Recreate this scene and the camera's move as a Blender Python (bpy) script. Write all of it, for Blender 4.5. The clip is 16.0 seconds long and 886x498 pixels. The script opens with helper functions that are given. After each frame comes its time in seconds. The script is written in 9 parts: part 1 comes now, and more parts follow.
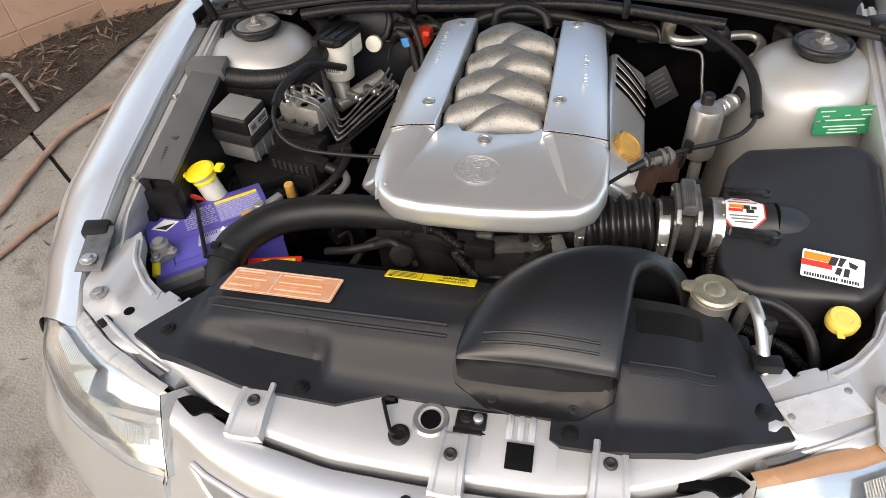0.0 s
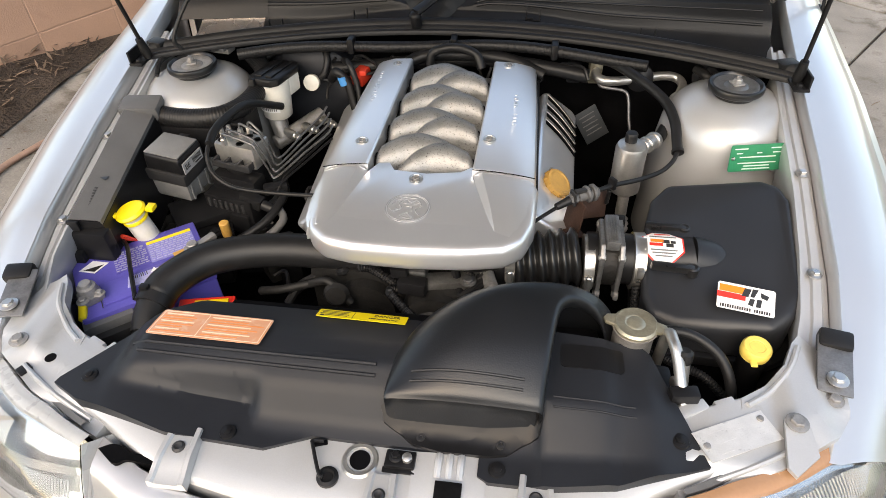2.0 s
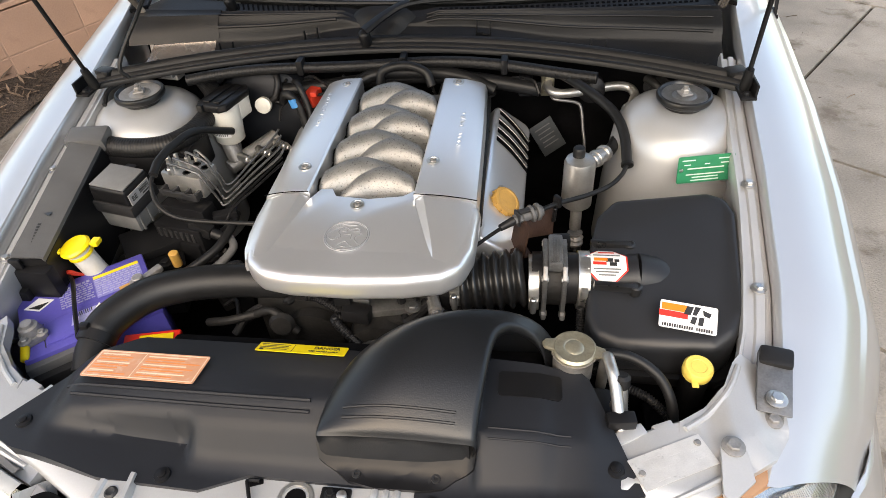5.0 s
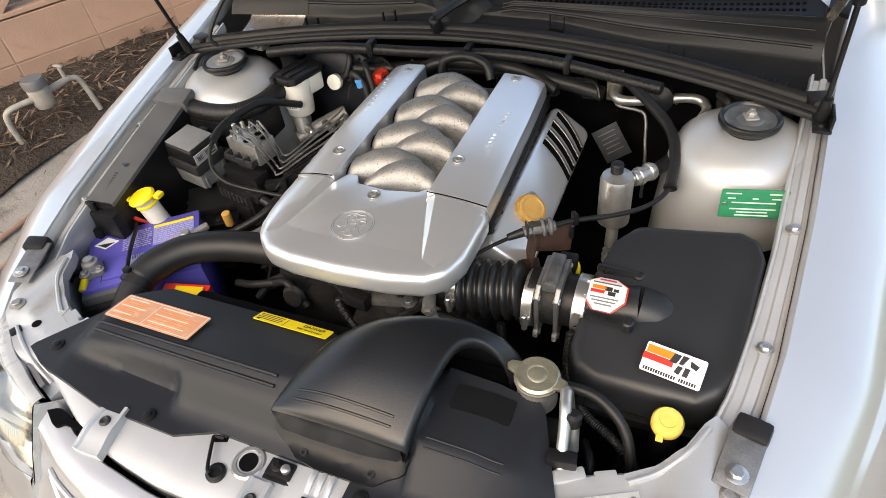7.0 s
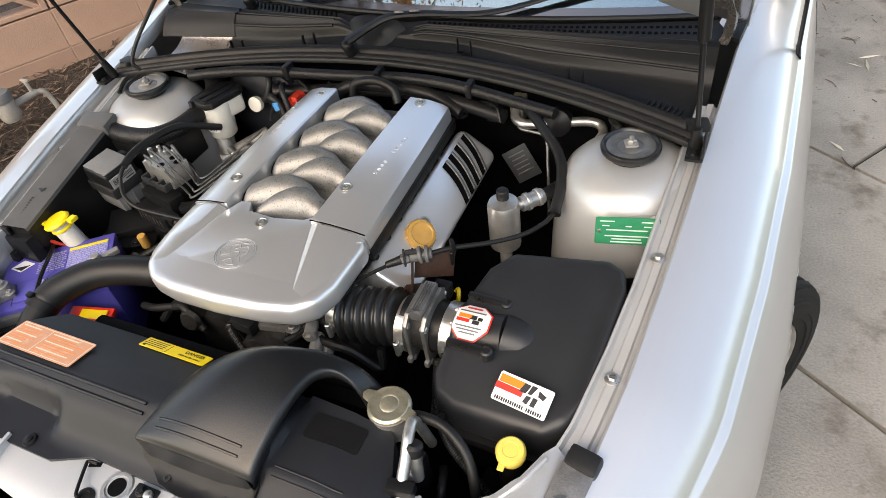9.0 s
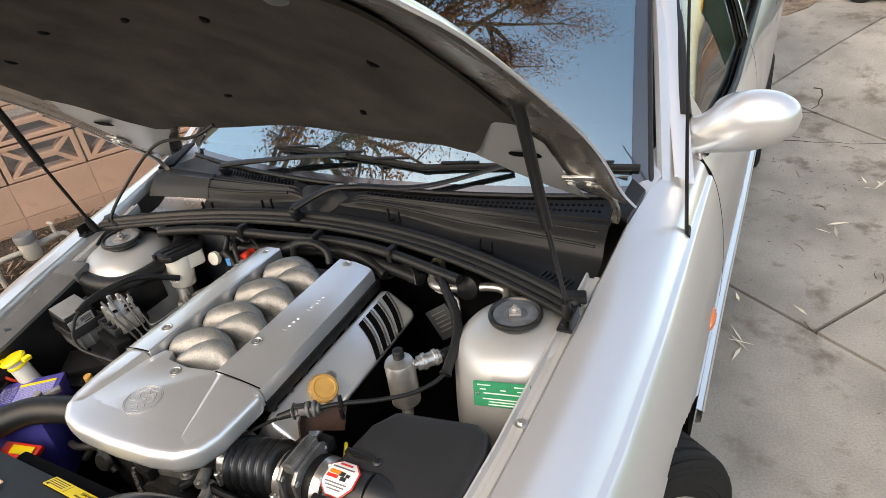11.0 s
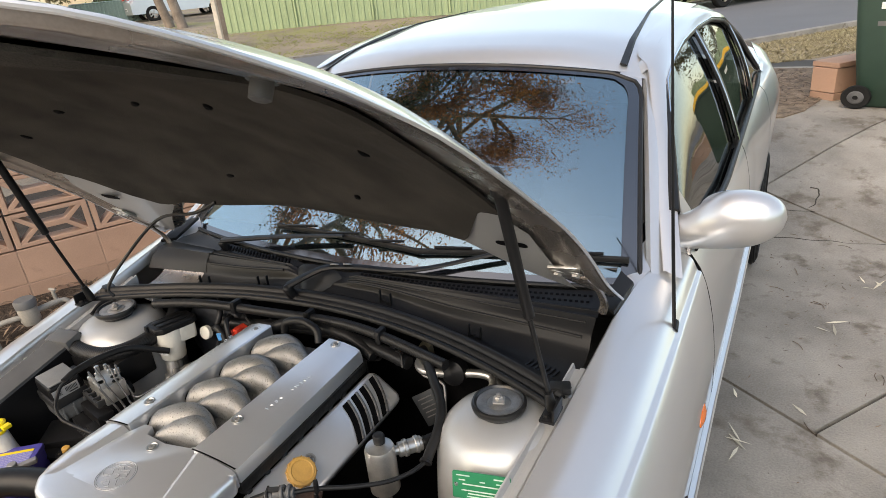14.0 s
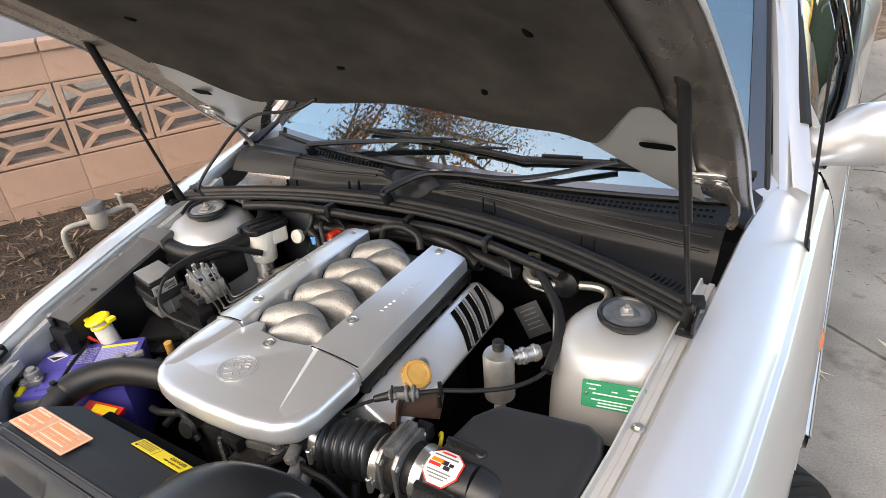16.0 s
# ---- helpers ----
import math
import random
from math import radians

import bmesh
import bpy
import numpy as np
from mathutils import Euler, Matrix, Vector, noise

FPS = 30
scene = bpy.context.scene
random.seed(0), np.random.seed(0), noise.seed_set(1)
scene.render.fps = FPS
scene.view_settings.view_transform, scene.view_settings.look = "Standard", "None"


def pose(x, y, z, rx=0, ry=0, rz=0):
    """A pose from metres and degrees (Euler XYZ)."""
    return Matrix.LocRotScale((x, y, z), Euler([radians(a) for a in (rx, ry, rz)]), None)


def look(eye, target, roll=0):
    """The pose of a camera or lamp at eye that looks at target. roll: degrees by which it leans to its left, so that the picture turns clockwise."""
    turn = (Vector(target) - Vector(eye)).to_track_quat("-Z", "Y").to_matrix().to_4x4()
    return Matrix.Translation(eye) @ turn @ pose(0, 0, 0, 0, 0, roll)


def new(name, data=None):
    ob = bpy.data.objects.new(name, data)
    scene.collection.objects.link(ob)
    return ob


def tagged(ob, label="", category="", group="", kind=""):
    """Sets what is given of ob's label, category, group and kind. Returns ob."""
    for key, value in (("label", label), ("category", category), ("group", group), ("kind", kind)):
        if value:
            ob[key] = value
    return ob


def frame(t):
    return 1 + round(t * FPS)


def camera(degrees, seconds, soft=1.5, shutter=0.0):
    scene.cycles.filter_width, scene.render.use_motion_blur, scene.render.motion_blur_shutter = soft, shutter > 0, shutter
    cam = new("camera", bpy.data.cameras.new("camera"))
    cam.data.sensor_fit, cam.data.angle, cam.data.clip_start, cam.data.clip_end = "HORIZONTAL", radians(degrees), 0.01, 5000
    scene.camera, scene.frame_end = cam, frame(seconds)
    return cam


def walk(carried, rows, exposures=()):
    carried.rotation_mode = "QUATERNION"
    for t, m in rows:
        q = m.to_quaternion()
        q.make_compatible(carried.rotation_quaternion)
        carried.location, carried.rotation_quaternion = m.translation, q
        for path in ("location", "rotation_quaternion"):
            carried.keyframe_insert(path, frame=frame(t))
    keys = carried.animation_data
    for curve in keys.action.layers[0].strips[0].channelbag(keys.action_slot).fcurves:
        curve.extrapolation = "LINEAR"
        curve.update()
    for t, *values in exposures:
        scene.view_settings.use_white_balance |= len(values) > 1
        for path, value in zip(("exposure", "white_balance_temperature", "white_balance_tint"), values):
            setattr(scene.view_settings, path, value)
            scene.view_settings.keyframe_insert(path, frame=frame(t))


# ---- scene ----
cam = camera(70.0, 16.0, soft=0.7)
PATH = [
    (0, (0.131, -1.249, 1.484), (-0.233, 0.134, 0.086), -4.9),
    (0.5, (0.145, -1.246, 1.49), (-0.158, 0.173, 0.114), -2.9),
    (1, (0.159, -1.24, 1.498), (-0.14, 0.194, 0.137), -3.0),
    (1.5, (0.165, -1.245, 1.501), (-0.105, 0.201, 0.146), -2.5),
    (2, (0.176, -1.241, 1.503), (-0.067, 0.225, 0.164), -2.2),
    (2.5, (0.185, -1.235, 1.501), (-0.036, 0.234, 0.161), -2.4),
    (3, (0.188, -1.233, 1.503), (-0.023, 0.238, 0.164), -2.8),
    (3.5, (0.19, -1.237, 1.503), (-0.003, 0.239, 0.168), -2.3),
    (3.7, (0.21, -1.243, 1.504), (-0.009, 0.232, 0.171), -3.1),
    (5.8, (0.274, -1.153, 1.53), (0.03, 0.286, 0.163), -4.7),
    (6, (0.274, -1.146, 1.529), (0.046, 0.272, 0.137), -3.7),
    (6.5, (0.382, -1.106, 1.525), (-0.049, 0.266, 0.136), -7.3),
    (7, (0.492, -1.099, 1.549), (-0.167, 0.192, 0.171), -7.9),
    (7.5, (0.557, -1.103, 1.553), (-0.219, 0.114, 0.168), -9.3),
    (8, (0.609, -1.094, 1.561), (-0.219, 0.12, 0.204), -9.8),
    (8.5, (0.642, -1.045, 1.571), (-0.113, 0.195, 0.196), -8.9),
    (8.7, (0.641, -1.06, 1.563), (-0.067, 0.217, 0.196), -10.2),
    (9, (0.705, -0.994, 1.58), (0.012, 0.277, 0.199), -9.2),
    (9.2, (0.749, -0.978, 1.587), (0.02, 0.292, 0.225), -8.7),
    (11.3, (1.0, -0.913, 1.655), (0.12, 0.61, 0.705), -7.5),
    (11.5, (1.004, -0.906, 1.661), (0.129, 0.652, 0.763), -7.3),
    (12, (1.014, -0.904, 1.669), (0.165, 0.706, 0.839), -6.6),
    (12.5, (1.019, -0.901, 1.672), (0.18, 0.741, 0.899), -5.8),
    (13, (1.022, -0.905, 1.672), (0.188, 0.743, 0.904), -5.3),
    (13.5, (1.03, -0.911, 1.67), (0.151, 0.708, 0.892), -5.5),
    (14, (1.026, -0.919, 1.656), (0.106, 0.667, 0.858), -5.7),
    (14.5, (1.018, -0.931, 1.645), (0.068, 0.625, 0.822), -5.8),
    (15, (1.0, -0.935, 1.625), (0.019, 0.584, 0.771), -5.3),
    (15.3, (0.977, -0.922, 1.613), (-0.039, 0.553, 0.724), -6.0),
    (15.5, (0.951, -0.934, 1.606), (-0.077, 0.525, 0.703), -6.1),
    (16, (0.835, -0.987, 1.598), (-0.122, 0.464, 0.607), -5.0),
]
walk(cam, [(t, look(eye, target, roll)) for t, eye, target, roll in PATH], exposures=[(0.0, 1.67, 8000, 10), (1.6, 1.77, 8050, 10), (9.2, 1.77, 8100, 10), (11.5, 1.75, 8300, 10), (12.3, 1.50, 8250, 10), (14.0, 1.53, 8200, 10), (15.0, 1.77, 8050, 10), (16.0, 1.95, 8000, 11)])

# ---- light ----
world = bpy.data.worlds.new("sky")
scene.world = world
world.use_nodes = True
wn = world.node_tree.nodes
sky = wn.new("ShaderNodeTexSky")
sky.sky_type = "NISHITA"
sky.sun_disc = False
sky.sun_elevation = radians(42)
sky.sun_rotation = radians(200)
sky.air_density, sky.dust_density, sky.ozone_density = 1.0, 1.8, 0.5
wn["Background"].inputs["Strength"].default_value = 0.15
world.node_tree.links.new(sky.outputs[0], wn["Background"].inputs["Color"])
sun_data = bpy.data.lights.new("sun", "SUN")
sun_data.energy, sun_data.angle, sun_data.color = 0.55, radians(40), (0.96, 0.985, 1.0)
sun = new("sun", sun_data)
sun.matrix_world = look((2.6, -7.5, 7.15), (0, 0, 0))


# ---- materials ----
def rgba(c):
    return (*c, 1.0) if len(c) == 3 else c


def mat(name, col, rough=0.5, metal=0.0, var=0.12, scale=12.0, fine=180.0, bump=0.08, coat=0.0, rvar=0.08, dist=0.002, stain=None, rnd=0.0, emit=0.0, spec=0.5, island=0.0):
    """A surface with broad and fine variation of colour, gloss and relief."""
    m = bpy.data.materials.new(name)
    m.use_nodes = True
    nt = m.node_tree
    n, ln = nt.nodes, nt.links
    b = n["Principled BSDF"]
    co = n.new("ShaderNodeTexCoord")
    n1, n2 = n.new("ShaderNodeTexNoise"), n.new("ShaderNodeTexNoise")
    n1.inputs["Scale"].default_value, n1.inputs["Detail"].default_value = scale, 5
    n2.inputs["Scale"].default_value, n2.inputs["Detail"].default_value = fine, 3
    ln.new(co.outputs["Object"], n1.inputs["Vector"])
    ln.new(co.outputs["Object"], n2.inputs["Vector"])
    mixf = n.new("ShaderNodeMath")
    mixf.operation = "MULTIPLY_ADD"
    ln.new(n2.outputs["Fac"], mixf.inputs[0])
    mixf.inputs[1].default_value = 0.4
    ln.new(n1.outputs["Fac"], mixf.inputs[2])
    ramp = n.new("ShaderNodeMapRange")
    ramp.inputs["From Min"].default_value, ramp.inputs["From Max"].default_value = 0.45, 0.95
    ramp.inputs["To Min"].default_value, ramp.inputs["To Max"].default_value = 1 - var, 1 + var
    ln.new(mixf.outputs[0], ramp.inputs["Value"])
    val = n.new("ShaderNodeHueSaturation")
    val.inputs["Color"].default_value = rgba(col)
    last = ramp.outputs[0]
    if rnd or island:
        if rnd:
            info = n.new("ShaderNodeObjectInfo").outputs["Random"]
        else:
            info = n.new("ShaderNodeNewGeometry").outputs["Random Per Island"]
        rr = n.new("ShaderNodeMapRange")
        rr.inputs["To Min"].default_value, rr.inputs["To Max"].default_value = 1 - (rnd or island), 1 + (rnd or island)
        ln.new(info, rr.inputs["Value"])
        mu = n.new("ShaderNodeMath")
        mu.operation = "MULTIPLY"
        ln.new(last, mu.inputs[0])
        ln.new(rr.outputs[0], mu.inputs[1])
        last = mu.outputs[0]
    ln.new(last, val.inputs["Value"])
    colour = val.outputs[0]
    if stain:
        n3 = n.new("ShaderNodeTexNoise")
        n3.inputs["Scale"].default_value, n3.inputs["Detail"].default_value = stain[1], 8
        n3.inputs["Roughness"].default_value = 0.65
        ln.new(co.outputs["Object"], n3.inputs["Vector"])
        sr = n.new("ShaderNodeMapRange")
        sr.inputs["From Min"].default_value, sr.inputs["From Max"].default_value = stain[2], stain[2] + 0.12
        ln.new(n3.outputs["Fac"], sr.inputs["Value"])
        mx = n.new("ShaderNodeMix")
        mx.data_type = "RGBA"
        ln.new(sr.outputs[0], mx.inputs["Factor"])
        ln.new(colour, mx.inputs["A"])
        mx.inputs["B"].default_value = rgba(stain[0])
        colour = mx.outputs["Result"]
    ln.new(colour, b.inputs["Base Color"])
    rr = n.new("ShaderNodeMapRange")
    rr.inputs["To Min"].default_value, rr.inputs["To Max"].default_value = max(0.02, rough - rvar), min(1, rough + rvar)
    ln.new(n1.outputs["Fac"], rr.inputs["Value"])
    ln.new(rr.outputs[0], b.inputs["Roughness"])
    b.inputs["Metallic"].default_value = metal
    b.inputs["Coat Weight"].default_value = coat
    b.inputs["Coat Roughness"].default_value = 0.04
    b.inputs["Specular IOR Level"].default_value = spec
    if bump:
        bp = n.new("ShaderNodeBump")
        bp.inputs["Strength"].default_value, bp.inputs["Distance"].default_value = bump, dist
        ln.new(n2.outputs["Fac"], bp.inputs["Height"])
        ln.new(bp.outputs[0], b.inputs["Normal"])
    if emit:
        b.inputs["Emission Color"].default_value = rgba(col)
        b.inputs["Emission Strength"].default_value = emit
    return m


def glass(name, col, rough=0.02, ior=1.45, trans=1.0, tint=(1, 1, 1)):
    m = bpy.data.materials.new(name)
    m.use_nodes = True
    b = m.node_tree.nodes["Principled BSDF"]
    b.inputs["Base Color"].default_value = rgba(col)
    b.inputs["Roughness"].default_value = rough
    b.inputs["IOR"].default_value = ior
    b.inputs["Transmission Weight"].default_value = trans
    b.inputs["Specular Tint"].default_value = rgba(tint)
    return m


M = {}
M["paint"] = mat("silver_paint", (0.58, 0.58, 0.585), 0.30, 0.68, var=0.03, scale=3, fine=1400, bump=0.03, coat=0.8, rvar=0.03, dist=0.0004)
M["inner"] = mat("silver_inner_paint", (0.44, 0.445, 0.45), 0.40, 0.4, var=0.07, scale=9, fine=500, bump=0.04, coat=0.25, stain=((0.36, 0.34, 0.31), 9, 0.66))
# Silver inner paint; its shade and brown reflections are put into the colour.
M["hoodin"] = mat("shaded_grimy_inner_paint", (0.30, 0.268, 0.245), 0.27, 0.75, var=0.25, scale=7, fine=300, bump=0.05, coat=0.15, stain=((0.16, 0.14, 0.125), 8, 0.6))
# Right lamp rim: an orange reflection is put into the colour.
M["amberrim"] = mat("lamp_rim_with_reflection", (0.36, 0.20, 0.11), 0.25, 0.0, var=0.10, scale=30, fine=200, bump=0.05)
M["alloyd"] = mat("worn_alloy", (0.20, 0.20, 0.20), 0.42, 0.75, var=0.3, scale=40, fine=300, bump=0.2)
M["fluting"] = mat("fluted_lens_grey", (0.15, 0.155, 0.16), 0.2, 0.2, var=0.2, scale=40, fine=300, bump=0.05)
M["lamprim"] = mat("translucent_lamp_rim", (0.38, 0.385, 0.385), 0.28, 0.1, var=0.08, scale=30, fine=200, bump=0.05)
M["grille"] = mat("shaded_grey_paint", (0.20, 0.205, 0.215), 0.4, 0.3, var=0.06, scale=6, fine=400, bump=0.03)
M["cover"] = mat("silver_plastic", (0.72, 0.73, 0.75), 0.30, 0.74, var=0.04, scale=6, fine=900, bump=0.015, coat=0.35, rvar=0.04, dist=0.0005)
M["relief"] = mat("silver_plastic_relief", (0.40, 0.405, 0.42), 0.5, 0.5, var=0.04, scale=6, fine=900, bump=0)
M["cast"] = mat("cast_alloy", (0.25, 0.247, 0.24), 0.46, 0.6, var=0.2, scale=30, fine=380, bump=0.35, stain=((0.05, 0.047, 0.044), 260, 0.56), dist=0.0015)
M["alloy"] = mat("machined_alloy", (0.5, 0.49, 0.47), 0.36, 0.85, var=0.15, scale=40, fine=300, bump=0.12)
M["dirtyalloy"] = mat("dull_alloy", (0.30, 0.29, 0.28), 0.5, 0.6, var=0.25, scale=35, fine=260, bump=0.25)
M["steel"] = mat("zinc_steel", (0.55, 0.54, 0.52), 0.3, 0.9, var=0.12, scale=60, fine=400, bump=0.06)
M["gold"] = mat("passivated_steel", (0.40, 0.37, 0.28), 0.38, 0.75, var=0.2, scale=60, fine=300, bump=0.1)
M["blackp"] = mat("black_plastic", (0.009, 0.009, 0.0098), 0.37, spec=0.22, metal=0.0, var=0.2, scale=14, fine=900, bump=0.12, rvar=0.07, dist=0.0006)
M["satin"] = mat("satin_black_plastic", (0.0145, 0.0160, 0.0195), 0.46, 0.0, spec=0.26, var=0.15, scale=10, fine=1600, bump=0.15, rvar=0.05, dist=0.0005)
M["grain"] = mat("grained_black_plastic", (0.0088, 0.0098, 0.0115), 0.34, 0.0, spec=0.5, var=0.15, scale=10, fine=420, bump=0.30, rvar=0.05, dist=0.0007)
M["airlid"] = mat("satin_black_box_plastic", (0.0155, 0.0165, 0.0190), 0.42, 0.0, spec=0.40, var=0.15, scale=10, fine=700, bump=0.10, rvar=0.06, dist=0.0005)
M["rubber"] = mat("black_rubber", (0.010, 0.010, 0.0105), 0.44, 0.0, spec=0.30, var=0.2, scale=30, fine=500, bump=0.1)
# Near-black; sheets of it put the shade of gaps and holes into colour.
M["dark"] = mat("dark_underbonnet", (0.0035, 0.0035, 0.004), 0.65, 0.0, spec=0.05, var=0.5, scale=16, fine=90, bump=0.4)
M["grime"] = mat("grimy_metal", (0.017, 0.0165, 0.016), 0.5, 0.3, spec=0.25, var=0.5, scale=22, fine=120, bump=0.5)
M["rust"] = mat("rusty_steel", (0.055, 0.030, 0.022), 0.6, 0.3, spec=0.3, var=0.35, scale=40, fine=260, bump=0.3)
M["shinyrubber"] = mat("shiny_black_rubber", (0.011, 0.011, 0.0115), 0.30, 0.0, spec=0.5, var=0.2, scale=30, fine=500, bump=0.06)
M["greyp"] = mat("dusty_grey_plastic", (0.115, 0.115, 0.115), 0.55, 0.0, var=0.18, scale=20, fine=420, bump=0.1)
M["fusep"] = mat("dusty_black_plastic", (0.024, 0.024, 0.025), 0.45, 0.0, spec=0.35, var=0.2, scale=18, fine=500, bump=0.1)
M["fuselid"] = mat("dusty_charcoal_lid", (0.088, 0.088, 0.089), 0.5, 0.0, spec=0.35, var=0.15, scale=18, fine=700, bump=0.08)
M["fusegrey"] = mat("dull_steel_plate", (0.045, 0.050, 0.055), 0.45, 0.3, var=0.2, scale=40, fine=400, bump=0.05)
M["labelgrey"] = mat("pale_grey_label", (0.30, 0.30, 0.30), 0.5, 0.0, var=0.08, scale=40, fine=300, bump=0.02)
M["lidgrey"] = mat("dusty_lid_plastic", (0.15, 0.15, 0.148), 0.5, 0.0, var=0.2, scale=25, fine=420, bump=0.1)
M["cowlp"] = mat("weathered_black_plastic", (0.0085, 0.0085, 0.009), 0.46, 0.0, spec=0.3, var=0.3, scale=9, fine=260, bump=0.15, stain=((0.022, 0.021, 0.019), 14, 0.62))
M["bowl"] = mat("bright_reflector", (0.60, 0.61, 0.62), 0.20, 0.9, var=0.05, scale=30, fine=300, bump=0.05)
M["white"] = mat("aged_white_plastic", (0.62, 0.60, 0.54), 0.4, 0.0, var=0.08, scale=20, fine=200, bump=0.05)
M["yellow"] = mat("yellow_plastic", (0.82, 0.62, 0.02), 0.38, 0.0, var=0.06, scale=20, fine=200, bump=0.05)
M["paleyellow"] = mat("pale_yellow_plastic", (0.70, 0.52, 0.11), 0.42, 0.0, var=0.08, scale=20, fine=200, bump=0.05)
M["ochre"] = mat("ochre_plastic", (0.50, 0.28, 0.07), 0.5, 0.0, var=0.15, scale=40, fine=260, bump=0.1)
M["purple"] = mat("blue_violet_battery_case", (0.085, 0.075, 0.36), 0.38, 0.0, var=0.12, scale=20, fine=200, bump=0.05)
M["lilac"] = mat("faded_label_blue", (0.20, 0.20, 0.50), 0.4, 0.0, var=0.2, scale=40, fine=260, bump=0.02)
M["plate_print"] = mat("faded_white_print", (0.30, 0.30, 0.46), 0.45, var=0.2, scale=300, fine=900, bump=0)
M["lilac_print"] = mat("pale_lilac_print", (0.33, 0.33, 0.55), 0.45, var=0.2, scale=200, fine=900, bump=0)
M["red"] = mat("red_plastic", (0.55, 0.04, 0.02), 0.4, 0.0, var=0.1)
M["blue"] = mat("blue_plastic", (0.04, 0.22, 0.5), 0.4, 0.0, var=0.1)
M["foil"] = mat("scratched_foil_plate", (0.66, 0.65, 0.63), 0.36, 0.45, var=0.1, scale=60, fine=500, bump=0.1, stain=((0.42, 0.41, 0.40), 90, 0.6))
M["orange_sticker"] = mat("faded_orange_label", (0.62, 0.30, 0.17), 0.45, 0.0, var=0.06, scale=30, fine=200, bump=0.02, stain=((0.64, 0.39, 0.27), 60, 0.52))
M["orange_ink"] = mat("orange_ink", (0.74, 0.24, 0.06), 0.45, var=0.05, bump=0)
M["pale_ink"] = mat("pale_ink", (0.84, 0.62, 0.46), 0.45, var=0.05, bump=0)
M["sticker_white"] = mat("white_vinyl", (0.78, 0.77, 0.75), 0.35, var=0.04, scale=40, bump=0.02)
M["sticker_yellow"] = mat("yellow_vinyl", (0.80, 0.62, 0.02), 0.38, var=0.05, scale=40, bump=0.02)
M["sticker_orange"] = mat("orange_vinyl", (0.85, 0.20, 0.015), 0.35, var=0.04, bump=0.02)
M["sticker_red"] = mat("red_vinyl", (0.68, 0.03, 0.02), 0.35, var=0.04, bump=0.02)
M["ink"] = mat("black_ink", (0.02, 0.02, 0.02), 0.4, var=0.1, bump=0)
M["green_plate"] = mat("green_enamel_plate", (0.02, 0.21, 0.10), 0.32, 0.1, var=0.08, scale=40, bump=0.02)
M["plate_ink"] = mat("pale_plate_print", (0.55, 0.66, 0.58), 0.4, var=0.05, bump=0)
M["liner"] = mat("bonnet_liner_felt", (0.046, 0.041, 0.036), 0.9, 0.0, spec=0.2, var=0.45, scale=9, fine=420, bump=0.5, stain=((0.075, 0.068, 0.058), 22, 0.64), dist=0.003)
M["tyre"] = mat("tyre_rubber", (0.011, 0.011, 0.011), 0.75, spec=0.2, var=0.2, scale=30, fine=300, bump=0.2)
M["amber"] = mat("amber_lens", (0.80, 0.16, 0.02), 0.2, var=0.1, scale=60, bump=0.1, coat=0.6)
M["chrome"] = mat("chrome_reflector", (0.75, 0.75, 0.76), 0.12, 1.0, var=0.05, bump=0.02)
M["screen"] = glass("screen_glass", (0.40, 0.52, 0.60), 0.0, 3.6, tint=(0.80, 1.0, 1.0))
M["sideglass"] = glass("side_glass", (0.22, 0.25, 0.23), 0.0, 1.48)
M["lens"] = glass("lamp_lens", (0.95, 0.96, 0.96), 0.03, 1.45)
M["frit"] = mat("black_glass_border", (0.008, 0.009, 0.012), 0.06, var=0.1, bump=0)
M["frit"].node_tree.nodes["Principled BSDF"].inputs["IOR"].default_value = 2.3
M["trim"] = mat("seat_fabric", (0.045, 0.043, 0.042), 0.8, var=0.2, scale=30, bump=0.2)
M["dash"] = mat("dashboard_plastic", (0.05, 0.05, 0.052), 0.6, var=0.15, scale=20, bump=0.1)
M["concrete"] = mat("weathered_concrete", (0.245, 0.226, 0.200), 0.88, var=0.34, scale=2.6, fine=120, bump=0.9, spec=0.25, stain=((0.135, 0.115, 0.095), 4.5, 0.545), dist=0.004, rnd=0.05)
M["joint"] = mat("joint_dirt", (0.032, 0.027, 0.022), 0.95, var=0.4, scale=10, fine=90, bump=0.5)
M["littersoil"] = mat("dry_litter_soil", (0.20, 0.155, 0.115), 0.95, spec=0.2, var=0.5, scale=14, fine=90, bump=0.9, stain=((0.10, 0.07, 0.05), 20, 0.55), dist=0.015)
M["soil"] = mat("dark_garden_soil", (0.050, 0.038, 0.030), 0.95, spec=0.2, var=0.45, scale=5, fine=60, bump=0.9, dist=0.02)
M["litter"] = mat("dry_leaves", (0.115, 0.080, 0.055), 0.85, var=0.3, island=0.75, bump=0.1)
M["paleleaf"] = mat("bleached_leaves", (0.47, 0.43, 0.34), 0.7, var=0.2, island=0.4, bump=0.05)
M["verge"] = mat("dry_verge", (0.215, 0.175, 0.130), 0.95, var=0.4, scale=0.9, fine=25, bump=0.8, stain=((0.21, 0.20, 0.085), 0.45, 0.52), dist=0.03)
M["straw"] = mat("straw_grass", (0.25, 0.21, 0.125), 0.9, var=0.3, island=0.5, bump=0)
M["lawn"] = mat("green_grass", (0.20, 0.22, 0.05), 0.9, var=0.3, island=0.5, bump=0)
M["road"] = mat("asphalt_road", (0.115, 0.118, 0.125), 0.85, var=0.12, scale=0.8, fine=40, bump=0.3)
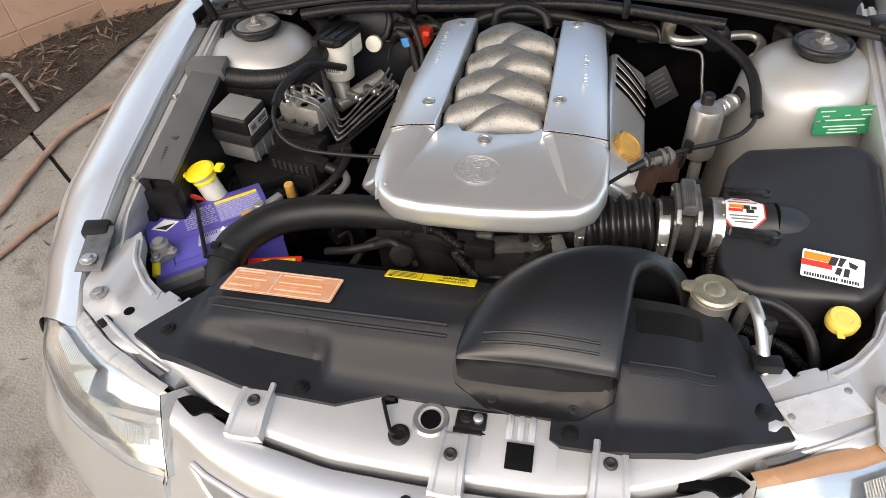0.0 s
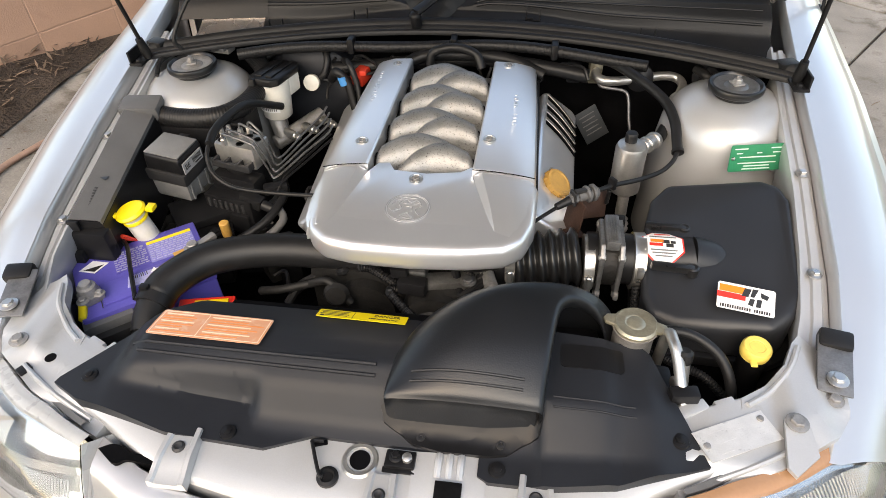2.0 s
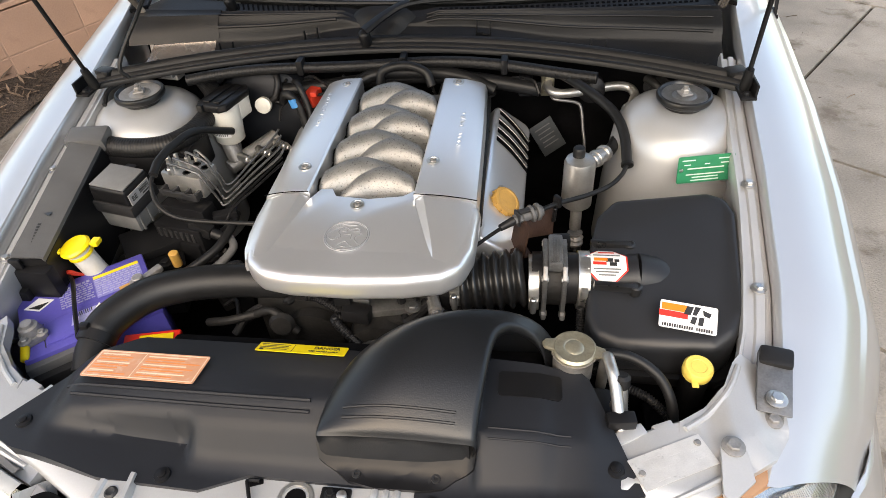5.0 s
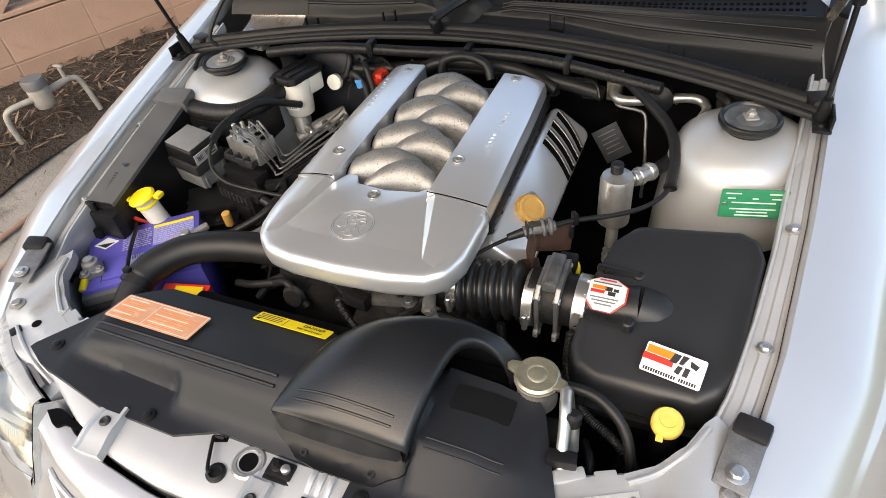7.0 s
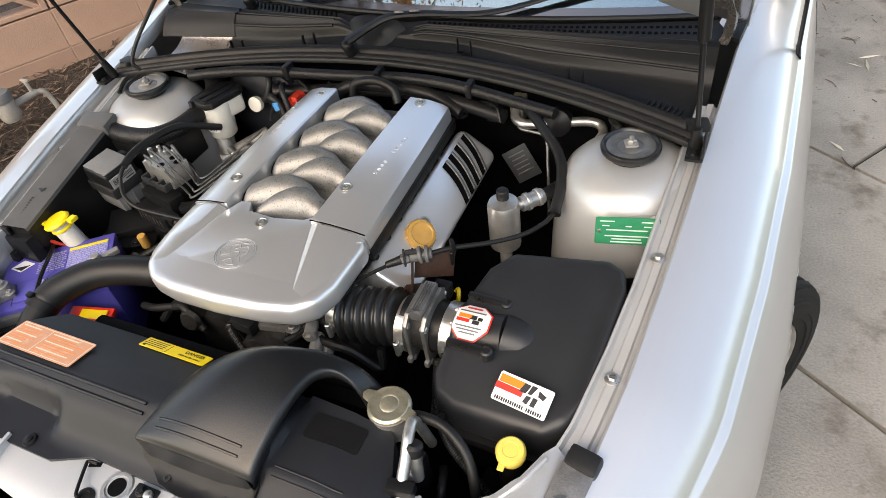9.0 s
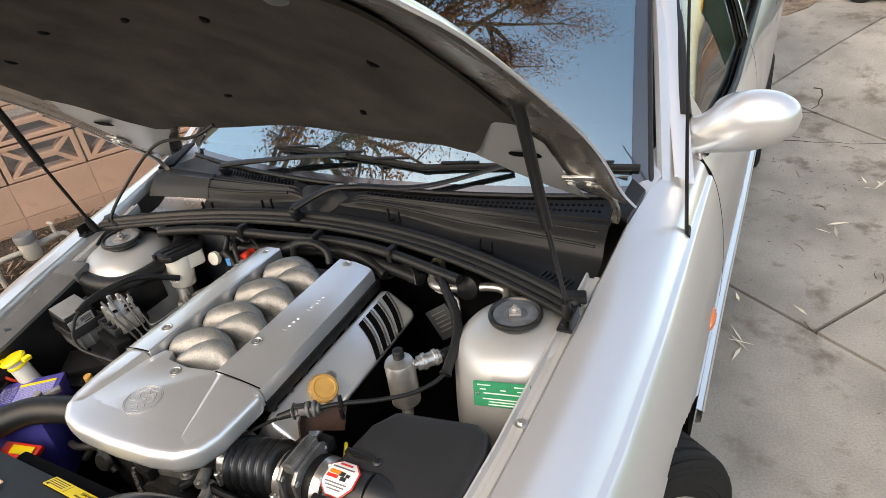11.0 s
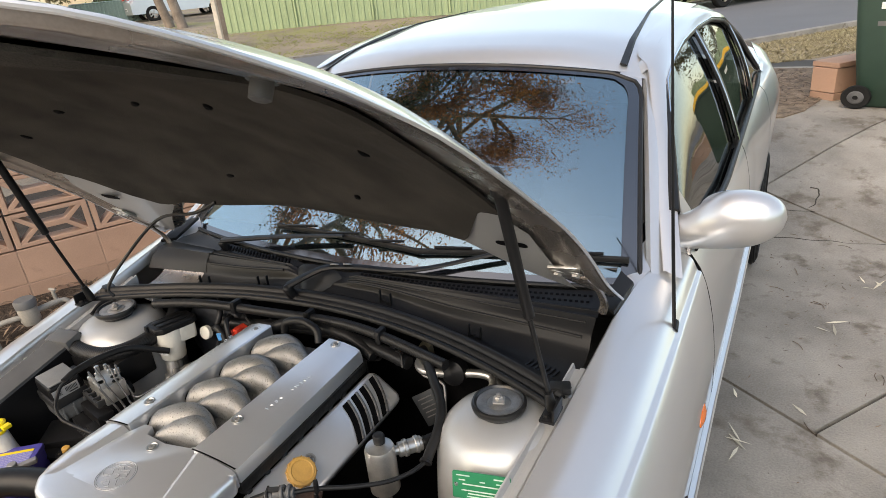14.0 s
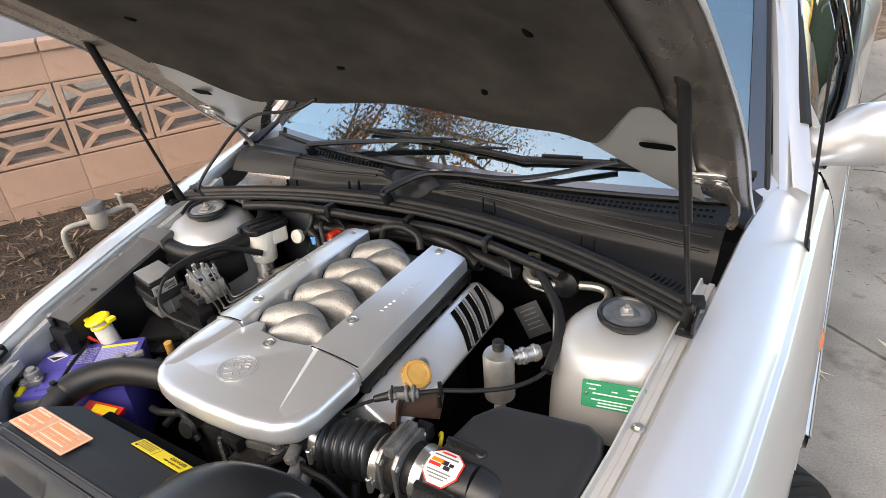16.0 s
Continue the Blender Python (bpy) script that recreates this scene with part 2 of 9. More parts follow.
M["block"] = mat("terracotta_block", (0.38, 0.235, 0.165), 0.85, var=0.14, scale=3.2, fine=150, bump=0.35, rnd=0.07, stain=((0.31, 0.185, 0.13), 5, 0.60), dist=0.003)
M["mortar"] = mat("block_mortar", (0.36, 0.235, 0.17), 0.95, var=0.2, scale=20, fine=200, bump=0.5)
M["fencegreen"] = mat("pale_green_steel", (0.27, 0.34, 0.20), 0.5, 0.1, var=0.08, scale=1.5, fine=40, bump=0.03)
M["fenceblue"] = mat("grey_green_steel", (0.17, 0.25, 0.24), 0.5, 0.1, var=0.08, scale=1.5, fine=40, bump=0.03)
M["postwood"] = mat("weathered_post", (0.44, 0.40, 0.35), 0.85, var=0.25, scale=6, fine=80, bump=0.4)
M["bark"] = mat("gum_bark", (0.20, 0.16, 0.13), 0.9, var=0.4, scale=3, fine=30, bump=0.6, dist=0.02)
M["leaf"] = mat("gum_leaf", (0.09, 0.085, 0.04), 0.6, var=0.3, island=0.6, bump=0)
M["rustleaf"] = mat("rusty_gum_leaf", (0.30, 0.115, 0.035), 0.6, var=0.3, island=0.5, bump=0)
M["hedge"] = mat("hedge_leaf", (0.03, 0.075, 0.02), 0.6, var=0.3, island=0.5, bump=0)
for leafy in ("leaf", "rustleaf", "hedge"):
    nt = M[leafy].node_tree
    shade = nt.nodes["Principled BSDF"]
    thin, blend = nt.nodes.new("ShaderNodeBsdfTranslucent"), nt.nodes.new("ShaderNodeMixShader")
    nt.links.new(shade.inputs["Base Color"].links[0].from_socket, thin.inputs["Color"])
    blend.inputs[0].default_value = 0.5
    nt.links.new(shade.outputs[0], blend.inputs[1])
    nt.links.new(thin.outputs[0], blend.inputs[2])
    nt.links.new(blend.outputs[0], nt.nodes["Material Output"].inputs["Surface"])
M["binlid"] = mat("sun_faded_yellow_lid", (0.72, 0.40, 0.015), 0.45, 0.0, var=0.08, scale=8, fine=200, bump=0.05)
M["bin"] = mat("bottle_green_plastic", (0.022, 0.048, 0.034), 0.5, var=0.12, scale=8, fine=300, bump=0.1)
M["greycar"] = mat("grey_car_paint", (0.045, 0.042, 0.046), 0.35, 0.5, var=0.05, coat=0.8, bump=0)
M["render"] = mat("cream_render", (0.45, 0.38, 0.27), 0.9, var=0.1, scale=2, bump=0.2)
# Neutral grey keeps the unseen house from warming reflections.
M["greyrender"] = mat("grey_render", (0.34, 0.355, 0.37), 0.9, var=0.1, scale=2, bump=0.2)
M["tilered"] = mat("roof_tile", (0.20, 0.09, 0.06), 0.8, var=0.25, scale=3, bump=0.3)
M["pvc"] = mat("grey_pvc_pipe", (0.29, 0.27, 0.235), 0.6, var=0.2, scale=20, bump=0.1)
M["hosep"] = mat("dusty_garden_hose", (0.30, 0.19, 0.14), 0.7, var=0.2, scale=20, bump=0.1)


# ---- building tools ----
ORIGIN = {}


def thing(name, base, label="", category="", group="", kind=""):
    ob = new(name)
    ob.empty_display_size = 0.05
    ob.location = base
    ORIGIN[ob.name] = Vector(base)
    return tagged(ob, label, category, group, kind)


def part(name, bm, material, parent=None, label="", angle=38, category="", kind="", group=""):
    """Links a bmesh, given in world metres, as one mesh object under a thing or a part."""
    me = bpy.data.meshes.new(name)
    o = ORIGIN[parent.name] if parent else Vector((0, 0, 0))
    bmesh.ops.translate(bm, verts=bm.verts, vec=-o)
    bmesh.ops.recalc_face_normals(bm, faces=bm.faces)
    bm.to_mesh(me)
    bm.free()
    for f in me.polygons:
        f.use_smooth = True
    me.set_sharp_from_angle(angle=radians(angle))
    for mm in (material if isinstance(material, (list, tuple)) else [material]):
        me.materials.append(M[mm] if isinstance(mm, str) else mm)
    ob = new(name, me)
    if parent:
        ob.parent = parent
    ORIGIN[ob.name] = o
    return tagged(ob, label, category, group, kind)


def solo(name, bm, material, label, category, group="", kind="", angle=38):
    return part(name, bm, material, None, label, angle, category, kind, group)


def add(dst, src):
    """Adds bmesh src to dst."""
    me = bpy.data.meshes.new("tmp")
    src.to_mesh(me)
    src.free()
    dst.from_mesh(me)
    bpy.data.meshes.remove(me)
    return dst


def join(*bms):
    out = bmesh.new()
    for b in bms:
        add(out, b)
    return out


def bev(bm, w, seg=2, angle=30):
    if w > 0:
        es = [e for e in bm.edges if len(e.link_faces) == 2 and e.calc_face_angle(0) > radians(angle)]
        bmesh.ops.bevel(bm, geom=es, offset=w, segments=seg, profile=0.6, affect="EDGES", clamp_overlap=True)
    return bm


def box(c, s, b=0.003, rot=(0, 0, 0), taper=1.0, seg=2):
    bm = bmesh.new()
    bmesh.ops.create_cube(bm, size=1)
    for v in bm.verts:
        k = taper if v.co.z > 0 else 1
        v.co = Vector((v.co.x * s[0] * k, v.co.y * s[1] * k, v.co.z * s[2]))
    bev(bm, b, seg)
    bmesh.ops.transform(bm, matrix=pose(*c, *rot), verts=bm.verts)
    return bm


def frame_to(p0, p1):
    d = Vector(p1) - Vector(p0)
    return Matrix.Translation(p0) @ d.to_track_quat("Z", "Y").to_matrix().to_4x4()


def rev(profile, p0, p1, n=28, cap=True):
    """Turns (radius, height) about the axis from p0 towards p1; cap closes its two ends."""
    bm = bmesh.new()
    rings = []
    for r, h in profile:
        rings.append([bm.verts.new((max(r, 1e-4) * math.cos(2 * math.pi * i / n), max(r, 1e-4) * math.sin(2 * math.pi * i / n), h)) for i in range(n)])
    for a, b in zip(rings, rings[1:]):
        for i in range(n):
            bm.faces.new((a[i], a[(i + 1) % n], b[(i + 1) % n], b[i]))
    if cap:
        bm.faces.new(rings[0][::-1])
        bm.faces.new(rings[-1])
    bmesh.ops.transform(bm, matrix=frame_to(p0, p1), verts=bm.verts)
    return bm


def cyl(p0, p1, r, r2=None, n=20, b=0.0015):
    L = (Vector(p1) - Vector(p0)).length
    r2 = r if r2 is None else r2
    b = min(b, L / 3, r / 3, max(r2, 0.001) / 3)
    return rev([(r - b, 0), (r, b), (r2, L - b), (r2 - b, L)], p0, p1, n)


def spline(pts, k=8):
    """A smooth line through the points."""
    p = [Vector(q) for q in pts]
    if len(p) == 2 or k < 2:
        return p
    p = [p[0] * 2 - p[1]] + p + [p[-1] * 2 - p[-2]]
    out = []
    for a, b, c, d in zip(p, p[1:], p[2:], p[3:]):
        for i in range(k):
            t = i / k
            out.append(0.5 * ((2 * b) + (c - a) * t + (2 * a - 5 * b + 4 * c - d) * t * t + (3 * b - a - 3 * c + d) * t ** 3))
    out.append(p[-2])
    return out


def tube(pts, r, n=10, k=8, rib=None, flat=1.0):
    """A round hose along the points. rib: (depth, count) for a corrugated one."""
    line = spline(pts, k)
    if rib:
        total = [0]
        for a, b in zip(line, line[1:]):
            total.append(total[-1] + (b - a).length)
        m = rib[1] * 4
        fine = []
        j = 0
        for i in range(m + 1):
            s = total[-1] * i / m
            while j < len(total) - 2 and total[j + 1] < s:
                j += 1
            f = (s - total[j]) / max(1e-9, total[j + 1] - total[j])
            fine.append(line[j].lerp(line[j + 1], f))
        line = fine
    bm = bmesh.new()
    rings = []
    up = None
    for i, p in enumerate(line):
        d = (line[min(i + 1, len(line) - 1)] - line[max(i - 1, 0)]).normalized()
        if up is None:
            up = d.orthogonal().normalized()
            if abs(d.z) < 0.9:
                up = (Vector((0, 0, 1)) - d * d.z).normalized()
        else:
            up = (up - d * up.dot(d)).normalized()
        side = d.cross(up)
        rr = r(i / (len(line) - 1)) if callable(r) else r
        if rib:
            rr += (rib[0] if i % 4 in (1, 2) else 0)
        rings.append([bm.verts.new(p + (up * math.cos(2 * math.pi * j / n) * flat + side * math.sin(2 * math.pi * j / n)) * rr) for j in range(n)])
    for a, b in zip(rings, rings[1:]):
        for i in range(n):
            bm.faces.new((a[i], a[(i + 1) % n], b[(i + 1) % n], b[i]))
    bm.faces.new(rings[0][::-1])
    bm.faces.new(rings[-1])
    return bm


def prism(outline, z0, z1, b=0.003, seg=2, shrink=0.0):
    """A plate of an outline in plan; z0, z1 may be functions of x, y."""
    bm = bmesh.new()
    cx = sum(p[0] for p in outline) / len(outline)
    cy = sum(p[1] for p in outline) / len(outline)
    lo = [bm.verts.new((p[0], p[1], z0(*p) if callable(z0) else z0)) for p in outline]
    hi = []
    for p in outline:
        q = (p[0] + (cx - p[0]) * shrink, p[1] + (cy - p[1]) * shrink)
        hi.append(bm.verts.new((q[0], q[1], z1(*q) if callable(z1) else z1)))
    n = len(outline)
    bm.faces.new(lo[::-1])
    bm.faces.new(hi)
    for i in range(n):
        bm.faces.new((lo[i], lo[(i + 1) % n], hi[(i + 1) % n], hi[i]))
    bmesh.ops.recalc_face_normals(bm, faces=bm.faces)
    return bev(bm, b, seg)


def rounded(x0, x1, y0, y1, r, k=5):
    pts = []
    for cx, cy, a0 in ((x1 - r, y1 - r, 0), (x0 + r, y1 - r, 90), (x0 + r, y0 + r, 180), (x1 - r, y0 + r, 270)):
        for i in range(k + 1):
            a = radians(a0 + 90 * i / k)
            pts.append((cx + r * math.cos(a), cy + r * math.sin(a)))
    return pts


def loft(secs, closed=False, cap=False, thick=0.0):
    """A skin through rows of points."""
    bm = bmesh.new()
    rows = [[bm.verts.new(p) for p in s] for s in secs]
    for a, b in zip(rows, rows[1:]):
        m = len(a)
        for i in range(m if closed else m - 1):
            try:
                bm.faces.new((a[i], a[(i + 1) % m], b[(i + 1) % m], b[i]))
            except ValueError:
                pass
    if cap:
        bm.faces.new(rows[0][::-1])
        bm.faces.new(rows[-1])
    if thick:
        bmesh.ops.recalc_face_normals(bm, faces=bm.faces)
        bmesh.ops.solidify(bm, geom=bm.faces[:], thickness=thick)
    return bm


def mix(a, b, t):
    return a + (b - a) * t


def table(rows, y):
    """Smooth values between rows (y, ...), as a list."""
    if y <= rows[0][0]:
        return list(rows[0][1:])
    for a, b in zip(rows, rows[1:]):
        if y <= b[0]:
            t = (y - a[0]) / (b[0] - a[0])
            return [mix(u, v, t) for u, v in zip(a[1:], b[1:])]
    return list(rows[-1][1:])


def moved(bm, m):
    bmesh.ops.transform(bm, matrix=m, verts=bm.verts)
    return bm


def bolt(p, r=0.007, up=(0, 0, 1), washer=1.6):
    p, up = Vector(p), Vector(up).normalized()
    b = rev([(r * washer, 0), (r * washer, 0.0015), (r * 1.2, 0.003)], p, p + up, 16)
    return add(b, rev([(r, 0.002), (r, 0.007), (r * 0.85, 0.008)], p, p + up, 6))


def text(body, m, size, material, parent, name="lettering", depth=0.0004, space=1.0):
    cu = bpy.data.curves.new(name, "FONT")
    cu.body, cu.size, cu.align_x, cu.align_y, cu.extrude, cu.space_character = body, size, "CENTER", "CENTER", depth, space
    cu.materials.append(M[material])
    ob = new(name, cu)
    ob.parent = parent
    o = ORIGIN[parent.name]
    ob.matrix_basis = Matrix.Translation(-o) @ m
    ORIGIN[ob.name] = o
    return ob


def flat_box(m, x, y, w, h, t=0.0006, lift=0.0):
    """A thin bar on the plane of a label whose pose is m."""
    return moved(box((x, y, lift + t / 2), (w, h, t), 0), m)


def plate_mesh(outline, zfun, thick, step=0.015, b=0.0):
    """A formed sheet: an outline in plan whose height follows zfun."""
    bm = bmesh.new()
    bm.faces.new([bm.verts.new((p[0], p[1], 0)) for p in outline])
    bmesh.ops.triangulate(bm, faces=bm.faces[:])
    x0, x1 = min(p[0] for p in outline), max(p[0] for p in outline)
    y0, y1 = min(p[1] for p in outline), max(p[1] for p in outline)
    for i in range(1, int((x1 - x0) / step) + 1):
        bmesh.ops.bisect_plane(bm, geom=bm.verts[:] + bm.edges[:] + bm.faces[:], plane_co=(x0 + i * step, 0, 0), plane_no=(1, 0, 0))
    for i in range(1, int((y1 - y0) / step) + 1):
        bmesh.ops.bisect_plane(bm, geom=bm.verts[:] + bm.edges[:] + bm.faces[:], plane_co=(0, y0 + i * step, 0), plane_no=(0, 1, 0))
    edge = [e for e in bm.edges if len(e.link_faces) == 1]
    low = {v for v in bmesh.ops.extrude_edge_only(bm, edges=edge)["geom"] if isinstance(v, bmesh.types.BMVert)}
    for v in bm.verts:
        v.co.z = zfun(v.co.x, v.co.y) - (thick if v in low else 0)
    return bm


# ---- ground ----
A_DIR, N_DIR = Vector((0.81, -0.58)), Vector((0.58, 0.81))
STREET_N = Vector((0.79, -0.61))


def smooth(t):
    t = max(0.0, min(1.0, t))
    return t * t * (3 - 2 * t)


def ground_z(x, y):
    z = 0.40 * smooth((y - 2.7) / 2.2) - 0.30 * smooth((y - 6.3) / 3.5)
    off = STREET_N.x * x + STREET_N.y * y
    z += 0.42 * smooth((-off - 14.4) / 4.5) + 0.5 * smooth((-off - 19) / 16)
    # the left side of the drive climbs towards the bed
    z += 0.14 * max(0.0, min(1.0, (-x - 1.0) / 0.97)) * (1 - smooth((y - 3.5) / 2.0)) * (1 - smooth((-x - 5.0) / 3.0))
    return z


def axis(a, b, near, far, c=0.0):
    """Grid lines from a to b, close together round c."""
    out = [a]
    while out[-1] < b:
        d = abs(out[-1] - c)
        out.append(out[-1] + near + (far - near) * min(1, max(0, d - 14) / 60))
    return out


xs, ys = axis(-140, 140, 1.0, 14), axis(-40, 240, 0.3, 14, 6)
ground = solo("ground", loft([[(x, y, ground_z(x, y) - 0.03 - (0.10 if -3.2 < x < 10 and y < 6.2 and STREET_N.x * x + STREET_N.y * y > -6.0 else 0.0)) for x in xs] for y in ys]), "verge",
              "dry sandy verge with patchy straw-coloured grass", "ground", kind="structure")

# road: a strip along the street
sd = Vector((0.61, 0.79))
rows = []
for i in range(-40, 130):
    s = i * 1.0
    rows.append([])
    for k in range(9):
        off = mix(-14.3, -6.9, k / 8)
        p = STREET_N * off + sd * s
        rows[-1].append((p.x, p.y, ground_z(p.x, p.y) + 0.012))
solo("road", loft(rows), "road", "smooth grey asphalt suburban street", "road", kind="structure")
for off, nm in ((-6.8, "kerb"), (-14.4, "kerb")):
    secs = []
    for i in range(-40, 130):
        p = STREET_N * off + sd * i
        z = ground_z(p.x, p.y)
        q = STREET_N * 0.15
        secs.append([(p.x, p.y, z - 0.05), (p.x, p.y, z + 0.06), (p.x + q.x, p.y + q.y, z + 0.06), (p.x + q.x, p.y + q.y, z - 0.05)])
    solo(nm, loft(secs), "concrete", "low concrete kerb along the street", "kerb", kind="structure")


def clip(poly, nx, ny, d):
    """Keeps what lies where nx x + ny y <= d."""
    out = []
    for p, q in zip(poly, poly[1:] + poly[:1]):
        sp, sq = nx * p[0] + ny * p[1] - d, nx * q[0] + ny * q[1] - d
        if sp <= 0:
            out.append(p)
        if sp * sq < 0:
            t = sp / (sp - sq)
            out.append((mix(p[0], q[0], t), mix(p[1], q[1], t)))
    return out


# garden bed beside the block wall
rng = random.Random(4)
bed = loft([[(x, y, 0.145 + 0.06 * smooth((-1.97 - x) / 0.35) + 0.02 * noise.noise((x * 3, y * 3, 0))) for x in np.arange(-5.0, -1.93, 0.1)] for y in np.arange(-6, 7.6, 0.12)])
solo("garden_bed", bed, "soil", "bare dark soil bed strewn with leaf litter", "garden bed", kind="structure")

# driveway: concrete slabs with open joints on a dirt bed
drive = thing("driveway", (0, 0, 0), "weathered grey concrete driveway in large slabs", "driveway", kind="structure")
bedrows = [[(x, y, ground_z(x, y) - 0.024) for x in (-2.07, -1.97, -1.5, -1.0, 0, 1.5, 3, 5, 7, 9)] for y in np.arange(-9, 9.6, 0.4)]
part("joint_bed", loft(bedrows), "joint", drive, "dark dirt in the joints")
lines_n = [-9.0, -6.2, -4.0, -2.2, -0.75, 0.86, 1.76, 3.45, 5.0, 7.6]
cuts = {0.86: (-2.2, 2.9), 1.76: (0.26, 3.2), 3.45: (-1.36, 1.6), 5.0: (-0.4, 2.0)}
for i, (n0, n1) in enumerate(zip(lines_n, lines_n[1:])):
    marks = [-12.0] + list(cuts.get(n0, (-3.1 + 0.7 * (i % 3), 0.3 + 0.5 * (i % 2), 3.4))) + [12.0]
    for a0, a1 in zip(marks, marks[1:]):
        g = 0.008
        quad = [(a0 + g, n0 + g), (a1 - g, n0 + g), (a1 - g, n1 - g), (a0 + g, n1 - g)]
        poly = [tuple(A_DIR * a + N_DIR * b) for a, b in quad]
        for h in ((-1, 0, 2.05), (1, 0, 9), (0, -1, 9), (0, 1, 7.3)):
            poly = clip(poly, *h)
        off_clip = clip(poly, -STREET_N.x, -STREET_N.y, 6.5) if len(poly) > 2 else []
        if len(off_clip) < 3:
            continue
        bm = bmesh.new()
        bm.faces.new([bm.verts.new((p[0], p[1], 0)) for p in off_clip])
        for xc in (-1.75, -1.5, -1.25, -1.0):
            bmesh.ops.bisect_plane(bm, geom=bm.verts[:] + bm.edges[:] + bm.faces[:], plane_co=(xc, 0, 0), plane_no=(1, 0, 0))
        for yc in np.arange(2.4, 7.2, 0.35):
            bmesh.ops.bisect_plane(bm, geom=bm.verts[:] + bm.edges[:] + bm.faces[:], plane_co=(0, yc, 0), plane_no=(0, 1, 0))
        edge = [e for e in bm.edges if len(e.link_faces) == 1]
        lip = bmesh.ops.extrude_edge_only(bm, edges=edge)["geom"]
        low = {v for v in lip if isinstance(v, bmesh.types.BMVert)}
        for v in bm.verts:
            v.co.z = ground_z(v.co.x, v.co.y) - (0.022 if v in low else 0)
        part("slab", bm, "concrete", drive)

# cracks that run off the joints
for pts in (((1.191, 3.629), (1.236, 3.618), (1.240, 3.58), (1.244, 3.546), (1.228, 3.50), (1.224, 3.444), (1.191, 3.405)), ((1.02, 3.03), (1.12, 3.048), (1.221, 3.040), (1.32, 3.055), (1.406, 3.043), (1.53, 3.066), (1.647, 3.072)), ((0.98, 3.37), (1.10, 3.356), (1.225, 3.364))):
    part("crack", tube([(x, y, ground_z(x, y)) for x, y in pts], lambda t: 0.006 - 0.003 * t, 6, 3), "joint", drive, "dirt-filled crack")

# leaf litter and twigs
def leaves(n, where, size, seed, lift=0.003, curl=0.25):
    r = random.Random(seed)
    verts, faces = [], []
    for _ in range(n):
        x, y, z = where(r)
        a, L, w = r.uniform(0, 6.28), size * r.uniform(0.6, 1.5), size * r.uniform(0.06, 0.11)
        c, s = math.cos(a), math.sin(a)
        k = len(verts)
        t = r.uniform(-curl, curl) * L
        for u, v, h in ((-L / 2, 0, 0.0), (-L * 0.1, w, t * 0.5), (L / 2, 0, t), (-L * 0.1, -w, t * 0.5 + 0.002)):
            verts.append((x + u * c - v * s, y + u * s + v * c, z + lift + abs(h)))
        faces.append((k, k + 1, k + 2, k + 3))
    me = bpy.data.meshes.new("leaves")
    me.from_pydata(verts, [], faces)
    bm = bmesh.new()
    bm.from_mesh(me)
    bpy.data.meshes.remove(me)
    return bm


def on_bed(r):
    x = -2.06 - abs(r.gauss(0, 0.42))
    y = r.uniform(-1.2, 4.5)
    return x, y, 0.145 + 0.06 * smooth((-1.97 - x) / 0.35) + 0.012


solo("leaf_litter", leaves(2200, on_bed, 0.068, 1, 0.003, 0.4), "litter", "dry brown gum leaves and bark strips on soil", "leaf litter", kind="stuff")


def on_drive(r):
    while True:
        x, y = r.uniform(0.95, 3.2), r.uniform(0.2, 5.5)
        if r.random() < 0.5:
            x, y = 1.28 + r.gauss(0, 0.22), 2.6 + r.gauss(0, 0.45)
        if r.random() < 0.85:
            return x, y, ground_z(x, y)


def by_bed(r):
    x, y = -1.98 + abs(r.gauss(0, 0.32)), r.uniform(-1.6, 2.6)
    return x, y, ground_z(x, y)


solo("bed_side_leaves", leaves(230, by_bed, 0.035, 9), "litter", "dry leaves and bark blown from the bed onto the concrete", "leaves", kind="stuff")
solo("scattered_leaves", leaves(190, on_drive, 0.022, 2), "litter", "small dry leaves scattered on the concrete", "leaves", kind="stuff")
solo("crumbs", leaves(420, on_drive, 0.009, 12), "litter", "small crumbs of bark and dirt on the concrete", "leaf litter", kind="stuff")
rt_ = random.Random(17)
twigs = bmesh.new()
for _ in range(34):
    x, y, z = on_drive(rt_)
    a, L = rt_.uniform(0, 6.28), rt_.uniform(0.02, 0.09)
    b = a + rt_.uniform(-0.6, 0.6)
    add(twigs, tube([(x, y, z + 0.003), (x + 0.5 * L * math.cos(a), y + 0.5 * L * math.sin(a), z + 0.006), (x + 0.5 * L * (math.cos(a) + math.cos(b)), y + 0.5 * L * (math.sin(a) + math.sin(b)), z + 0.003)], 0.0016, 5, 2))
solo("scattered_twigs", twigs, "litter", "thin dry twigs scattered on the concrete", "twigs", kind="stuff")


def pale_spots(r):
    c = r.choice(((1.27, 2.02), (1.28, 2.06), (1.1, 1.42), (1.7, 3.4), (1.0, 1.15), (1.5, 2.6)))
    x, y = c[0] + r.gauss(0, 0.04), c[1] + r.gauss(0, 0.05)
    return x, y, ground_z(x, y)


solo("pale_leaves", leaves(16, pale_spots, 0.075, 3), "paleleaf", "long bleached gum leaves on the concrete", "leaves", kind="stuff")


def by_pier(r):
    x = r.uniform(0.62, 1.22)
    y = r.uniform(4.72 + 0.3 * (x - 0.62), 6.9)
    return x, y, ground_z(x, y) + 0.006


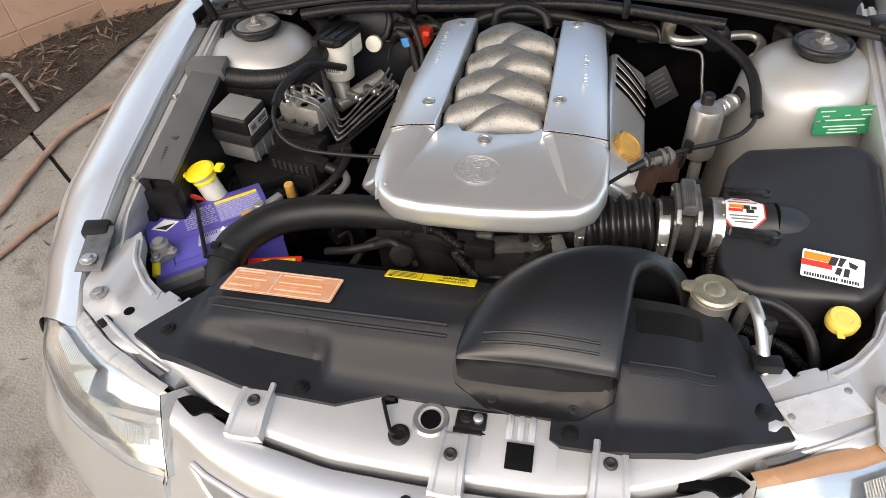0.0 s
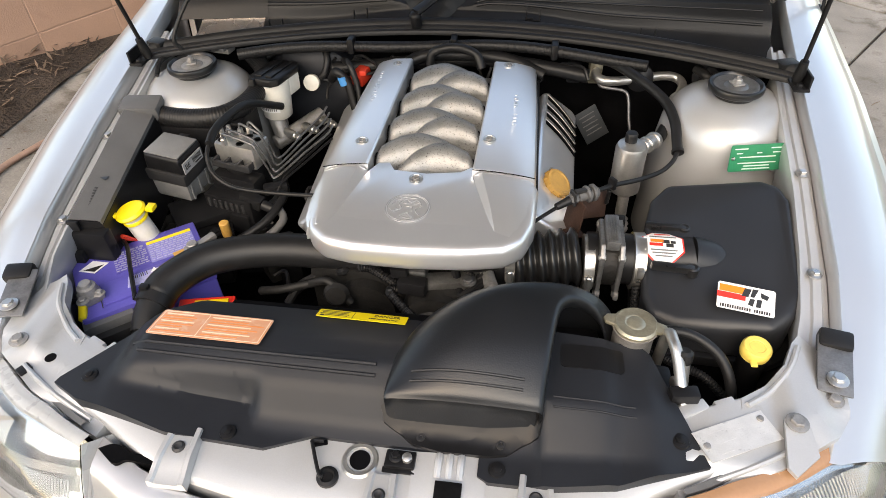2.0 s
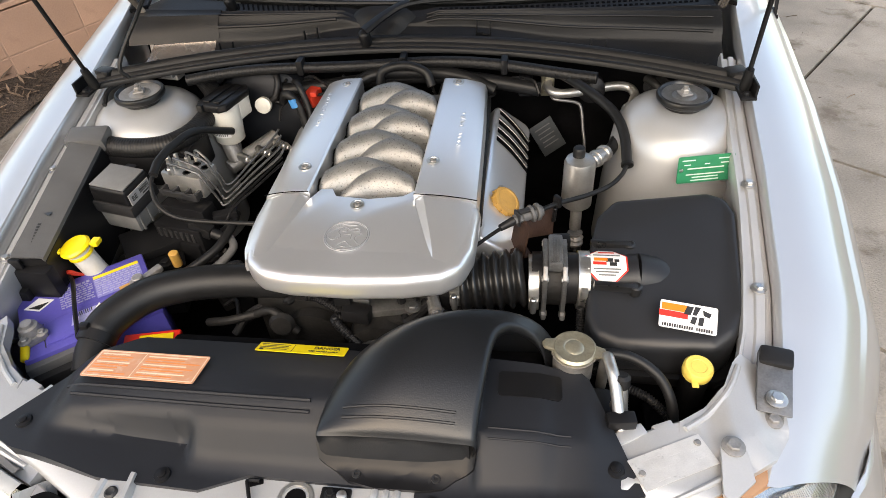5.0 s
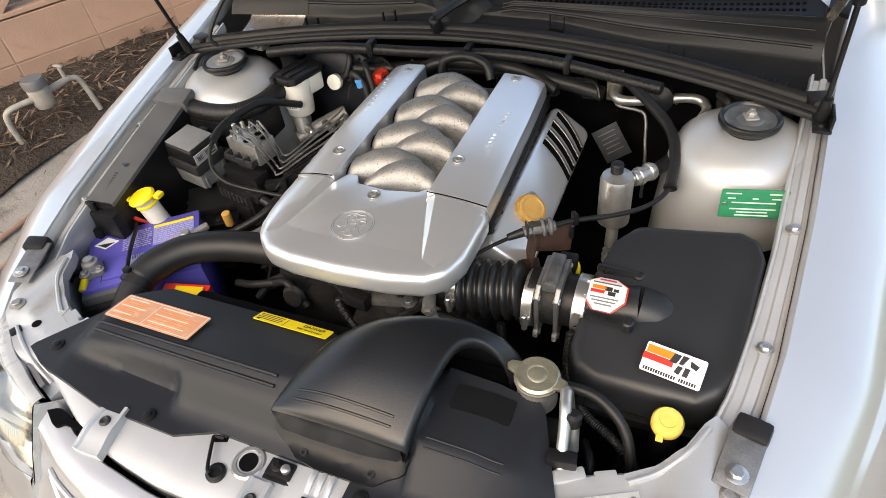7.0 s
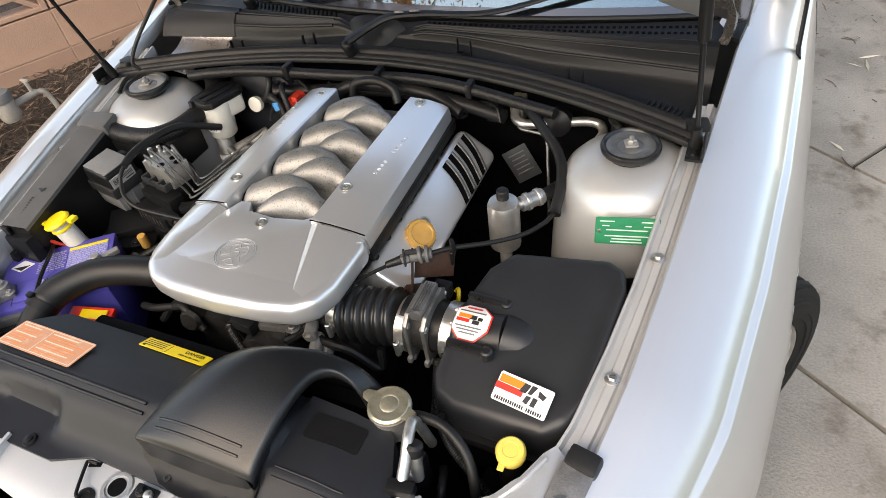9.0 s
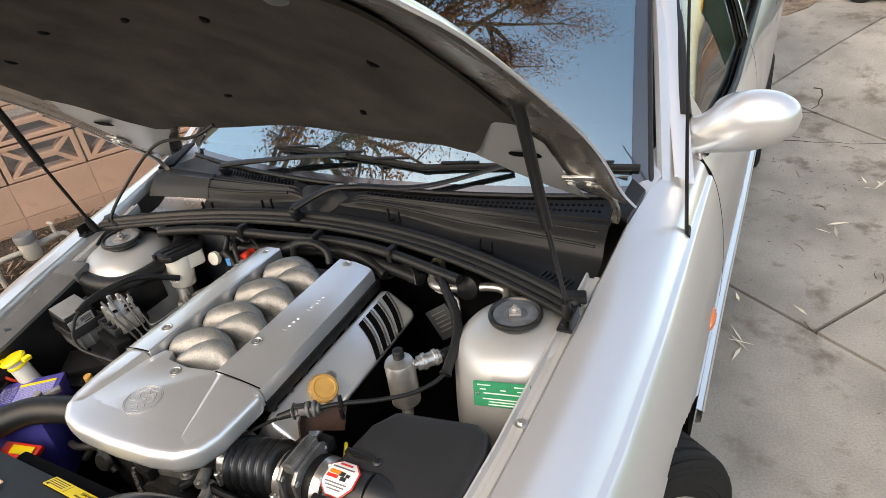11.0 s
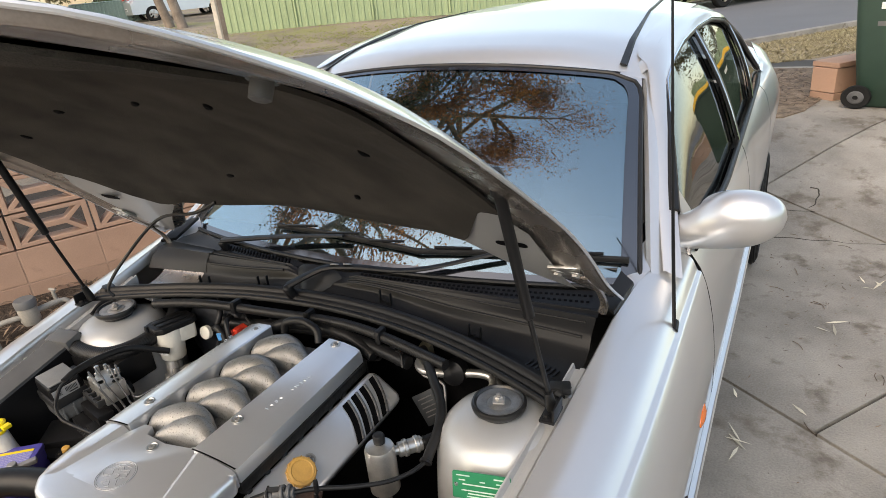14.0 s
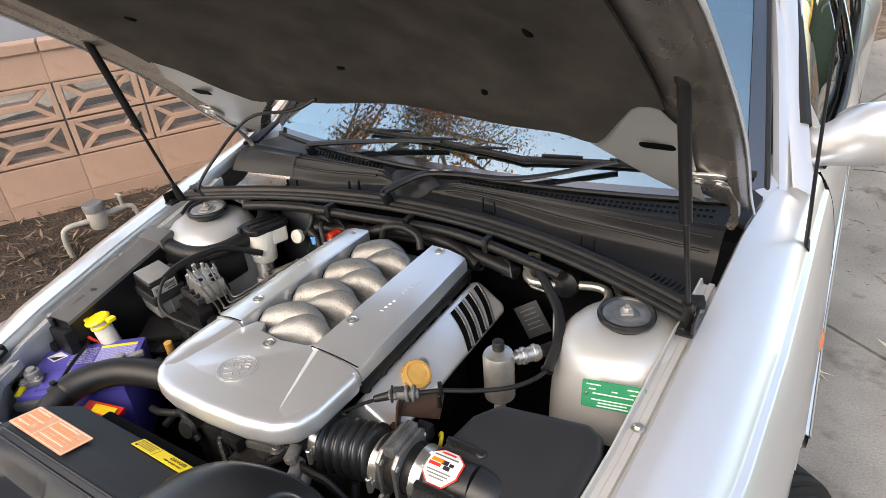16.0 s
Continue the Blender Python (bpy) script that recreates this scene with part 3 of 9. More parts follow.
part("litter_patch", plate_mesh([(0.55, 4.60), (0.97, 4.62), (1.12, 4.80), (1.26, 5.30), (1.30, 6.0), (1.20, 7.0), (0.60, 7.0)], lambda x, y: ground_z(x, y) + 0.006, 0.02, 0.08), "littersoil", drive, "bare soil with leaf litter beside the drive")
solo("bark_chips", leaves(1100, by_pier, 0.05, 5), "litter", "brown leaf and bark litter beside the low wall", "leaf litter", kind="stuff")


def tufts(n, where, h, seed):
    r = random.Random(seed)
    verts, faces = [], []
    for _ in range(n):
        x, y = where(r)
        z = ground_z(x, y) - 0.03
        for _ in range(4):
            a, hh, w = r.uniform(0, 6.28), h * r.uniform(0.5, 1.4), 0.004 + 0.005 * r.random()
            dx, dy = math.cos(a) * hh * 1.5, math.sin(a) * hh * 1.5
            k = len(verts)
            verts += [(x - w, y, z), (x + w, y, z), (x + dx, y + dy, z + hh)]
            faces.append((k, k + 1, k + 2))
    me = bpy.data.meshes.new("tufts")
    me.from_pydata(verts, [], faces)
    bm = bmesh.new()
    bm.from_mesh(me)
    bpy.data.meshes.remove(me)
    return bm


def near_verge(r):
    s, off = r.uniform(4, 22), r.uniform(-6.6, -4.9)
    p = STREET_N * off + sd * s
    return p.x, p.y


def far_verge(r):
    s, off = r.uniform(-8, 30), r.choice((r.uniform(-15.8, -14.7), r.gauss(-16.8, 0.4), r.uniform(-24, -16)))
    p = STREET_N * off + sd * s
    return p.x, p.y


solo("dry_grass", tufts(16000, near_verge, 0.035, 6), "straw", "short straw-coloured grass on the verge", "grass", kind="stuff")
solo("far_grass", tufts(14000, far_verge, 0.04, 7), "lawn", "patchy green and straw grass across the street", "grass", kind="stuff")


# ---- the car ----
car = thing("car", (0, 1.3, 0), "silver four-door sedan with its bonnet propped open on a driveway", "car")

# wing sections: y, then x z of the bonnet edge, crown, shoulder, crease, side, moulding, sill
WING = [
    (-0.93, 0.50, 0.665, 0.54, 0.655, 0.585, 0.625, 0.62, 0.58, 0.64, 0.53, 0.645, 0.48, 0.61, 0.24),
    (-0.80, 0.575, 0.715, 0.63, 0.705, 0.685, 0.675, 0.725, 0.63, 0.75, 0.57, 0.755, 0.50, 0.72, 0.24),
    (-0.66, 0.635, 0.752, 0.69, 0.742, 0.75, 0.712, 0.792, 0.665, 0.823, 0.60, 0.83, 0.52, 0.80, 0.24),
    (-0.45, 0.672, 0.797, 0.735, 0.788, 0.795, 0.76, 0.838, 0.712, 0.872, 0.64, 0.882, 0.54, 0.86, 0.24),
    (-0.2, 0.698, 0.842, 0.762, 0.834, 0.822, 0.806, 0.866, 0.757, 0.900, 0.675, 0.910, 0.56, 0.895, 0.24),
    (0.05, 0.716, 0.883, 0.778, 0.875, 0.838, 0.847, 0.880, 0.795, 0.910, 0.70, 0.920, 0.57, 0.905, 0.24),
    (0.3, 0.735, 0.930, 0.79, 0.915, 0.846, 0.882, 0.886, 0.825, 0.914, 0.72, 0.922, 0.57, 0.905, 0.24),
    (0.45, 0.758, 0.955, 0.80, 0.938, 0.850, 0.902, 0.888, 0.838, 0.915, 0.73, 0.922, 0.57, 0.905, 0.24),
    (0.62, 0.80, 0.964, 0.830, 0.958, 0.860, 0.930, 0.888, 0.872, 0.913, 0.745, 0.922, 0.57, 0.905, 0.24),
]


def wing_row(y, side):
    v = table(WING, y)
    pts = [(v[i], v[i + 1]) for i in range(0, 14, 2)]
    line = spline([(p[0], y, p[1]) for p in pts], 10)
    out = []
    for i, p in enumerate(line):
        d = 0.0055 * (smooth((i - 15) / 9.0) if i < 24 else 0.0) * smooth((y + 0.75) / 0.3)
        out.append((side * (p.x - d * 0.8 + (0.018 if side < 0 else 0)), y + 0.35 * max(0, p.x - 0.61) * smooth((-0.45 - y) / 0.3), p.z - d * 0.6))
    return out


def arch(bm, yc, zc, r):
    """Opens a wheel arch."""
    bm.faces.ensure_lookup_table()
    dead = [f for f in bm.faces if (f.calc_center_median().y - yc) ** 2 + (f.calc_center_median().z - zc) ** 2 < r * r]
    bmesh.ops.delete(bm, geom=dead, context="FACES")
    for v in bm.verts:
        if any(len(e.link_faces) == 1 for e in v.link_edges):
            dy, dz = v.co.y - yc, v.co.z - zc
            d = math.hypot(dy, dz)
            if d < r * 1.12 and v.co.z > 0.26:
                v.co.y, v.co.z = yc + dy / d * r, zc + dz / d * r
    return bm


AXLE_F, AXLE_R, HUB = -0.05, 2.74, 0.32
for side in (1, -1):
    secs = [wing_row(y, side) for y in np.linspace(-0.752, 0.622, 62)]
    bm = loft(secs)
    arch(bm, AXLE_F, 0.31, 0.365)
    # rolled bonnet edge
    sh = 0.018 if side < 0 else 0.0
    lip = loft([[(side * (table(WING, y)[0] + sh), y, table(WING, y)[1]), (side * (table(WING, y)[0] + sh - 0.004), y, table(WING, y)[1] - 0.004),
                 (side * (table(WING, y)[0] + sh - 0.005), y, table(WING, y)[1] - 0.035)] for y in np.linspace(-0.752, 0.5, 50)])
    part("wing_joint", tube([(p[0] - side * 0.002, 0.624, p[2]) for p in wing_row(0.62, side)], 0.0028, 6, 1), "dark", car)
    part("wing", join(bm, lip), "paint", car, "silver metallic painted front wing", angle=50)
    if side == 1:
        part("arch_liner", loft([[(x, AXLE_F + 0.375 * math.cos(a), 0.31 + 0.375 * math.sin(a)) for x in (0.60, 0.9)] for a in np.linspace(-0.1, 3.25, 18)]), "dark", car)
    part("side_indicator", rev([(0.006, -0.006), (0.020, 0.0), (0.018, 0.009), (0.008, 0.014)], (side * 0.912, 0.41, 0.645), (side * 1.5, 0.40, 0.66), 20) if side == -1 else
         moved(rev([(0.010, -0.004), (0.019, 0.0), (0.018, 0.009), (0.008, 0.014)], (0, 0, 0), (0, 0, 1), 20), pose(0.913, 0.405, 0.638, 0, 86, 0) @ Matrix.Diagonal((1.1, 2.3, 1.2, 1))), "amber", car, "amber side repeater lens")

# doors, rear wing and tail: y, then x z of belt, shoulder, side, moulding, sill
SIDE = [
    (0.625, 0.845, 0.955, 0.878, 0.90, 0.905, 0.80, 0.918, 0.66, 0.922, 0.53, 0.905, 0.24),
    (1.2, 0.868, 0.955, 0.892, 0.905, 0.915, 0.80, 0.925, 0.66, 0.928, 0.53, 0.908, 0.24),
    (1.9, 0.868, 0.965, 0.895, 0.915, 0.918, 0.81, 0.928, 0.67, 0.930, 0.53, 0.908, 0.24),
    (2.5, 0.866, 0.978, 0.905, 0.935, 0.938, 0.82, 0.944, 0.68, 0.942, 0.53, 0.91, 0.24),
    (3.0, 0.845, 0.995, 0.915, 0.955, 0.960, 0.84, 0.955, 0.69, 0.94, 0.53, 0.90, 0.26),
    (3.5, 0.76, 1.03, 0.845, 0.965, 0.90, 0.84, 0.905, 0.69, 0.895, 0.53, 0.86, 0.30),
    (3.74, 0.65, 0.98, 0.73, 0.92, 0.785, 0.80, 0.80, 0.66, 0.80, 0.52, 0.77, 0.34),
]


def climb(y):
    """The body stands slightly tail-up on the sloping drive."""
    return 0.030 * max(0.0, y - 0.9)


SIDE = [(r[0], *[v + (climb(r[0]) if i % 2 else 0) for i, v in enumerate(r[1:])]) for r in SIDE]


def side_row(y, side):
    v = table(SIDE, y)
    line = spline([(v[i], y, v[i + 1]) for i in range(0, 12, 2)], 4)
    return [(side * p.x, y, p.z) for p in line]


for side in (1, -1):
    for nm, y0, y1, lab in (("front_door", 0.628, 1.62, "silver front door skin"), ("rear_door", 1.628, 2.52, "silver rear door skin"), ("rear_wing", 2.528, 3.74, "silver rear wing")):
        bm = loft([side_row(y, side) for y in np.linspace(y0, y1, 22)])
        if nm != "front_door":
            arch(bm, AXLE_R, 0.31, 0.36)
        ob = part(nm, bm, "paint", car, lab, angle=50)
        if nm != "rear_wing":
            yh = y1 - 0.16
            part("door_handle", box((side * 0.925, yh, 0.80), (0.022, 0.15, 0.03), 0.008), "paint", ob, "body-coloured pull handle")
    part("rub_strip", loft([[(side * (side_row(y, 1)[16][0] + dx), y, z) for dx, z in ((0.0, 0.555), (0.012, 0.55), (0.014, 0.535), (0.012, 0.515), (0.0, 0.51))] for y in list(np.linspace(0.18, 2.3, 40))]), "paint", car, "silver side moulding")
    part("rub_strip_insert", loft([[(side * (side_row(y, 1)[16][0] + dx), y, z) for dx, z in ((0.013, 0.552), (0.017, 0.546), (0.013, 0.540))] for y in list(np.linspace(0.18, 2.3, 40))]), "paint", car, "raised strip in the side moulding")
    part("sill", loft([[(side * 0.903, y, 0.25), (side * 0.88, y, 0.19), (side * 0.7, y, 0.17)] for y in (0.33, 1.2, 2.36)]), "paint", car)

# roof, pillars and glass: half sections
ROOF = [
    (1.02, 0.585, 1.315, 0.40, 1.362, 0.2, 1.378, 1.383),
    (1.25, 0.605, 1.365, 0.40, 1.405, 0.2, 1.419, 1.423),
    (1.7, 0.61, 1.395, 0.40, 1.432, 0.2, 1.446, 1.450),
    (2.2, 0.60, 1.380, 0.40, 1.420, 0.2, 1.435, 1.440),
    (2.62, 0.57, 1.315, 0.38, 1.362, 0.2, 1.378, 1.383),
]


ROOF = [(r[0], r[1] + 0.012, r[2] + climb(r[0]) + 0.012, r[3], r[4] + climb(r[0]) + 0.010, r[5], r[6] + climb(r[0]) + 0.010, r[7] + climb(r[0]) + 0.010) for r in ROOF]


def roof_row(y):
    v = table(ROOF, y)
    bow = 0.05 * (1 - smooth((y - 1.05) / 0.5))
    half = [(v[0], v[1]), (v[2], v[3]), (v[4], v[5]), (0, v[6])]
    pts = half + [(-a, b) for a, b in half[-2::-1]]
    return [(p.x, p.y, p.z) for p in spline([(a, y - bow * (1 - (a / 0.6) ** 2), b) for a, b in pts], 4)]


for side in (1, -1):
    rows = []
    for y in np.linspace(1.062, 2.3, 28):
        v, w = table(ROOF, y), mix(0.012, 0.005, smooth((y - 1.06) / 0.6))
        rows.append([(side * x, y, mix(v[1], v[3], (v[0] - x) / (v[0] - v[2])) + h) for x, h in ((0.562 - 0.085 * (y - 1.1) + w, 0.002), (0.562 - 0.085 * (y - 1.1) + 0.7 * w, 0.0075), (0.562 - 0.085 * (y - 1.1) - 0.7 * w, 0.0075), (0.562 - 0.085 * (y - 1.1) - w, 0.002))])
    part("roof_strip", loft(rows, cap=True), "rubber", car, "black roof ditch strip")
part("boot_lid", loft([[(u * w, y, z + 0.045 * (1 - u ** 4)) for u in np.linspace(-1, 1, 17)] for y, z, w in ((2.93, 1.056, 0.843), (3.0, 1.058, 0.845), (3.3, 1.088, 0.79), (3.6, 1.085, 0.71), (3.74, 1.05, 0.655), (3.78, 0.80, 0.66))]), "paint", car, "silver boot lid")
part("rear_bumper", loft([[(u * w, y - 0.10 * u ** 4, z) for u in np.linspace(-1, 1, 17)] for y, z, w in ((3.79, 0.81, 0.74), (3.84, 0.74, 0.79), (3.86, 0.60, 0.81), (3.83, 0.45, 0.80), (3.78, 0.36, 0.77))]), "paint", car, "silver rear bumper")


def screen_pt(u, v, off=0.0):
    """u across -1..1, v from the base 0 to the top 1."""
    b = Vector((0.758 * u, 0.319 + 0.13 * u * u, 0.942 - 0.010 * u * u))
    t = Vector((0.625 * u, 0.985 + 0.06 * u * u, 1.372 - 0.055 * u * u))
    p = b.lerp(t, v)
    p += Vector((0, -0.5, 0.86)) * (0.028 * math.sin(math.pi * v) + off)
    return p


front_row = [tuple(screen_pt(u, 1.0, 0.004) + Vector((0, 0.014, 0.004))) for u in np.linspace(1, -1, len(roof_row(1.2)))]
part("roof", loft([front_row] + [roof_row(y) for y in np.linspace(1.09, 2.62, 26)]), "paint", car, "glossy silver roof", angle=60)
part("windscreen", loft([[screen_pt(u, v) for u in np.linspace(-1, 1, 31)] for v in np.linspace(0, 1, 17)], thick=0.005), "screen", car, "clear laminated windscreen reflecting branches and sky").visible_shadow = False
rim = []
for i in range(121):
    t = i / 120 * 4
    u, v = ((-1 + 2 * t, 0) if t < 1 else (1, t - 1) if t < 2 else (1 - 2 * (t - 2), 1) if t < 3 else (-1, 4 - t))
    # rounded upper corners
    eu, ev = max(0.0, (abs(u) - 0.90) / 0.10), max(0.0, (v - 0.87) / 0.13)
    if eu > 0 and ev > 0:
        g = max(eu, ev) / math.hypot(eu, ev)
        u, v = math.copysign(0.90 + 0.10 * eu * g, u), 0.87 + 0.13 * ev * g
    rim.append((u, v))
for side in (1, -1):
    arc = [(0.90 + 0.10 * math.sin(a), 0.87 + 0.13 * math.cos(a)) for a in np.linspace(0, math.pi / 2, 9)]
    part("screen_corner", loft([[screen_pt(side * mix(u, 1.0, k), mix(v, 1.0, k), 0.0025) for k in (0, 0.35, 0.7, 1.0)] for u, v in arc]), "paint", car, "silver corner outside the windscreen seal")
    part("header_corner", loft([[screen_pt(side * u, 0.99, 0.003), screen_pt(side * u, 1.0, 0.005), screen_pt(side * u, 1.0, 0.0055) + Vector((0, 0.020, 0.005))] for u in np.linspace(0.90, 1.02, 7)]), "paint", car, "silver corner of the roof front")
def ring_band(k0, k1, off):
    return loft([[screen_pt(u * (1 - k), 0.5 + (v - 0.5) * (1 - k * 1.15), off) for k in (k0, (k0 + k1) / 2, k1)] for u, v in rim])
part("screen_border", ring_band(0.0, 0.055, 0.0035), "frit", car, "black band round the windscreen")
part("screen_seal", tube([screen_pt(u, v, 0.003) for u, v in rim[::2]], 0.0065, 8, 1), "rubber", car, "black rubber windscreen seal")
for side in (1, -1):
    part("windscreen_pillar", loft([[(side * (mix(0.768, 0.637, k) + dx), mix(0.515, 1.045, k) + dy, mix(0.972, 1.318, k) + 0.028 * math.sin(math.pi * k) * 0.8 + dz) for dx, dy, dz in
                                     ((-0.010, -0.004, -0.012), (0.0, 0.0, 0.004), (0.014, 0.014, 0.006), (0.026 + 0.008 * (1 - k), 0.040, -0.006), (0.030 + 0.018 * (1 - k), 0.075, -0.03))] for k in np.linspace(-0.14, 1.06, 21)]), "paint", car, "silver windscreen pillar", angle=60)

# side glass and frames on the left side and its mirror image
def belt(y):
    v = table(SIDE, y)
    return v[0], v[1]


def rail(y):
    """The outer edge of the roof side."""
    if y < 1.05:
        k = (y - 0.58) / 0.47
        return mix(0.812, 0.676, k), mix(1.0, 1.328, k)
    r = [(1.05, 0.676, 1.328), (1.2, 0.668, 1.369), (1.4, 0.662, 1.396), (1.63, 0.670, 1.415), (1.9, 0.690, 1.420), (2.15, 0.715, 1.387), (2.4, 0.765, 1.281), (2.6, 0.814, 1.151), (2.75, 0.858, 1.050), (2.95, 0.845, 1.060)]
    return table(r, y)


def gp(y, k, off=0.0):
    b, r = belt(y), rail(y)
    x, z = mix(b[0], r[0], k) + 0.02 * math.sin(math.pi * k) + off, mix(b[1], r[1], k)
    return x, y, z


for side in (1, -1):
    S = lambda p: (side * p[0], p[1], p[2])
    for nm, y0, y1 in (("front_window", 0.70, 1.60), ("rear_window", 1.655, 2.22), ("quarter_window", 2.27, 2.70)):
        rows = [[S(gp(y, k, -0.018)) for k in np.linspace(0.0, 0.95, 8)] for y in np.linspace(y0, y1, 14)]
        part(nm, loft(rows, thick=0.004), "sideglass", car, "tinted side window glass")
    part("side_frame", loft([[S(gp(y, 0.92, -0.012)), S(gp(y, 0.94, 0.006)), S(gp(y, 1.0, 0.006)), (side * (rail(y)[0] - 0.03), y, rail(y)[1] + 0.016), (side * (rail(y)[0] - 0.035 - 0.05 * smooth((y - 1.05) / 0.1)), y, rail(y)[1] + 0.014 + 0.008 * smooth((y - 1.05) / 0.1) - 0.02 * smooth((y - 2.2) / 0.2))] for y in np.linspace(0.50, 2.75, 48)]), "paint", car, "silver roof side frame", angle=60)
    part("window_seal", tube([S(gp(y, 0.93, -0.004)) for y in np.linspace(0.66, 2.72, 40)], lambda t: 0.016 - 0.007 * smooth((t - 0.08) / 0.15), 8, 1), "rubber", car, "black window seal")
    part("belt_seal", tube([S(gp(y, 0.0, 0.002)) for y in np.linspace(0.66, 2.74, 30)], 0.010, 8, 1), "rubber", car, "black belt-line seal")
    for y, w in ((1.63, 0.020), (2.245, 0.020)):
        part("window_pillar", loft([[S(gp(y - w, k, -0.008)), S(gp(y - w + 0.004, k, 0.004)), S(gp(y + w - 0.004, k, 0.004)), S(gp(y + w, k, -0.008))] for k in np.linspace(0, 0.97, 8)]), "blackp", car, "black door pillar")
        part("pillar_trim", tube([S(gp(y - w, k, 0.003)) for k in np.linspace(0, 0.95, 8)], 0.0035, 6, 1), "chrome", car, "bright window edge trim")
    part("upper_trim", tube([S(gp(y, 0.955, 0.009)) for y in np.linspace(0.68, 2.72, 40)], 0.0035, 6, 1), "chrome", car, "bright upper window trim")
    part("rear_pillar", loft([[S(gp(y, k, 0.0)) for y in (2.74, 2.85, 2.95)] for k in np.linspace(0, 1, 6)]), "paint", car)
for side in (1, -1):
    def eaves(y):
        """The edge of the roof skin, then of the rear window."""
        if y < 1.09:
            return Vector(front_row[0]).lerp(Vector(roof_row(1.09)[0]), max(0.0, (y - 1.05) / 0.04))
        if y < 2.62:
            return Vector(roof_row(y)[0])
        k = (3.05 - y) / 0.43
        return Vector((mix(0.70, 0.54, k), y, mix(1.103, 1.42, k) - 0.035))
    rows = []
    for y in [1.05, 1.07] + list(np.linspace(1.09, 2.95, 40)):
        a = eaves(y) + Vector((-0.006, 0, -0.002))
        b = Vector((rail(y)[0] - 0.020, y, rail(y)[1] + 0.010))
        rows.append([(side * p.x, p.y, p.z + 0.008 * math.sin(math.pi * k)) for p, k in [(a.lerp(b, k), k) for k in np.linspace(0, 1, 6)]])
    part("roof_gutter", loft(rows), "paint", car, "silver roof side panel", angle=60)
part("rear_screen", loft([[(mix(0.70, 0.54, k) * u, mix(3.05, 2.62, k), mix(1.103, 1.42, k) - 0.03 * u * u) for u in np.linspace(-1, 1, 9)] for k in np.linspace(0, 1, 7)]), "sideglass", car, "rear window")

for side in (1, -1):
    part("scuttle_corner", loft([[(side * 0.738, 0.33, 0.928), (side * 0.715, 0.36, 0.925), (side * 0.69, 0.40, 0.93)], [(side * 0.760, 0.45, 0.955), (side * 0.735, 0.47, 0.958), (side * 0.712, 0.49, 0.962)], [(side * 0.785, 0.54, 0.966), (side * 0.758, 0.55, 0.975), (side * 0.73, 0.55, 0.985)], [(side * 0.83, 0.64, 0.962), (side * 0.80, 0.64, 0.995), (side * 0.765, 0.63, 1.03)]]), "paint", car)
    part("corner_rubber", loft([[(side * 0.735, 0.30, 0.935), (side * 0.70, 0.33, 0.935)], [(side * 0.752, 0.41, 0.957), (side * 0.715, 0.45, 0.962)]], thick=0.01), "rubber", car)
# door mirrors
for side in (1, -1):
    body = spline([(0.785, 0.984, 0.046), (0.83, 1.004, 0.050), (0.87, 1.028, 0.062), (0.91, 1.045, 0.072), (0.95, 1.054, 0.072), (0.99, 1.060, 0.064), (1.02, 1.064, 0.048), (1.038, 1.066, 0.029), (1.046, 1.067, 0.004)], 4)
    depth = spline([(0.670, 0.040, 0), (0.660, 0.044, 0), (0.648, 0.052, 0), (0.641, 0.059, 0), (0.637, 0.060, 0), (0.635, 0.055, 0), (0.634, 0.042, 0), (0.634, 0.025, 0), (0.634, 0.003, 0)], 4)
    mirror = part("door_mirror", loft([[(side * b.x, d.x + d.y * math.cos(a), b.y + b.z * math.sin(a)) for a in np.linspace(0, 2 * math.pi, 29)[:-1]] for b, d in zip(body, depth)], closed=True, cap=True), "paint", car, "silver door mirror housing", angle=60)
    part("mirror_glass", moved(rev([(0.058, 0.0), (0.058, 0.003)], (0, 0, 0), (0, 1, 0), 28), pose(side * 0.93, 0.694, 1.05) @ Matrix.Diagonal((1.4, 1, 0.95, 1))), "chrome", mirror, "mirror glass")
    part("mirror_patch", loft([[(side * 0.845, 0.62, 0.955), (side * 0.85, 0.78, 0.955)], [(side * 0.815, 0.67, 1.03), (side * 0.82, 0.75, 1.03)], [(side * 0.79, 0.71, 1.09), (side * 0.79, 0.725, 1.09)]], thick=0.006), "paint", mirror, "silver corner patch")

    part("pillar_foot", loft([[(side * 0.796, 0.600, 0.969), (side * 0.822, 0.612, 0.963), (side * 0.846, 0.622, 0.954)], [(side * 0.800, 0.68, 0.985), (side * 0.826, 0.70, 0.972), (side * 0.849, 0.72, 0.955)], [(side * 0.805, 0.78, 0.985), (side * 0.830, 0.78, 0.972), (side * 0.851, 0.78, 0.955)]]), "paint", car, "silver foot of the windscreen pillar", angle=60)

# bumper and nose
def nose_z(x):
    """Height of the front cross panel."""
    return table([(0.0, 0.707), (0.15, 0.709), (0.27, 0.724), (0.36, 0.736), (0.45, 0.748), (0.7, 0.748)], abs(x))[0]


def panel_out(x):
    return table([(0, -0.887), (0.15, -0.885), (0.25, -0.872), (0.32, -0.850), (0.41, -0.805), (0.545, -0.748), (0.62, -0.70)], abs(x))[0]


def nose5(x):
    """Front of the bumper in plan at half a metre's height."""
    return table([(0.0, -1.029), (0.2, -1.022), (0.4, -0.992), (0.56, -0.939), (0.63, -0.899), (0.75, -0.819), (0.83, -0.729), (0.88, -0.60), (0.897, -0.42)], abs(x))[0]


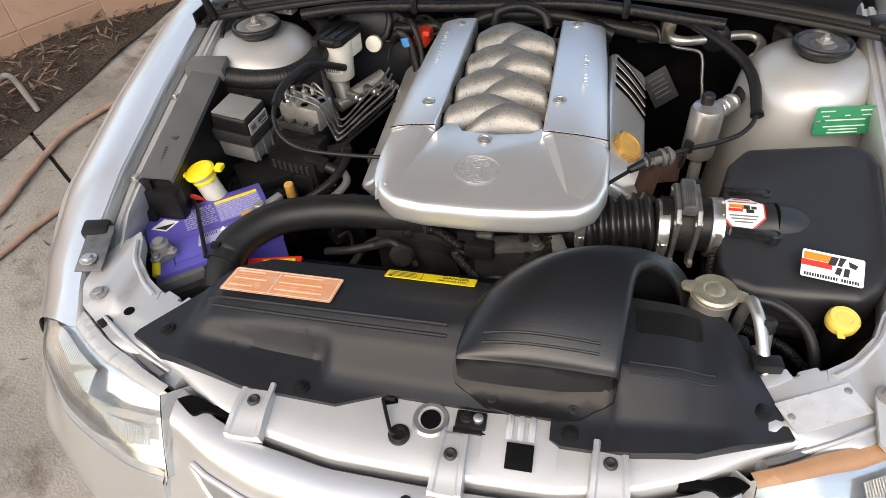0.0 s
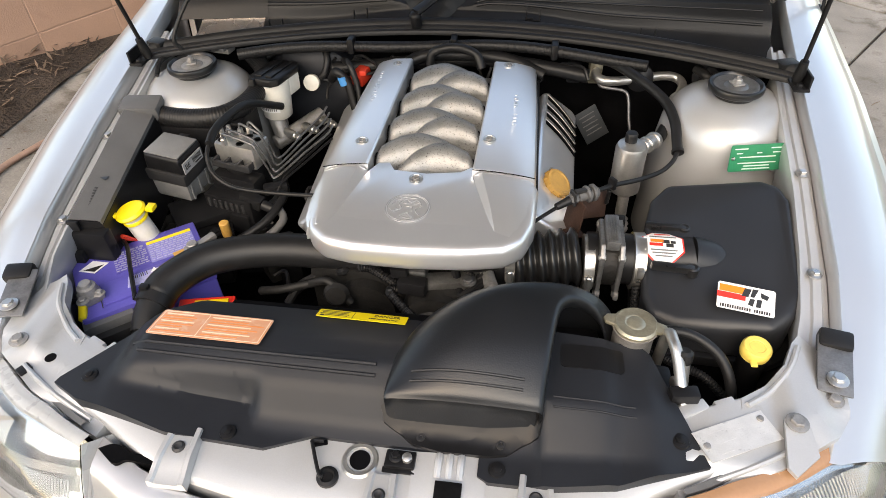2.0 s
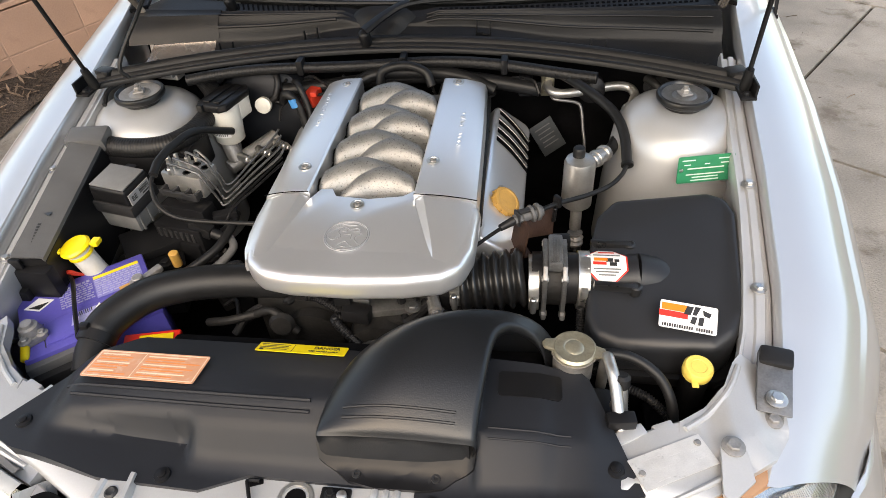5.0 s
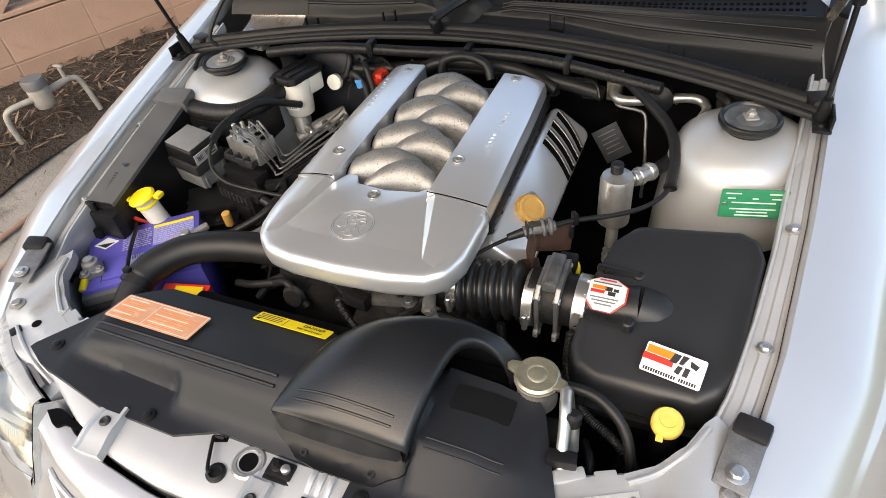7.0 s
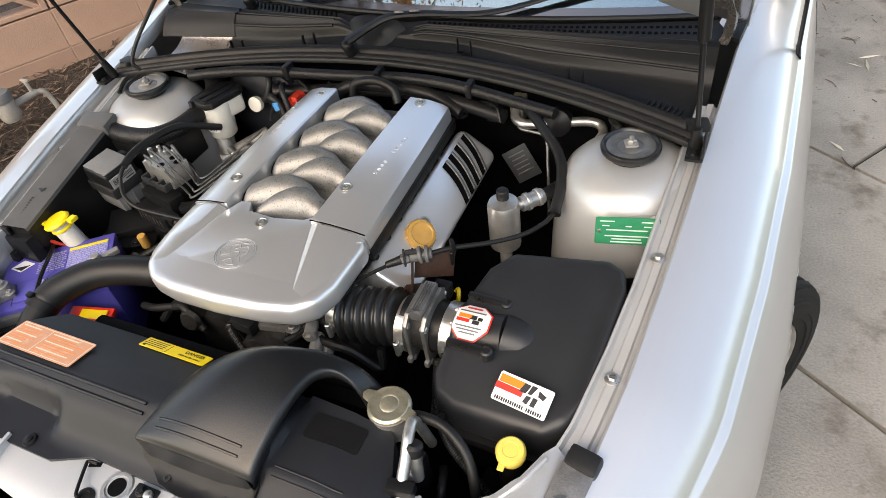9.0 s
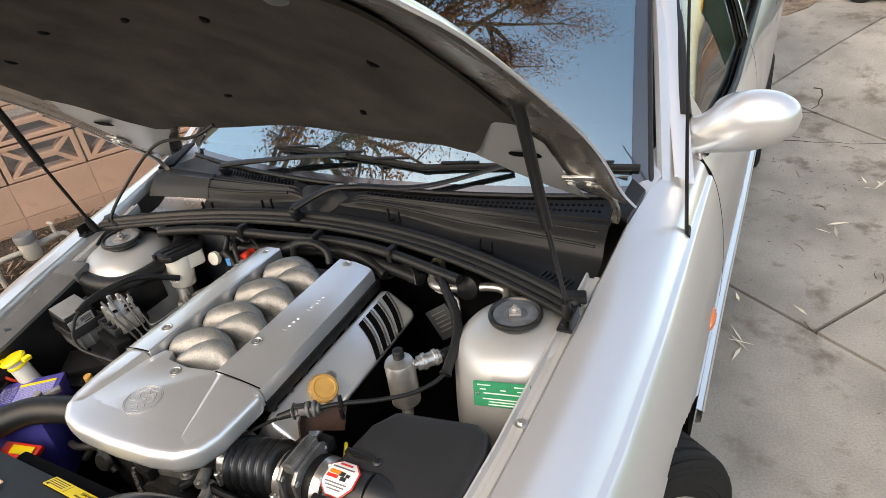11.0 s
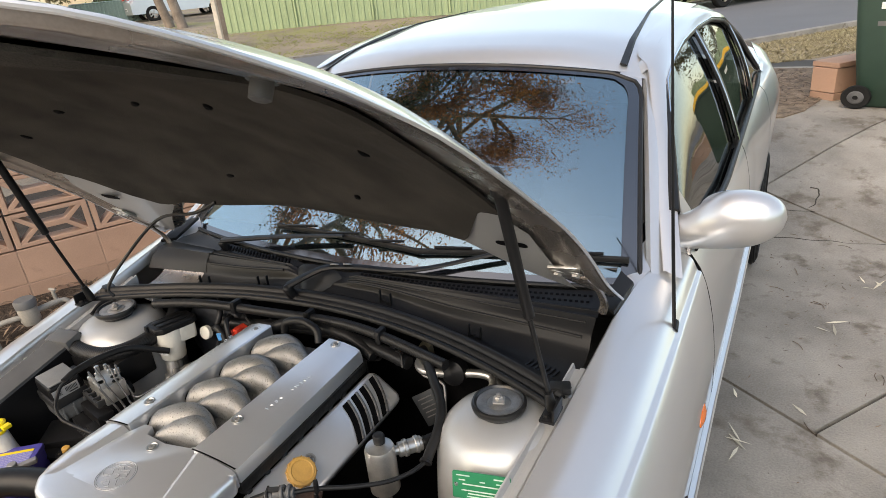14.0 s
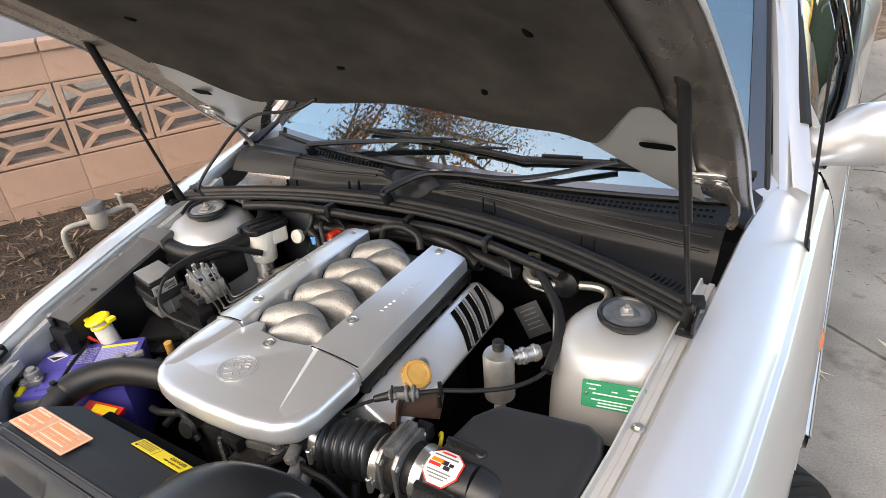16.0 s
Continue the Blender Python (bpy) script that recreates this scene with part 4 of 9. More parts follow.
def bumper_pt(x, z, off=0.0):
    return (x * (1 - 0.055 * smooth((abs(x) - 0.6) / 0.2) * min(1, max(0, z - 0.5) / 0.14)), nose5(x) + 0.42 * max(0.0, z - 0.50) + 0.35 * max(0.0, 0.40 - z) - off, z)


def bumper_row(x):
    """From the top edge down to the lower lip."""
    a = abs(x)
    zn = nose_z(x)
    if a < (0.388 if x < 0 else 0.374):
        po = panel_out(x)
        top = [(x, po - 0.010, zn - 0.045), (x, po - 0.0105, zn - 0.022), (x, po - 0.013, zn - 0.018), (x, po - 0.030, zn - 0.019), (x, po - 0.050, zn - 0.024), (x, po - 0.058, zn - 0.029), (x, po - 0.066, zn - 0.046), (x, po - 0.072, zn - 0.060)]
        z1 = 0.60
    else:
        top = [bumper_pt(x, 0.643 - 0.003 * i, -0.012 if i == 0 else 0.0) for i in range(8)]
        z1 = 0.60
    return top + [bumper_pt(x, z) for z in (z1, 0.57, 0.54, 0.51, 0.48, 0.44, 0.40, 0.34, 0.28, 0.22)]


xb = sorted([float(v) for v in np.linspace(-0.897, 0.897, 91) if abs(abs(v) - 0.38) > 0.012] + [-0.393, -0.387, -0.370, 0.379, 0.373, 0.36])
bumper = part("bumper", loft([bumper_row(x) for x in xb], thick=0.003), "paint", car, "silver plastic front bumper and nose", angle=40)
for side in (1, -1):
    face = lambda x, k, o: Vector((x, panel_out(x) - 0.072, nose_z(x) - 0.060)).lerp(Vector(bumper_pt(x, 0.55)), k) + Vector((0, -o, o * 0.4))
    # Plate stands proud of the nose; its grey gives the recess's shade.
    part("grille", loft([[face(side * mix(0.05, 0.335 - 0.14 * k, j), 0.06 + 0.9 * k, 0.005) for j in np.linspace(0, 1, 14)] for k in np.linspace(0, 1, 8)], thick=0.002), "grille", bumper, "grey plate with the grille recess's shade in its colour", angle=60)
    part("grille_edge", tube([face(side * mix(0.04, 0.345, j), 0.02, 0.004) for j in np.linspace(0, 1, 14)] + [face(side * mix(0.352, 0.20, j), j, 0.004) for j in np.linspace(0.05, 1, 10)], 0.0045, 8, 2), "paint", bumper)
    part("lower_intake", loft([[bumper_pt(side * mix(0.05, 0.60, j), z, 0.004) for j in np.linspace(0, 1, 8)] for z in (0.40, 0.31)], thick=0.003), "dark", bumper)
# Outline of a black sheet that gives the open slot its shade.
slot = [(-0.383, -0.849), (-0.367, -0.839), (-0.350, -0.841), (-0.334, -0.847), (-0.306, -0.846), (-0.303, -0.858), (-0.338, -0.858), (-0.353, -0.866)]
for side in (1, -1):
    part("nose_slot", prism([(-side * p.x, p.y) for p in spline([(x, y, 0) for x, y in slot + slot[:1]], 4)[:-1]], lambda x, y: nose_z(x) - 0.03, lambda x, y: nose_z(x) - 0.0125, 0), "dark", car, "black sheet giving the shade of the slot behind the nose panel")
part("nose_stud", rev([(0.009, -0.004), (0.009, 0.002), (0.004, 0.003)], (-0.033, -0.923, 0.687), (-0.033, -0.96, 0.9), 16), "rubber", bumper, "black push stud")

# headlamps: top and bottom edges from the inner end outwards
LT = [(0.386, -0.853, 0.736), (0.435, -0.835, 0.737), (0.470, -0.821, 0.738), (0.509, -0.806, 0.737), (0.551, -0.782, 0.733), (0.611, -0.741, 0.725), (0.647, -0.725, 0.712), (0.690, -0.690, 0.700)]
LB = [(0.368, -0.930, 0.645), (0.423, -0.924, 0.645), (0.470, -0.910, 0.645), (0.520, -0.890, 0.645), (0.578, -0.862, 0.646), (0.629, -0.824, 0.648), (0.680, -0.772, 0.652), (0.722, -0.705, 0.658)]
lt, lb = spline(LT, 4), spline(LB, 4)


def lamp_pt(i, k, side, off=0.0):
    p = lt[i].lerp(lb[i], k)
    bulge = 0.018 * math.sin(math.pi * min(1.0, k * 1.05)) ** 0.7 * (0.12 + 0.88 * smooth(i / 8)) * (1 - 0.5 * smooth((i - 22) / 6))
    d = Vector((0.40, -0.75, 0.52)).normalized()
    p = p + d * (bulge + off)
    return (side * (p.x + (0.018 if side < 0 else 0)), p.y, p.z)


NL = len(lt)
for side in (1, -1):
    lamp = part("headlamp", loft([[lamp_pt(i, k, side) for k in np.linspace(0, 1, 12)] for i in range(NL)], thick=0.002), "lens", car, "clear fluted headlamp lens", angle=60)
    lamp.visible_shadow = False
    part("reflector", loft([[lamp_pt(i, k, side, -0.012 - 0.010 * math.sin(math.pi * k) * (0.4 + 0.6 * math.sin(math.pi * i / (NL - 1)))) for k in np.linspace(0.0, 1.0, 12)] for i in range(NL)]), "bowl", lamp, "bright reflector", angle=60)
    for i in range(2, NL - 2):
        for f in (0.0, 0.33, 0.67):
            lo, hi = (0.14, 0.86) if i > 11 else (0.48, 0.86 - 0.02 * (11 - i))
            q = [Vector(lamp_pt(i, k, side, -0.006)).lerp(Vector(lamp_pt(i + 1, k, side, -0.006)), f + 0.25 * k) for k in np.linspace(lo, hi, 6)]
            part("flute", tube(q, 0.0017, 6, 1), "fluting", lamp)
    part("divider", loft([[lamp_pt(i, k + 0.010 * i, side, -0.004) for k in (0.30, 0.39)] for i in range(1, 14)], thick=0.002), "greyp", lamp, "grey bar inside the lamp")
    # Only the right rim carries the painted orange reflection.
    part("top_rim", loft([[Vector(lamp_pt(i, 0, side)) + Vector(o) * (0.75 + 0.25 * smooth(i / 12)) for o in ((0, -0.003, -0.003), (-side * 0.001, 0.003, 0.002), (-side * 0.005, 0.012, 0.003), (-side * 0.008, 0.021, 0.002), (-side * 0.009, 0.024, -0.006))] for i in range(NL - 5)]), "amberrim" if side > 0 else "lamprim", lamp, "translucent lamp rim with an orange reflection in its colour" if side > 0 else "translucent white lamp rim", angle=60)
    part("lamp_carrier", loft([[Vector(lamp_pt(i, 0, side)) + Vector(o) * (0.75 + 0.25 * smooth(i / 12)) for o in ((-side * 0.010, 0.027, -0.012), (-side * 0.010, 0.028, -0.004), (-side * 0.014, 0.037, -0.004), (-side * 0.016, 0.042, -0.016))] for i in range(2, NL - 9)]), "greyp", lamp, "grey lamp carrier strip")
    part("lamp_end", loft([[lamp_pt(0, k, side, o) for o in (-0.002, -0.02, -0.06)] for k in np.linspace(0, 1, 8)]), "lamprim", lamp)
    part("carrier_clip", box((side * 0.555, -0.748, 0.742), (0.018, 0.020, 0.012), 0.003, rot=(0, 0, side * 30)), "blackp", lamp)

# wheels
def wheel_mesh():
    tyre = rev([(0.225, -0.10), (0.27, -0.108), (0.302, -0.098), (0.312, -0.088), (0.308, -0.082), (0.317, -0.075), (0.318, -0.02), (0.314, -0.018), (0.314, -0.012), (0.318, -0.01), (0.318, 0.03), (0.314, 0.032), (0.314, 0.038), (0.318, 0.04), (0.317, 0.062), (0.312, 0.065), (0.312, 0.070), (0.317, 0.073), (0.314, 0.084), (0.307, 0.088), (0.309, 0.093), (0.300, 0.099), (0.294, 0.099), (0.292, 0.103), (0.284, 0.1035), (0.282, 0.107), (0.262, 0.109), (0.260, 0.1065), (0.246, 0.107), (0.244, 0.103), (0.225, 0.10)], (0, 0, 0), (0, 0, 1), 48, False)
    return tyre


for x, y, turn in ((0.775, -0.075, -33), (-0.765, -0.075, -33), (0.845, AXLE_R, 0), (-0.845, AXLE_R, 0)):
    out = 1 if x > 0 else -1
    base = pose(x, y, HUB, 0, 0, turn) @ pose(0, 0, 0, 0, 90 * out, 0)
    w = part("wheel", moved(rev([(0.19, -0.09), (0.22, 0.06), (0.228, 0.095), (0.222, 0.10), (0.205, 0.075), (0.19, 0.03)], (0, 0, 0), (0, 0, 1), 40, False), base), "alloy", car, "silver alloy wheel")
    part("tyre", moved(wheel_mesh(), base), "tyre", w, "black grooved tyre")
    part("hub", moved(rev([(0.07, 0.0), (0.065, 0.07), (0.045, 0.085), (0.01, 0.088)], (0, 0, 0), (0, 0, 1), 24), base), "alloy", w)
    for i in range(5):
        a = 2 * math.pi * i / 5
        sp = box((0.135, 0, 0.062), (0.17, 0.062, 0.03), 0.01, taper=0.75)
        part("spoke", moved(moved(sp, Matrix.Rotation(a, 4, "Z")), base), "alloy", w)
    part("brake_disc", moved(rev([(0.02, -0.01), (0.14, -0.01), (0.14, 0.01), (0.02, 0.01)], (0, 0, 0), (0, 0, 1), 28), base), "dirtyalloy", w)

# aerial
aerial = part("aerial", join(tube([(0.848, 0.372, 0.876), (0.846, 0.40, 0.884)], 0.011, 12, 1), tube([(0.850, 0.375, 0.885), (0.826, 0.405, 1.2), (0.792, 0.445, 1.72)], lambda t: 0.0045 - 0.0022 * t, 8, 4)), "blackp", car, "thin black telescopic aerial")

# cabin: seats, dashboard and wheel seen through the glass
part("dashboard", loft([[(x, y, z) for x in np.linspace(-0.7, 0.7, 8)] for y, z in ((0.46, 0.965), (0.62, 0.985), (0.78, 0.97), (0.86, 0.9), (0.86, 0.6))]), "dash", car, "dark grey dashboard top")
part("cabin_floor", box((0, 1.75, 0.32), (1.6, 2.6, 0.04), 0.01), "trim", car)
for sx in (-0.36, 0.36):
    for yy in (1.28, 2.2):
        seat = part("seat", join(box((sx, yy, 0.55), (0.48, 0.5, 0.16), 0.04), box((sx, yy + 0.26, 0.84), (0.46, 0.13, 0.58), 0.05, rot=(-14, 0, 0))), "trim", car, "dark fabric seat")
        part("headrest", box((sx, yy + 0.36, 1.17), (0.24, 0.09, 0.13), 0.03, rot=(-10, 0, 0)), "trim", seat)
part("steering_wheel", moved(join(tube([(0.18 * math.cos(a), 0.18 * math.sin(a), 0) for a in np.linspace(0, 6.28, 24)], 0.016, 8, 1), box((0, 0, 0), (0.34, 0.05, 0.02), 0.006), rev([(0.06, -0.02), (0.055, 0.02)], (0, 0, 0), (0, 0, 1), 16)), pose(-0.36, 0.92, 0.93, -62, 0, 0)), "blackp", car, "black steering wheel")
part("underbody", box((0, 1.7, 0.26), (1.62, 4.0, 0.06), 0.01), "dark", car)

# bonnet, propped open: y, z and half width along its side edge
EDGE = [(0.335, 0.962, 0.745), (0.215, 1.055, 0.742), (0.100, 1.165, 0.739), (-0.014, 1.262, 0.735), (-0.182, 1.383, 0.727), (-0.346, 1.495, 0.716), (-0.452, 1.556, 0.705), (-0.528, 1.594, 0.695), (-0.608, 1.632, 0.670), (-0.664, 1.660, 0.620), (-0.708, 1.676, 0.545)]


def hood_pt(u, s, off=0.0):
    rear = 0.155 * (1 - smooth((abs(u) - 0.50) / 0.48))
    s = rear + (1 - rear) * s
    i = min(len(EDGE) - 2, int(s * (len(EDGE) - 1)))
    f = s * (len(EDGE) - 1) - i
    pts = [Vector(EDGE[max(0, min(len(EDGE) - 1, j))]) for j in (i - 1, i, i + 1, i + 2)]
    a, b, c, d = pts
    q = 0.5 * ((2 * b) + (c - a) * f + (2 * a - 5 * b + 4 * c - d) * f * f + (3 * b - a - 3 * c + d) * f ** 3)
    tan = ((c - a) * (1 - f) + (d - b) * f)
    n = Vector((tan.y, -tan.x)).normalized()
    if n.y < 0:
        n = -n
    fwd = Vector((tan.x, tan.y)).normalized()
    crown = (0.014 * (1 - abs(u) ** 24) + 0.112 * (1 - abs(u) ** 2.3)) * (0.60 + 0.40 * smooth((s - 0.15) / 0.25)) * (1 - 0.86 * smooth((s - 0.48) / 0.46))
    nose_out = 0.10 * s ** 5 * (1 - u * u)
    y = q.x + n.x * (crown + off) + fwd.x * nose_out
    z = q.y + n.y * (crown + off) + fwd.y * nose_out
    return Vector((u * q.z, y, z))


HU = [math.copysign(1 - (1 - abs(w)) ** 1.7, w) for w in np.linspace(-1, 1, 61)]
bonnet = part("bonnet", loft([[hood_pt(u, s) for u in HU] for s in np.linspace(0, 1, 37)]), "paint", car, "silver bonnet propped open on gas struts", angle=60)
us, ss = HU, np.linspace(0, 1, 41)


def inner(u, s):
    e = min(1 - abs(u), 1.2 * s, 1.2 * (1 - s))
    off = -0.004 - 0.013 * smooth(e / 0.03) - 0.006 * smooth((e - 0.05) / 0.04)
    return hood_pt(u * 0.998, mix(0.004, 0.996, s), off)


# The frame's downward-facing shade is in this darker silver.
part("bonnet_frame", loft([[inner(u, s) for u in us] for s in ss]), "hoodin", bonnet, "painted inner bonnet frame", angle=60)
part("bonnet_lip", tube([hood_pt(1.0, s, -0.003) for s in np.linspace(0, 1, 30)] + [hood_pt(u, 1.0, -0.003) for u in np.linspace(0.95, -0.95, 24)] + [hood_pt(-1.0, s, -0.003) for s in np.linspace(1, 0, 30)], 0.003, 8, 1), "paint", bonnet)


def liner(u, s):
    b = 0.008 * noise.noise((u * 3, s * 5, 0.3)) + 0.004 * noise.noise((u * 9, s * 14, 1.3))
    e = min((0.85 - abs(u)) / 0.05, (s - 0.03) / 0.03, (0.995 - s) / 0.03)
    return hood_pt(u, s, -0.027 - 0.008 * smooth(e) + b * smooth(e))


def liner_edge(u, k):
    s0 = 0.022 + 0.010 * math.cos(u * 9) + 0.26 * smooth((abs(u) - 0.58) / 0.26)
    return mix(s0, 0.990 - 0.05 * u ** 4, k)


part("bonnet_liner", loft([[liner(u, liner_edge(u, k)) for u in np.linspace(-0.845, 0.845, 64)] for k in np.linspace(0, 1, 46)], thick=0.006), "liner", bonnet, "dark brown-black felt sound liner, creased", angle=60)
for u, s in ((0.36, 0.12), (0.62, 0.30), (0.30, 0.34), (0.02, 0.33), (-0.32, 0.32), (-0.62, 0.30), (0.66, 0.50), (0.42, 0.56), (0.14, 0.55), (-0.16, 0.55), (-0.50, 0.54), (0.60, 0.74), (0.20, 0.78), (-0.22, 0.78), (-0.58, 0.74), (-0.1, 0.14)):
    q = hood_pt(u, s, -0.02) - hood_pt(u, s, -0.01)
    p = liner(u, s) + q.normalized() * 0.008
    q = p + q
    part("liner_clip", moved(rev([(0.010, -0.002), (0.008, 0.001), (0.005, 0.002), (0.003, 0.001)], (0, 0, 0), (0, 0, 1), 14), frame_to(p, q) @ Matrix.Rotation(0.5 + 2 * u, 4, "Z") @ Matrix.Diagonal((1.4, 0.75, 1, 1))), "dark", bonnet, "dark pressed-in liner clip")
p, q = hood_pt(0.880, 0.650, -0.02), hood_pt(0.880, 0.650, -0.06)
part("bump_rubber", add(rev([(0.010, 0), (0.011, 0.012), (0.0105, 0.022), (0.007, 0.024)], p, q, 18), rev([(0.016, -0.004), (0.015, 0.006)], p, q, 18)), "fuselid", bonnet, "grey rubber bump stop")
for side in (1, -1):
    part("hinge", join(box((side * 0.675, 0.165, 1.098), (0.075, 0.05, 0.006), 0.002, rot=(-42, 0, side * 10)), bolt((side * 0.655, 0.160, 1.095), 0.009, (0, -0.6, -0.8)), bolt((side * 0.690, 0.168, 1.092), 0.009, (0, -0.6, -0.8))), "alloy", bonnet, "bolted hinge plate")
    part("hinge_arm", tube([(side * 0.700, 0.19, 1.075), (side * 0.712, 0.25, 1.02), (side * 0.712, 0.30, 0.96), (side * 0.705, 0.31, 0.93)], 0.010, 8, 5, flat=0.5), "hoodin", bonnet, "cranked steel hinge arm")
    # Lighter silver patch laid over the darker frame paint.
    part("corner_reinforcement", loft([[hood_pt(side * u, s, -0.0275 - 0.004 * math.sin(math.pi * (u - 0.60) / 0.28) - 0.003 * smooth((s - 0.1) / 0.1)) for s in np.linspace(0.02, 0.33 - 0.08 * abs(u - 0.74) / 0.14, 8)] for u in np.linspace(0.60, 0.88, 14)]), "inner", bonnet, "bare silver rear corner of the bonnet frame", angle=60)
    a, b = hood_pt(side * 0.80, 0.17, -0.0365), hood_pt(side * 0.80, 0.17, -0.07)
    part("frame_slot", moved(prism(rounded(-0.032, 0.032, -0.013, 0.013, 0.012), 0, 0.0012, 0), frame_to(a, b)), "dark", bonnet, "oval slot through the frame")


# gas struts
for side in (1, -1):
    foot, top = Vector((side * (0.694 if side > 0 else 0.683), -0.005, 0.895)), Vector((side * (0.662 if side > 0 else 0.690), -0.115, 1.362))
    mid = foot.lerp(top, 0.47)
    strut = thing("gas_strut", foot, "black gas bonnet strut between inner wing and bonnet", "gas strut", "bonnet struts")
    part("rod", cyl(foot + Vector((0, 0, 0.015)), mid, 0.0045, n=14), "blackp", strut, "slim black piston rod")
    part("cylinder", rev([(0.006, 0), (0.0098, 0.004), (0.0098, (top - mid).length - 0.004), (0.006, (top - mid).length)], mid, top, 20), "blackp", strut)
    part("lower_socket", rev([(0.010, -0.012), (0.011, 0), (0.008, 0.035)], foot + Vector((0, 0, 0.008)), mid, 14), "rubber", strut)
    part("upper_socket", rev([(0.013, -0.01), (0.014, 0.02), (0.010, 0.03)], top, top + (top - mid), 14), "rubber", strut)
    part("bracket", join(box((side * 0.696, -0.012, 0.887), (0.030, 0.055, 0.006), 0.002), box((side * 0.708, -0.012, 0.90), (0.005, 0.05, 0.03), 0.002), bolt((side * 0.692, -0.028, 0.889), 0.006)), "blackp", strut, "black ball-stud bracket")


# ---- engine bay structure (parts of the car) ----
def wing_edge(y):
    v = table(WING, y)
    return v[0], v[1]


BAY = [(-0.66, 0.548), (-0.60, 0.580), (-0.52, 0.605), (-0.40, 0.626), (-0.27, 0.643), (-0.1, 0.657), (0.02, 0.668), (0.16, 0.680)]
BAY_R = BAY
BAY_L = [(-0.66, 0.570), (-0.60, 0.612), (-0.52, 0.638), (-0.40, 0.650), (-0.27, 0.660), (-0.1, 0.674), (0.02, 0.685), (0.16, 0.697)]
for side in (1, -1):
    secs = []
    BAY = BAY_R if side > 0 else BAY_L
    sh = 0.018 if side < 0 else 0.0
    for y in np.linspace(-0.70, 0.16, 50):
        xo, zo = wing_edge(y)
        xo += sh
        xi = table(BAY, y)[0]
        w = xo - 0.006 - xi
        zi = zo - 0.030
        secs.append([(side * (xo - 0.006), y, zi - 0.002), (side * (xo - 0.010), y, zi), (side * (xo - 0.30 * w), y, zi), (side * (xo - 0.36 * w), y, zi + 0.006), (side * (xo - 0.62 * w), y, zi + 0.006), (side * (xo - 0.68 * w), y, zi + 0.001),
                     (side * (xi + 0.010), y, zi + 0.001), (side * (xi + 0.007), y, zi + 0.014), (side * (xi + 0.003), y, zi + 0.014), (side * xi, y, zi + 0.004), (side * (xi + 0.004), y, zi - 0.03), (side * (xi + 0.02), y, zi - 0.10), (side * (xi + 0.02), y, 0.42)])
    gutter = part("inner_wing", loft(secs), "inner", car, "silver painted inner wing with bolted flange", angle=32)
    for y in (-0.62, -0.44, -0.216, 0.08):
        xo, zo = wing_edge(y)
        xo += sh
        xi = table(BAY, y)[0]
        part("flange_bolt", bolt((side * mix(xi, xo, 0.52), y, zo - 0.024), 0.0075), "steel", gutter)
    # rubber bump stop block and plate at the front of the flange
    stop = part("bump_stop", box((side * (0.638 + sh * 1.5), -0.578, 0.770), (0.046, 0.032, 0.026), 0.007, rot=(10, side * -3, side * -14)), "rubber", car, "black rubber bonnet bump stop")
    part("stop_plate", box((side * (0.628 + sh), -0.618, 0.7665), (0.046, 0.092, 0.004), 0.002, rot=(12, 0, side * -12)), "alloyd", car, "bolted metal plate")
    part("plate_bolt", bolt((side * (0.624 + sh), -0.644, 0.7665), 0.009), "steel", car)
    # strut tower
    prof = [(0.150, -0.36), (0.144, -0.20), (0.138, -0.12), (0.132, -0.072), (0.120, -0.042), (0.104, -0.024), (0.085, -0.013), (0.066, -0.008), (0.02, -0.008)]
    part("strut_tower", rev(prof, (side * 0.588, 0.0, 0.862), (side * 0.588, 0.0, 1.9), 44), "inner", car, "silver painted strut tower", angle=50)
    part("tower_shelf", box((side * 0.645, -0.01, 0.775), (0.10, 0.22, 0.075), 0.03, seg=5), "inner", car)
    cap = part("strut_mount", rev([(0.040, -0.014), (0.043, -0.006), (0.050, -0.004), (0.054, 0.0), (0.055, 0.006), (0.053, 0.011), (0.049, 0.0125), (0.046, 0.010), (0.044, 0.006), (0.030, 0.003)], (side * 0.585, 0, 0.869), (side * 0.585, 0, 2), 44), "shinyrubber", car, "black rubber strut mount ring")
    part("mount_plate", rev([(0.0445, 0.004), (0.0445, 0.0075), (0.040, 0.0085), (0.032, 0.0065), (0.024, 0.0055), (0.020, 0.008), (0.012, 0.009)], (side * 0.585, 0, 0.869), (side * 0.585, 0, 2), 36), "dirtyalloy" if side < 0 else "alloyd", cap, "pressed metal strut mount plate")
    part("mount_nut", join(box((side * 0.585, 0, 0.880), (0.024, 0.024, 0.005), 0.003, rot=(0, 0, 20)), rev([(0.009, 0.010), (0.009, 0.019), (0.007, 0.021)], (side * 0.585, 0, 0.869), (side * 0.585, 0, 2), 6), rev([(0.0045, 0.016), (0.0045, 0.026), (0.003, 0.027)], (side * 0.585, 0, 0.869), (side * 0.585, 0, 2), 12)), "dirtyalloy", cap)
    part("tower_hole", moved(rev([(0.007, 0.0), (0.007, 0.0008)], (0, 0, 0), (0, 0, 1), 16), pose(side * 0.648, -0.055, 0.8435, 8, 0, 0)), "dark", car)

# front cross panel
def panel_in(x):
    a = abs(x)
    return table([(0, -0.775), (0.36, -0.74), (0.43, -0.70), (0.50, -0.672), (0.56, -0.635), (0.60, -0.60)], a)[0]


xsq = np.linspace(-0.62, 0.62, 63)
secs = []
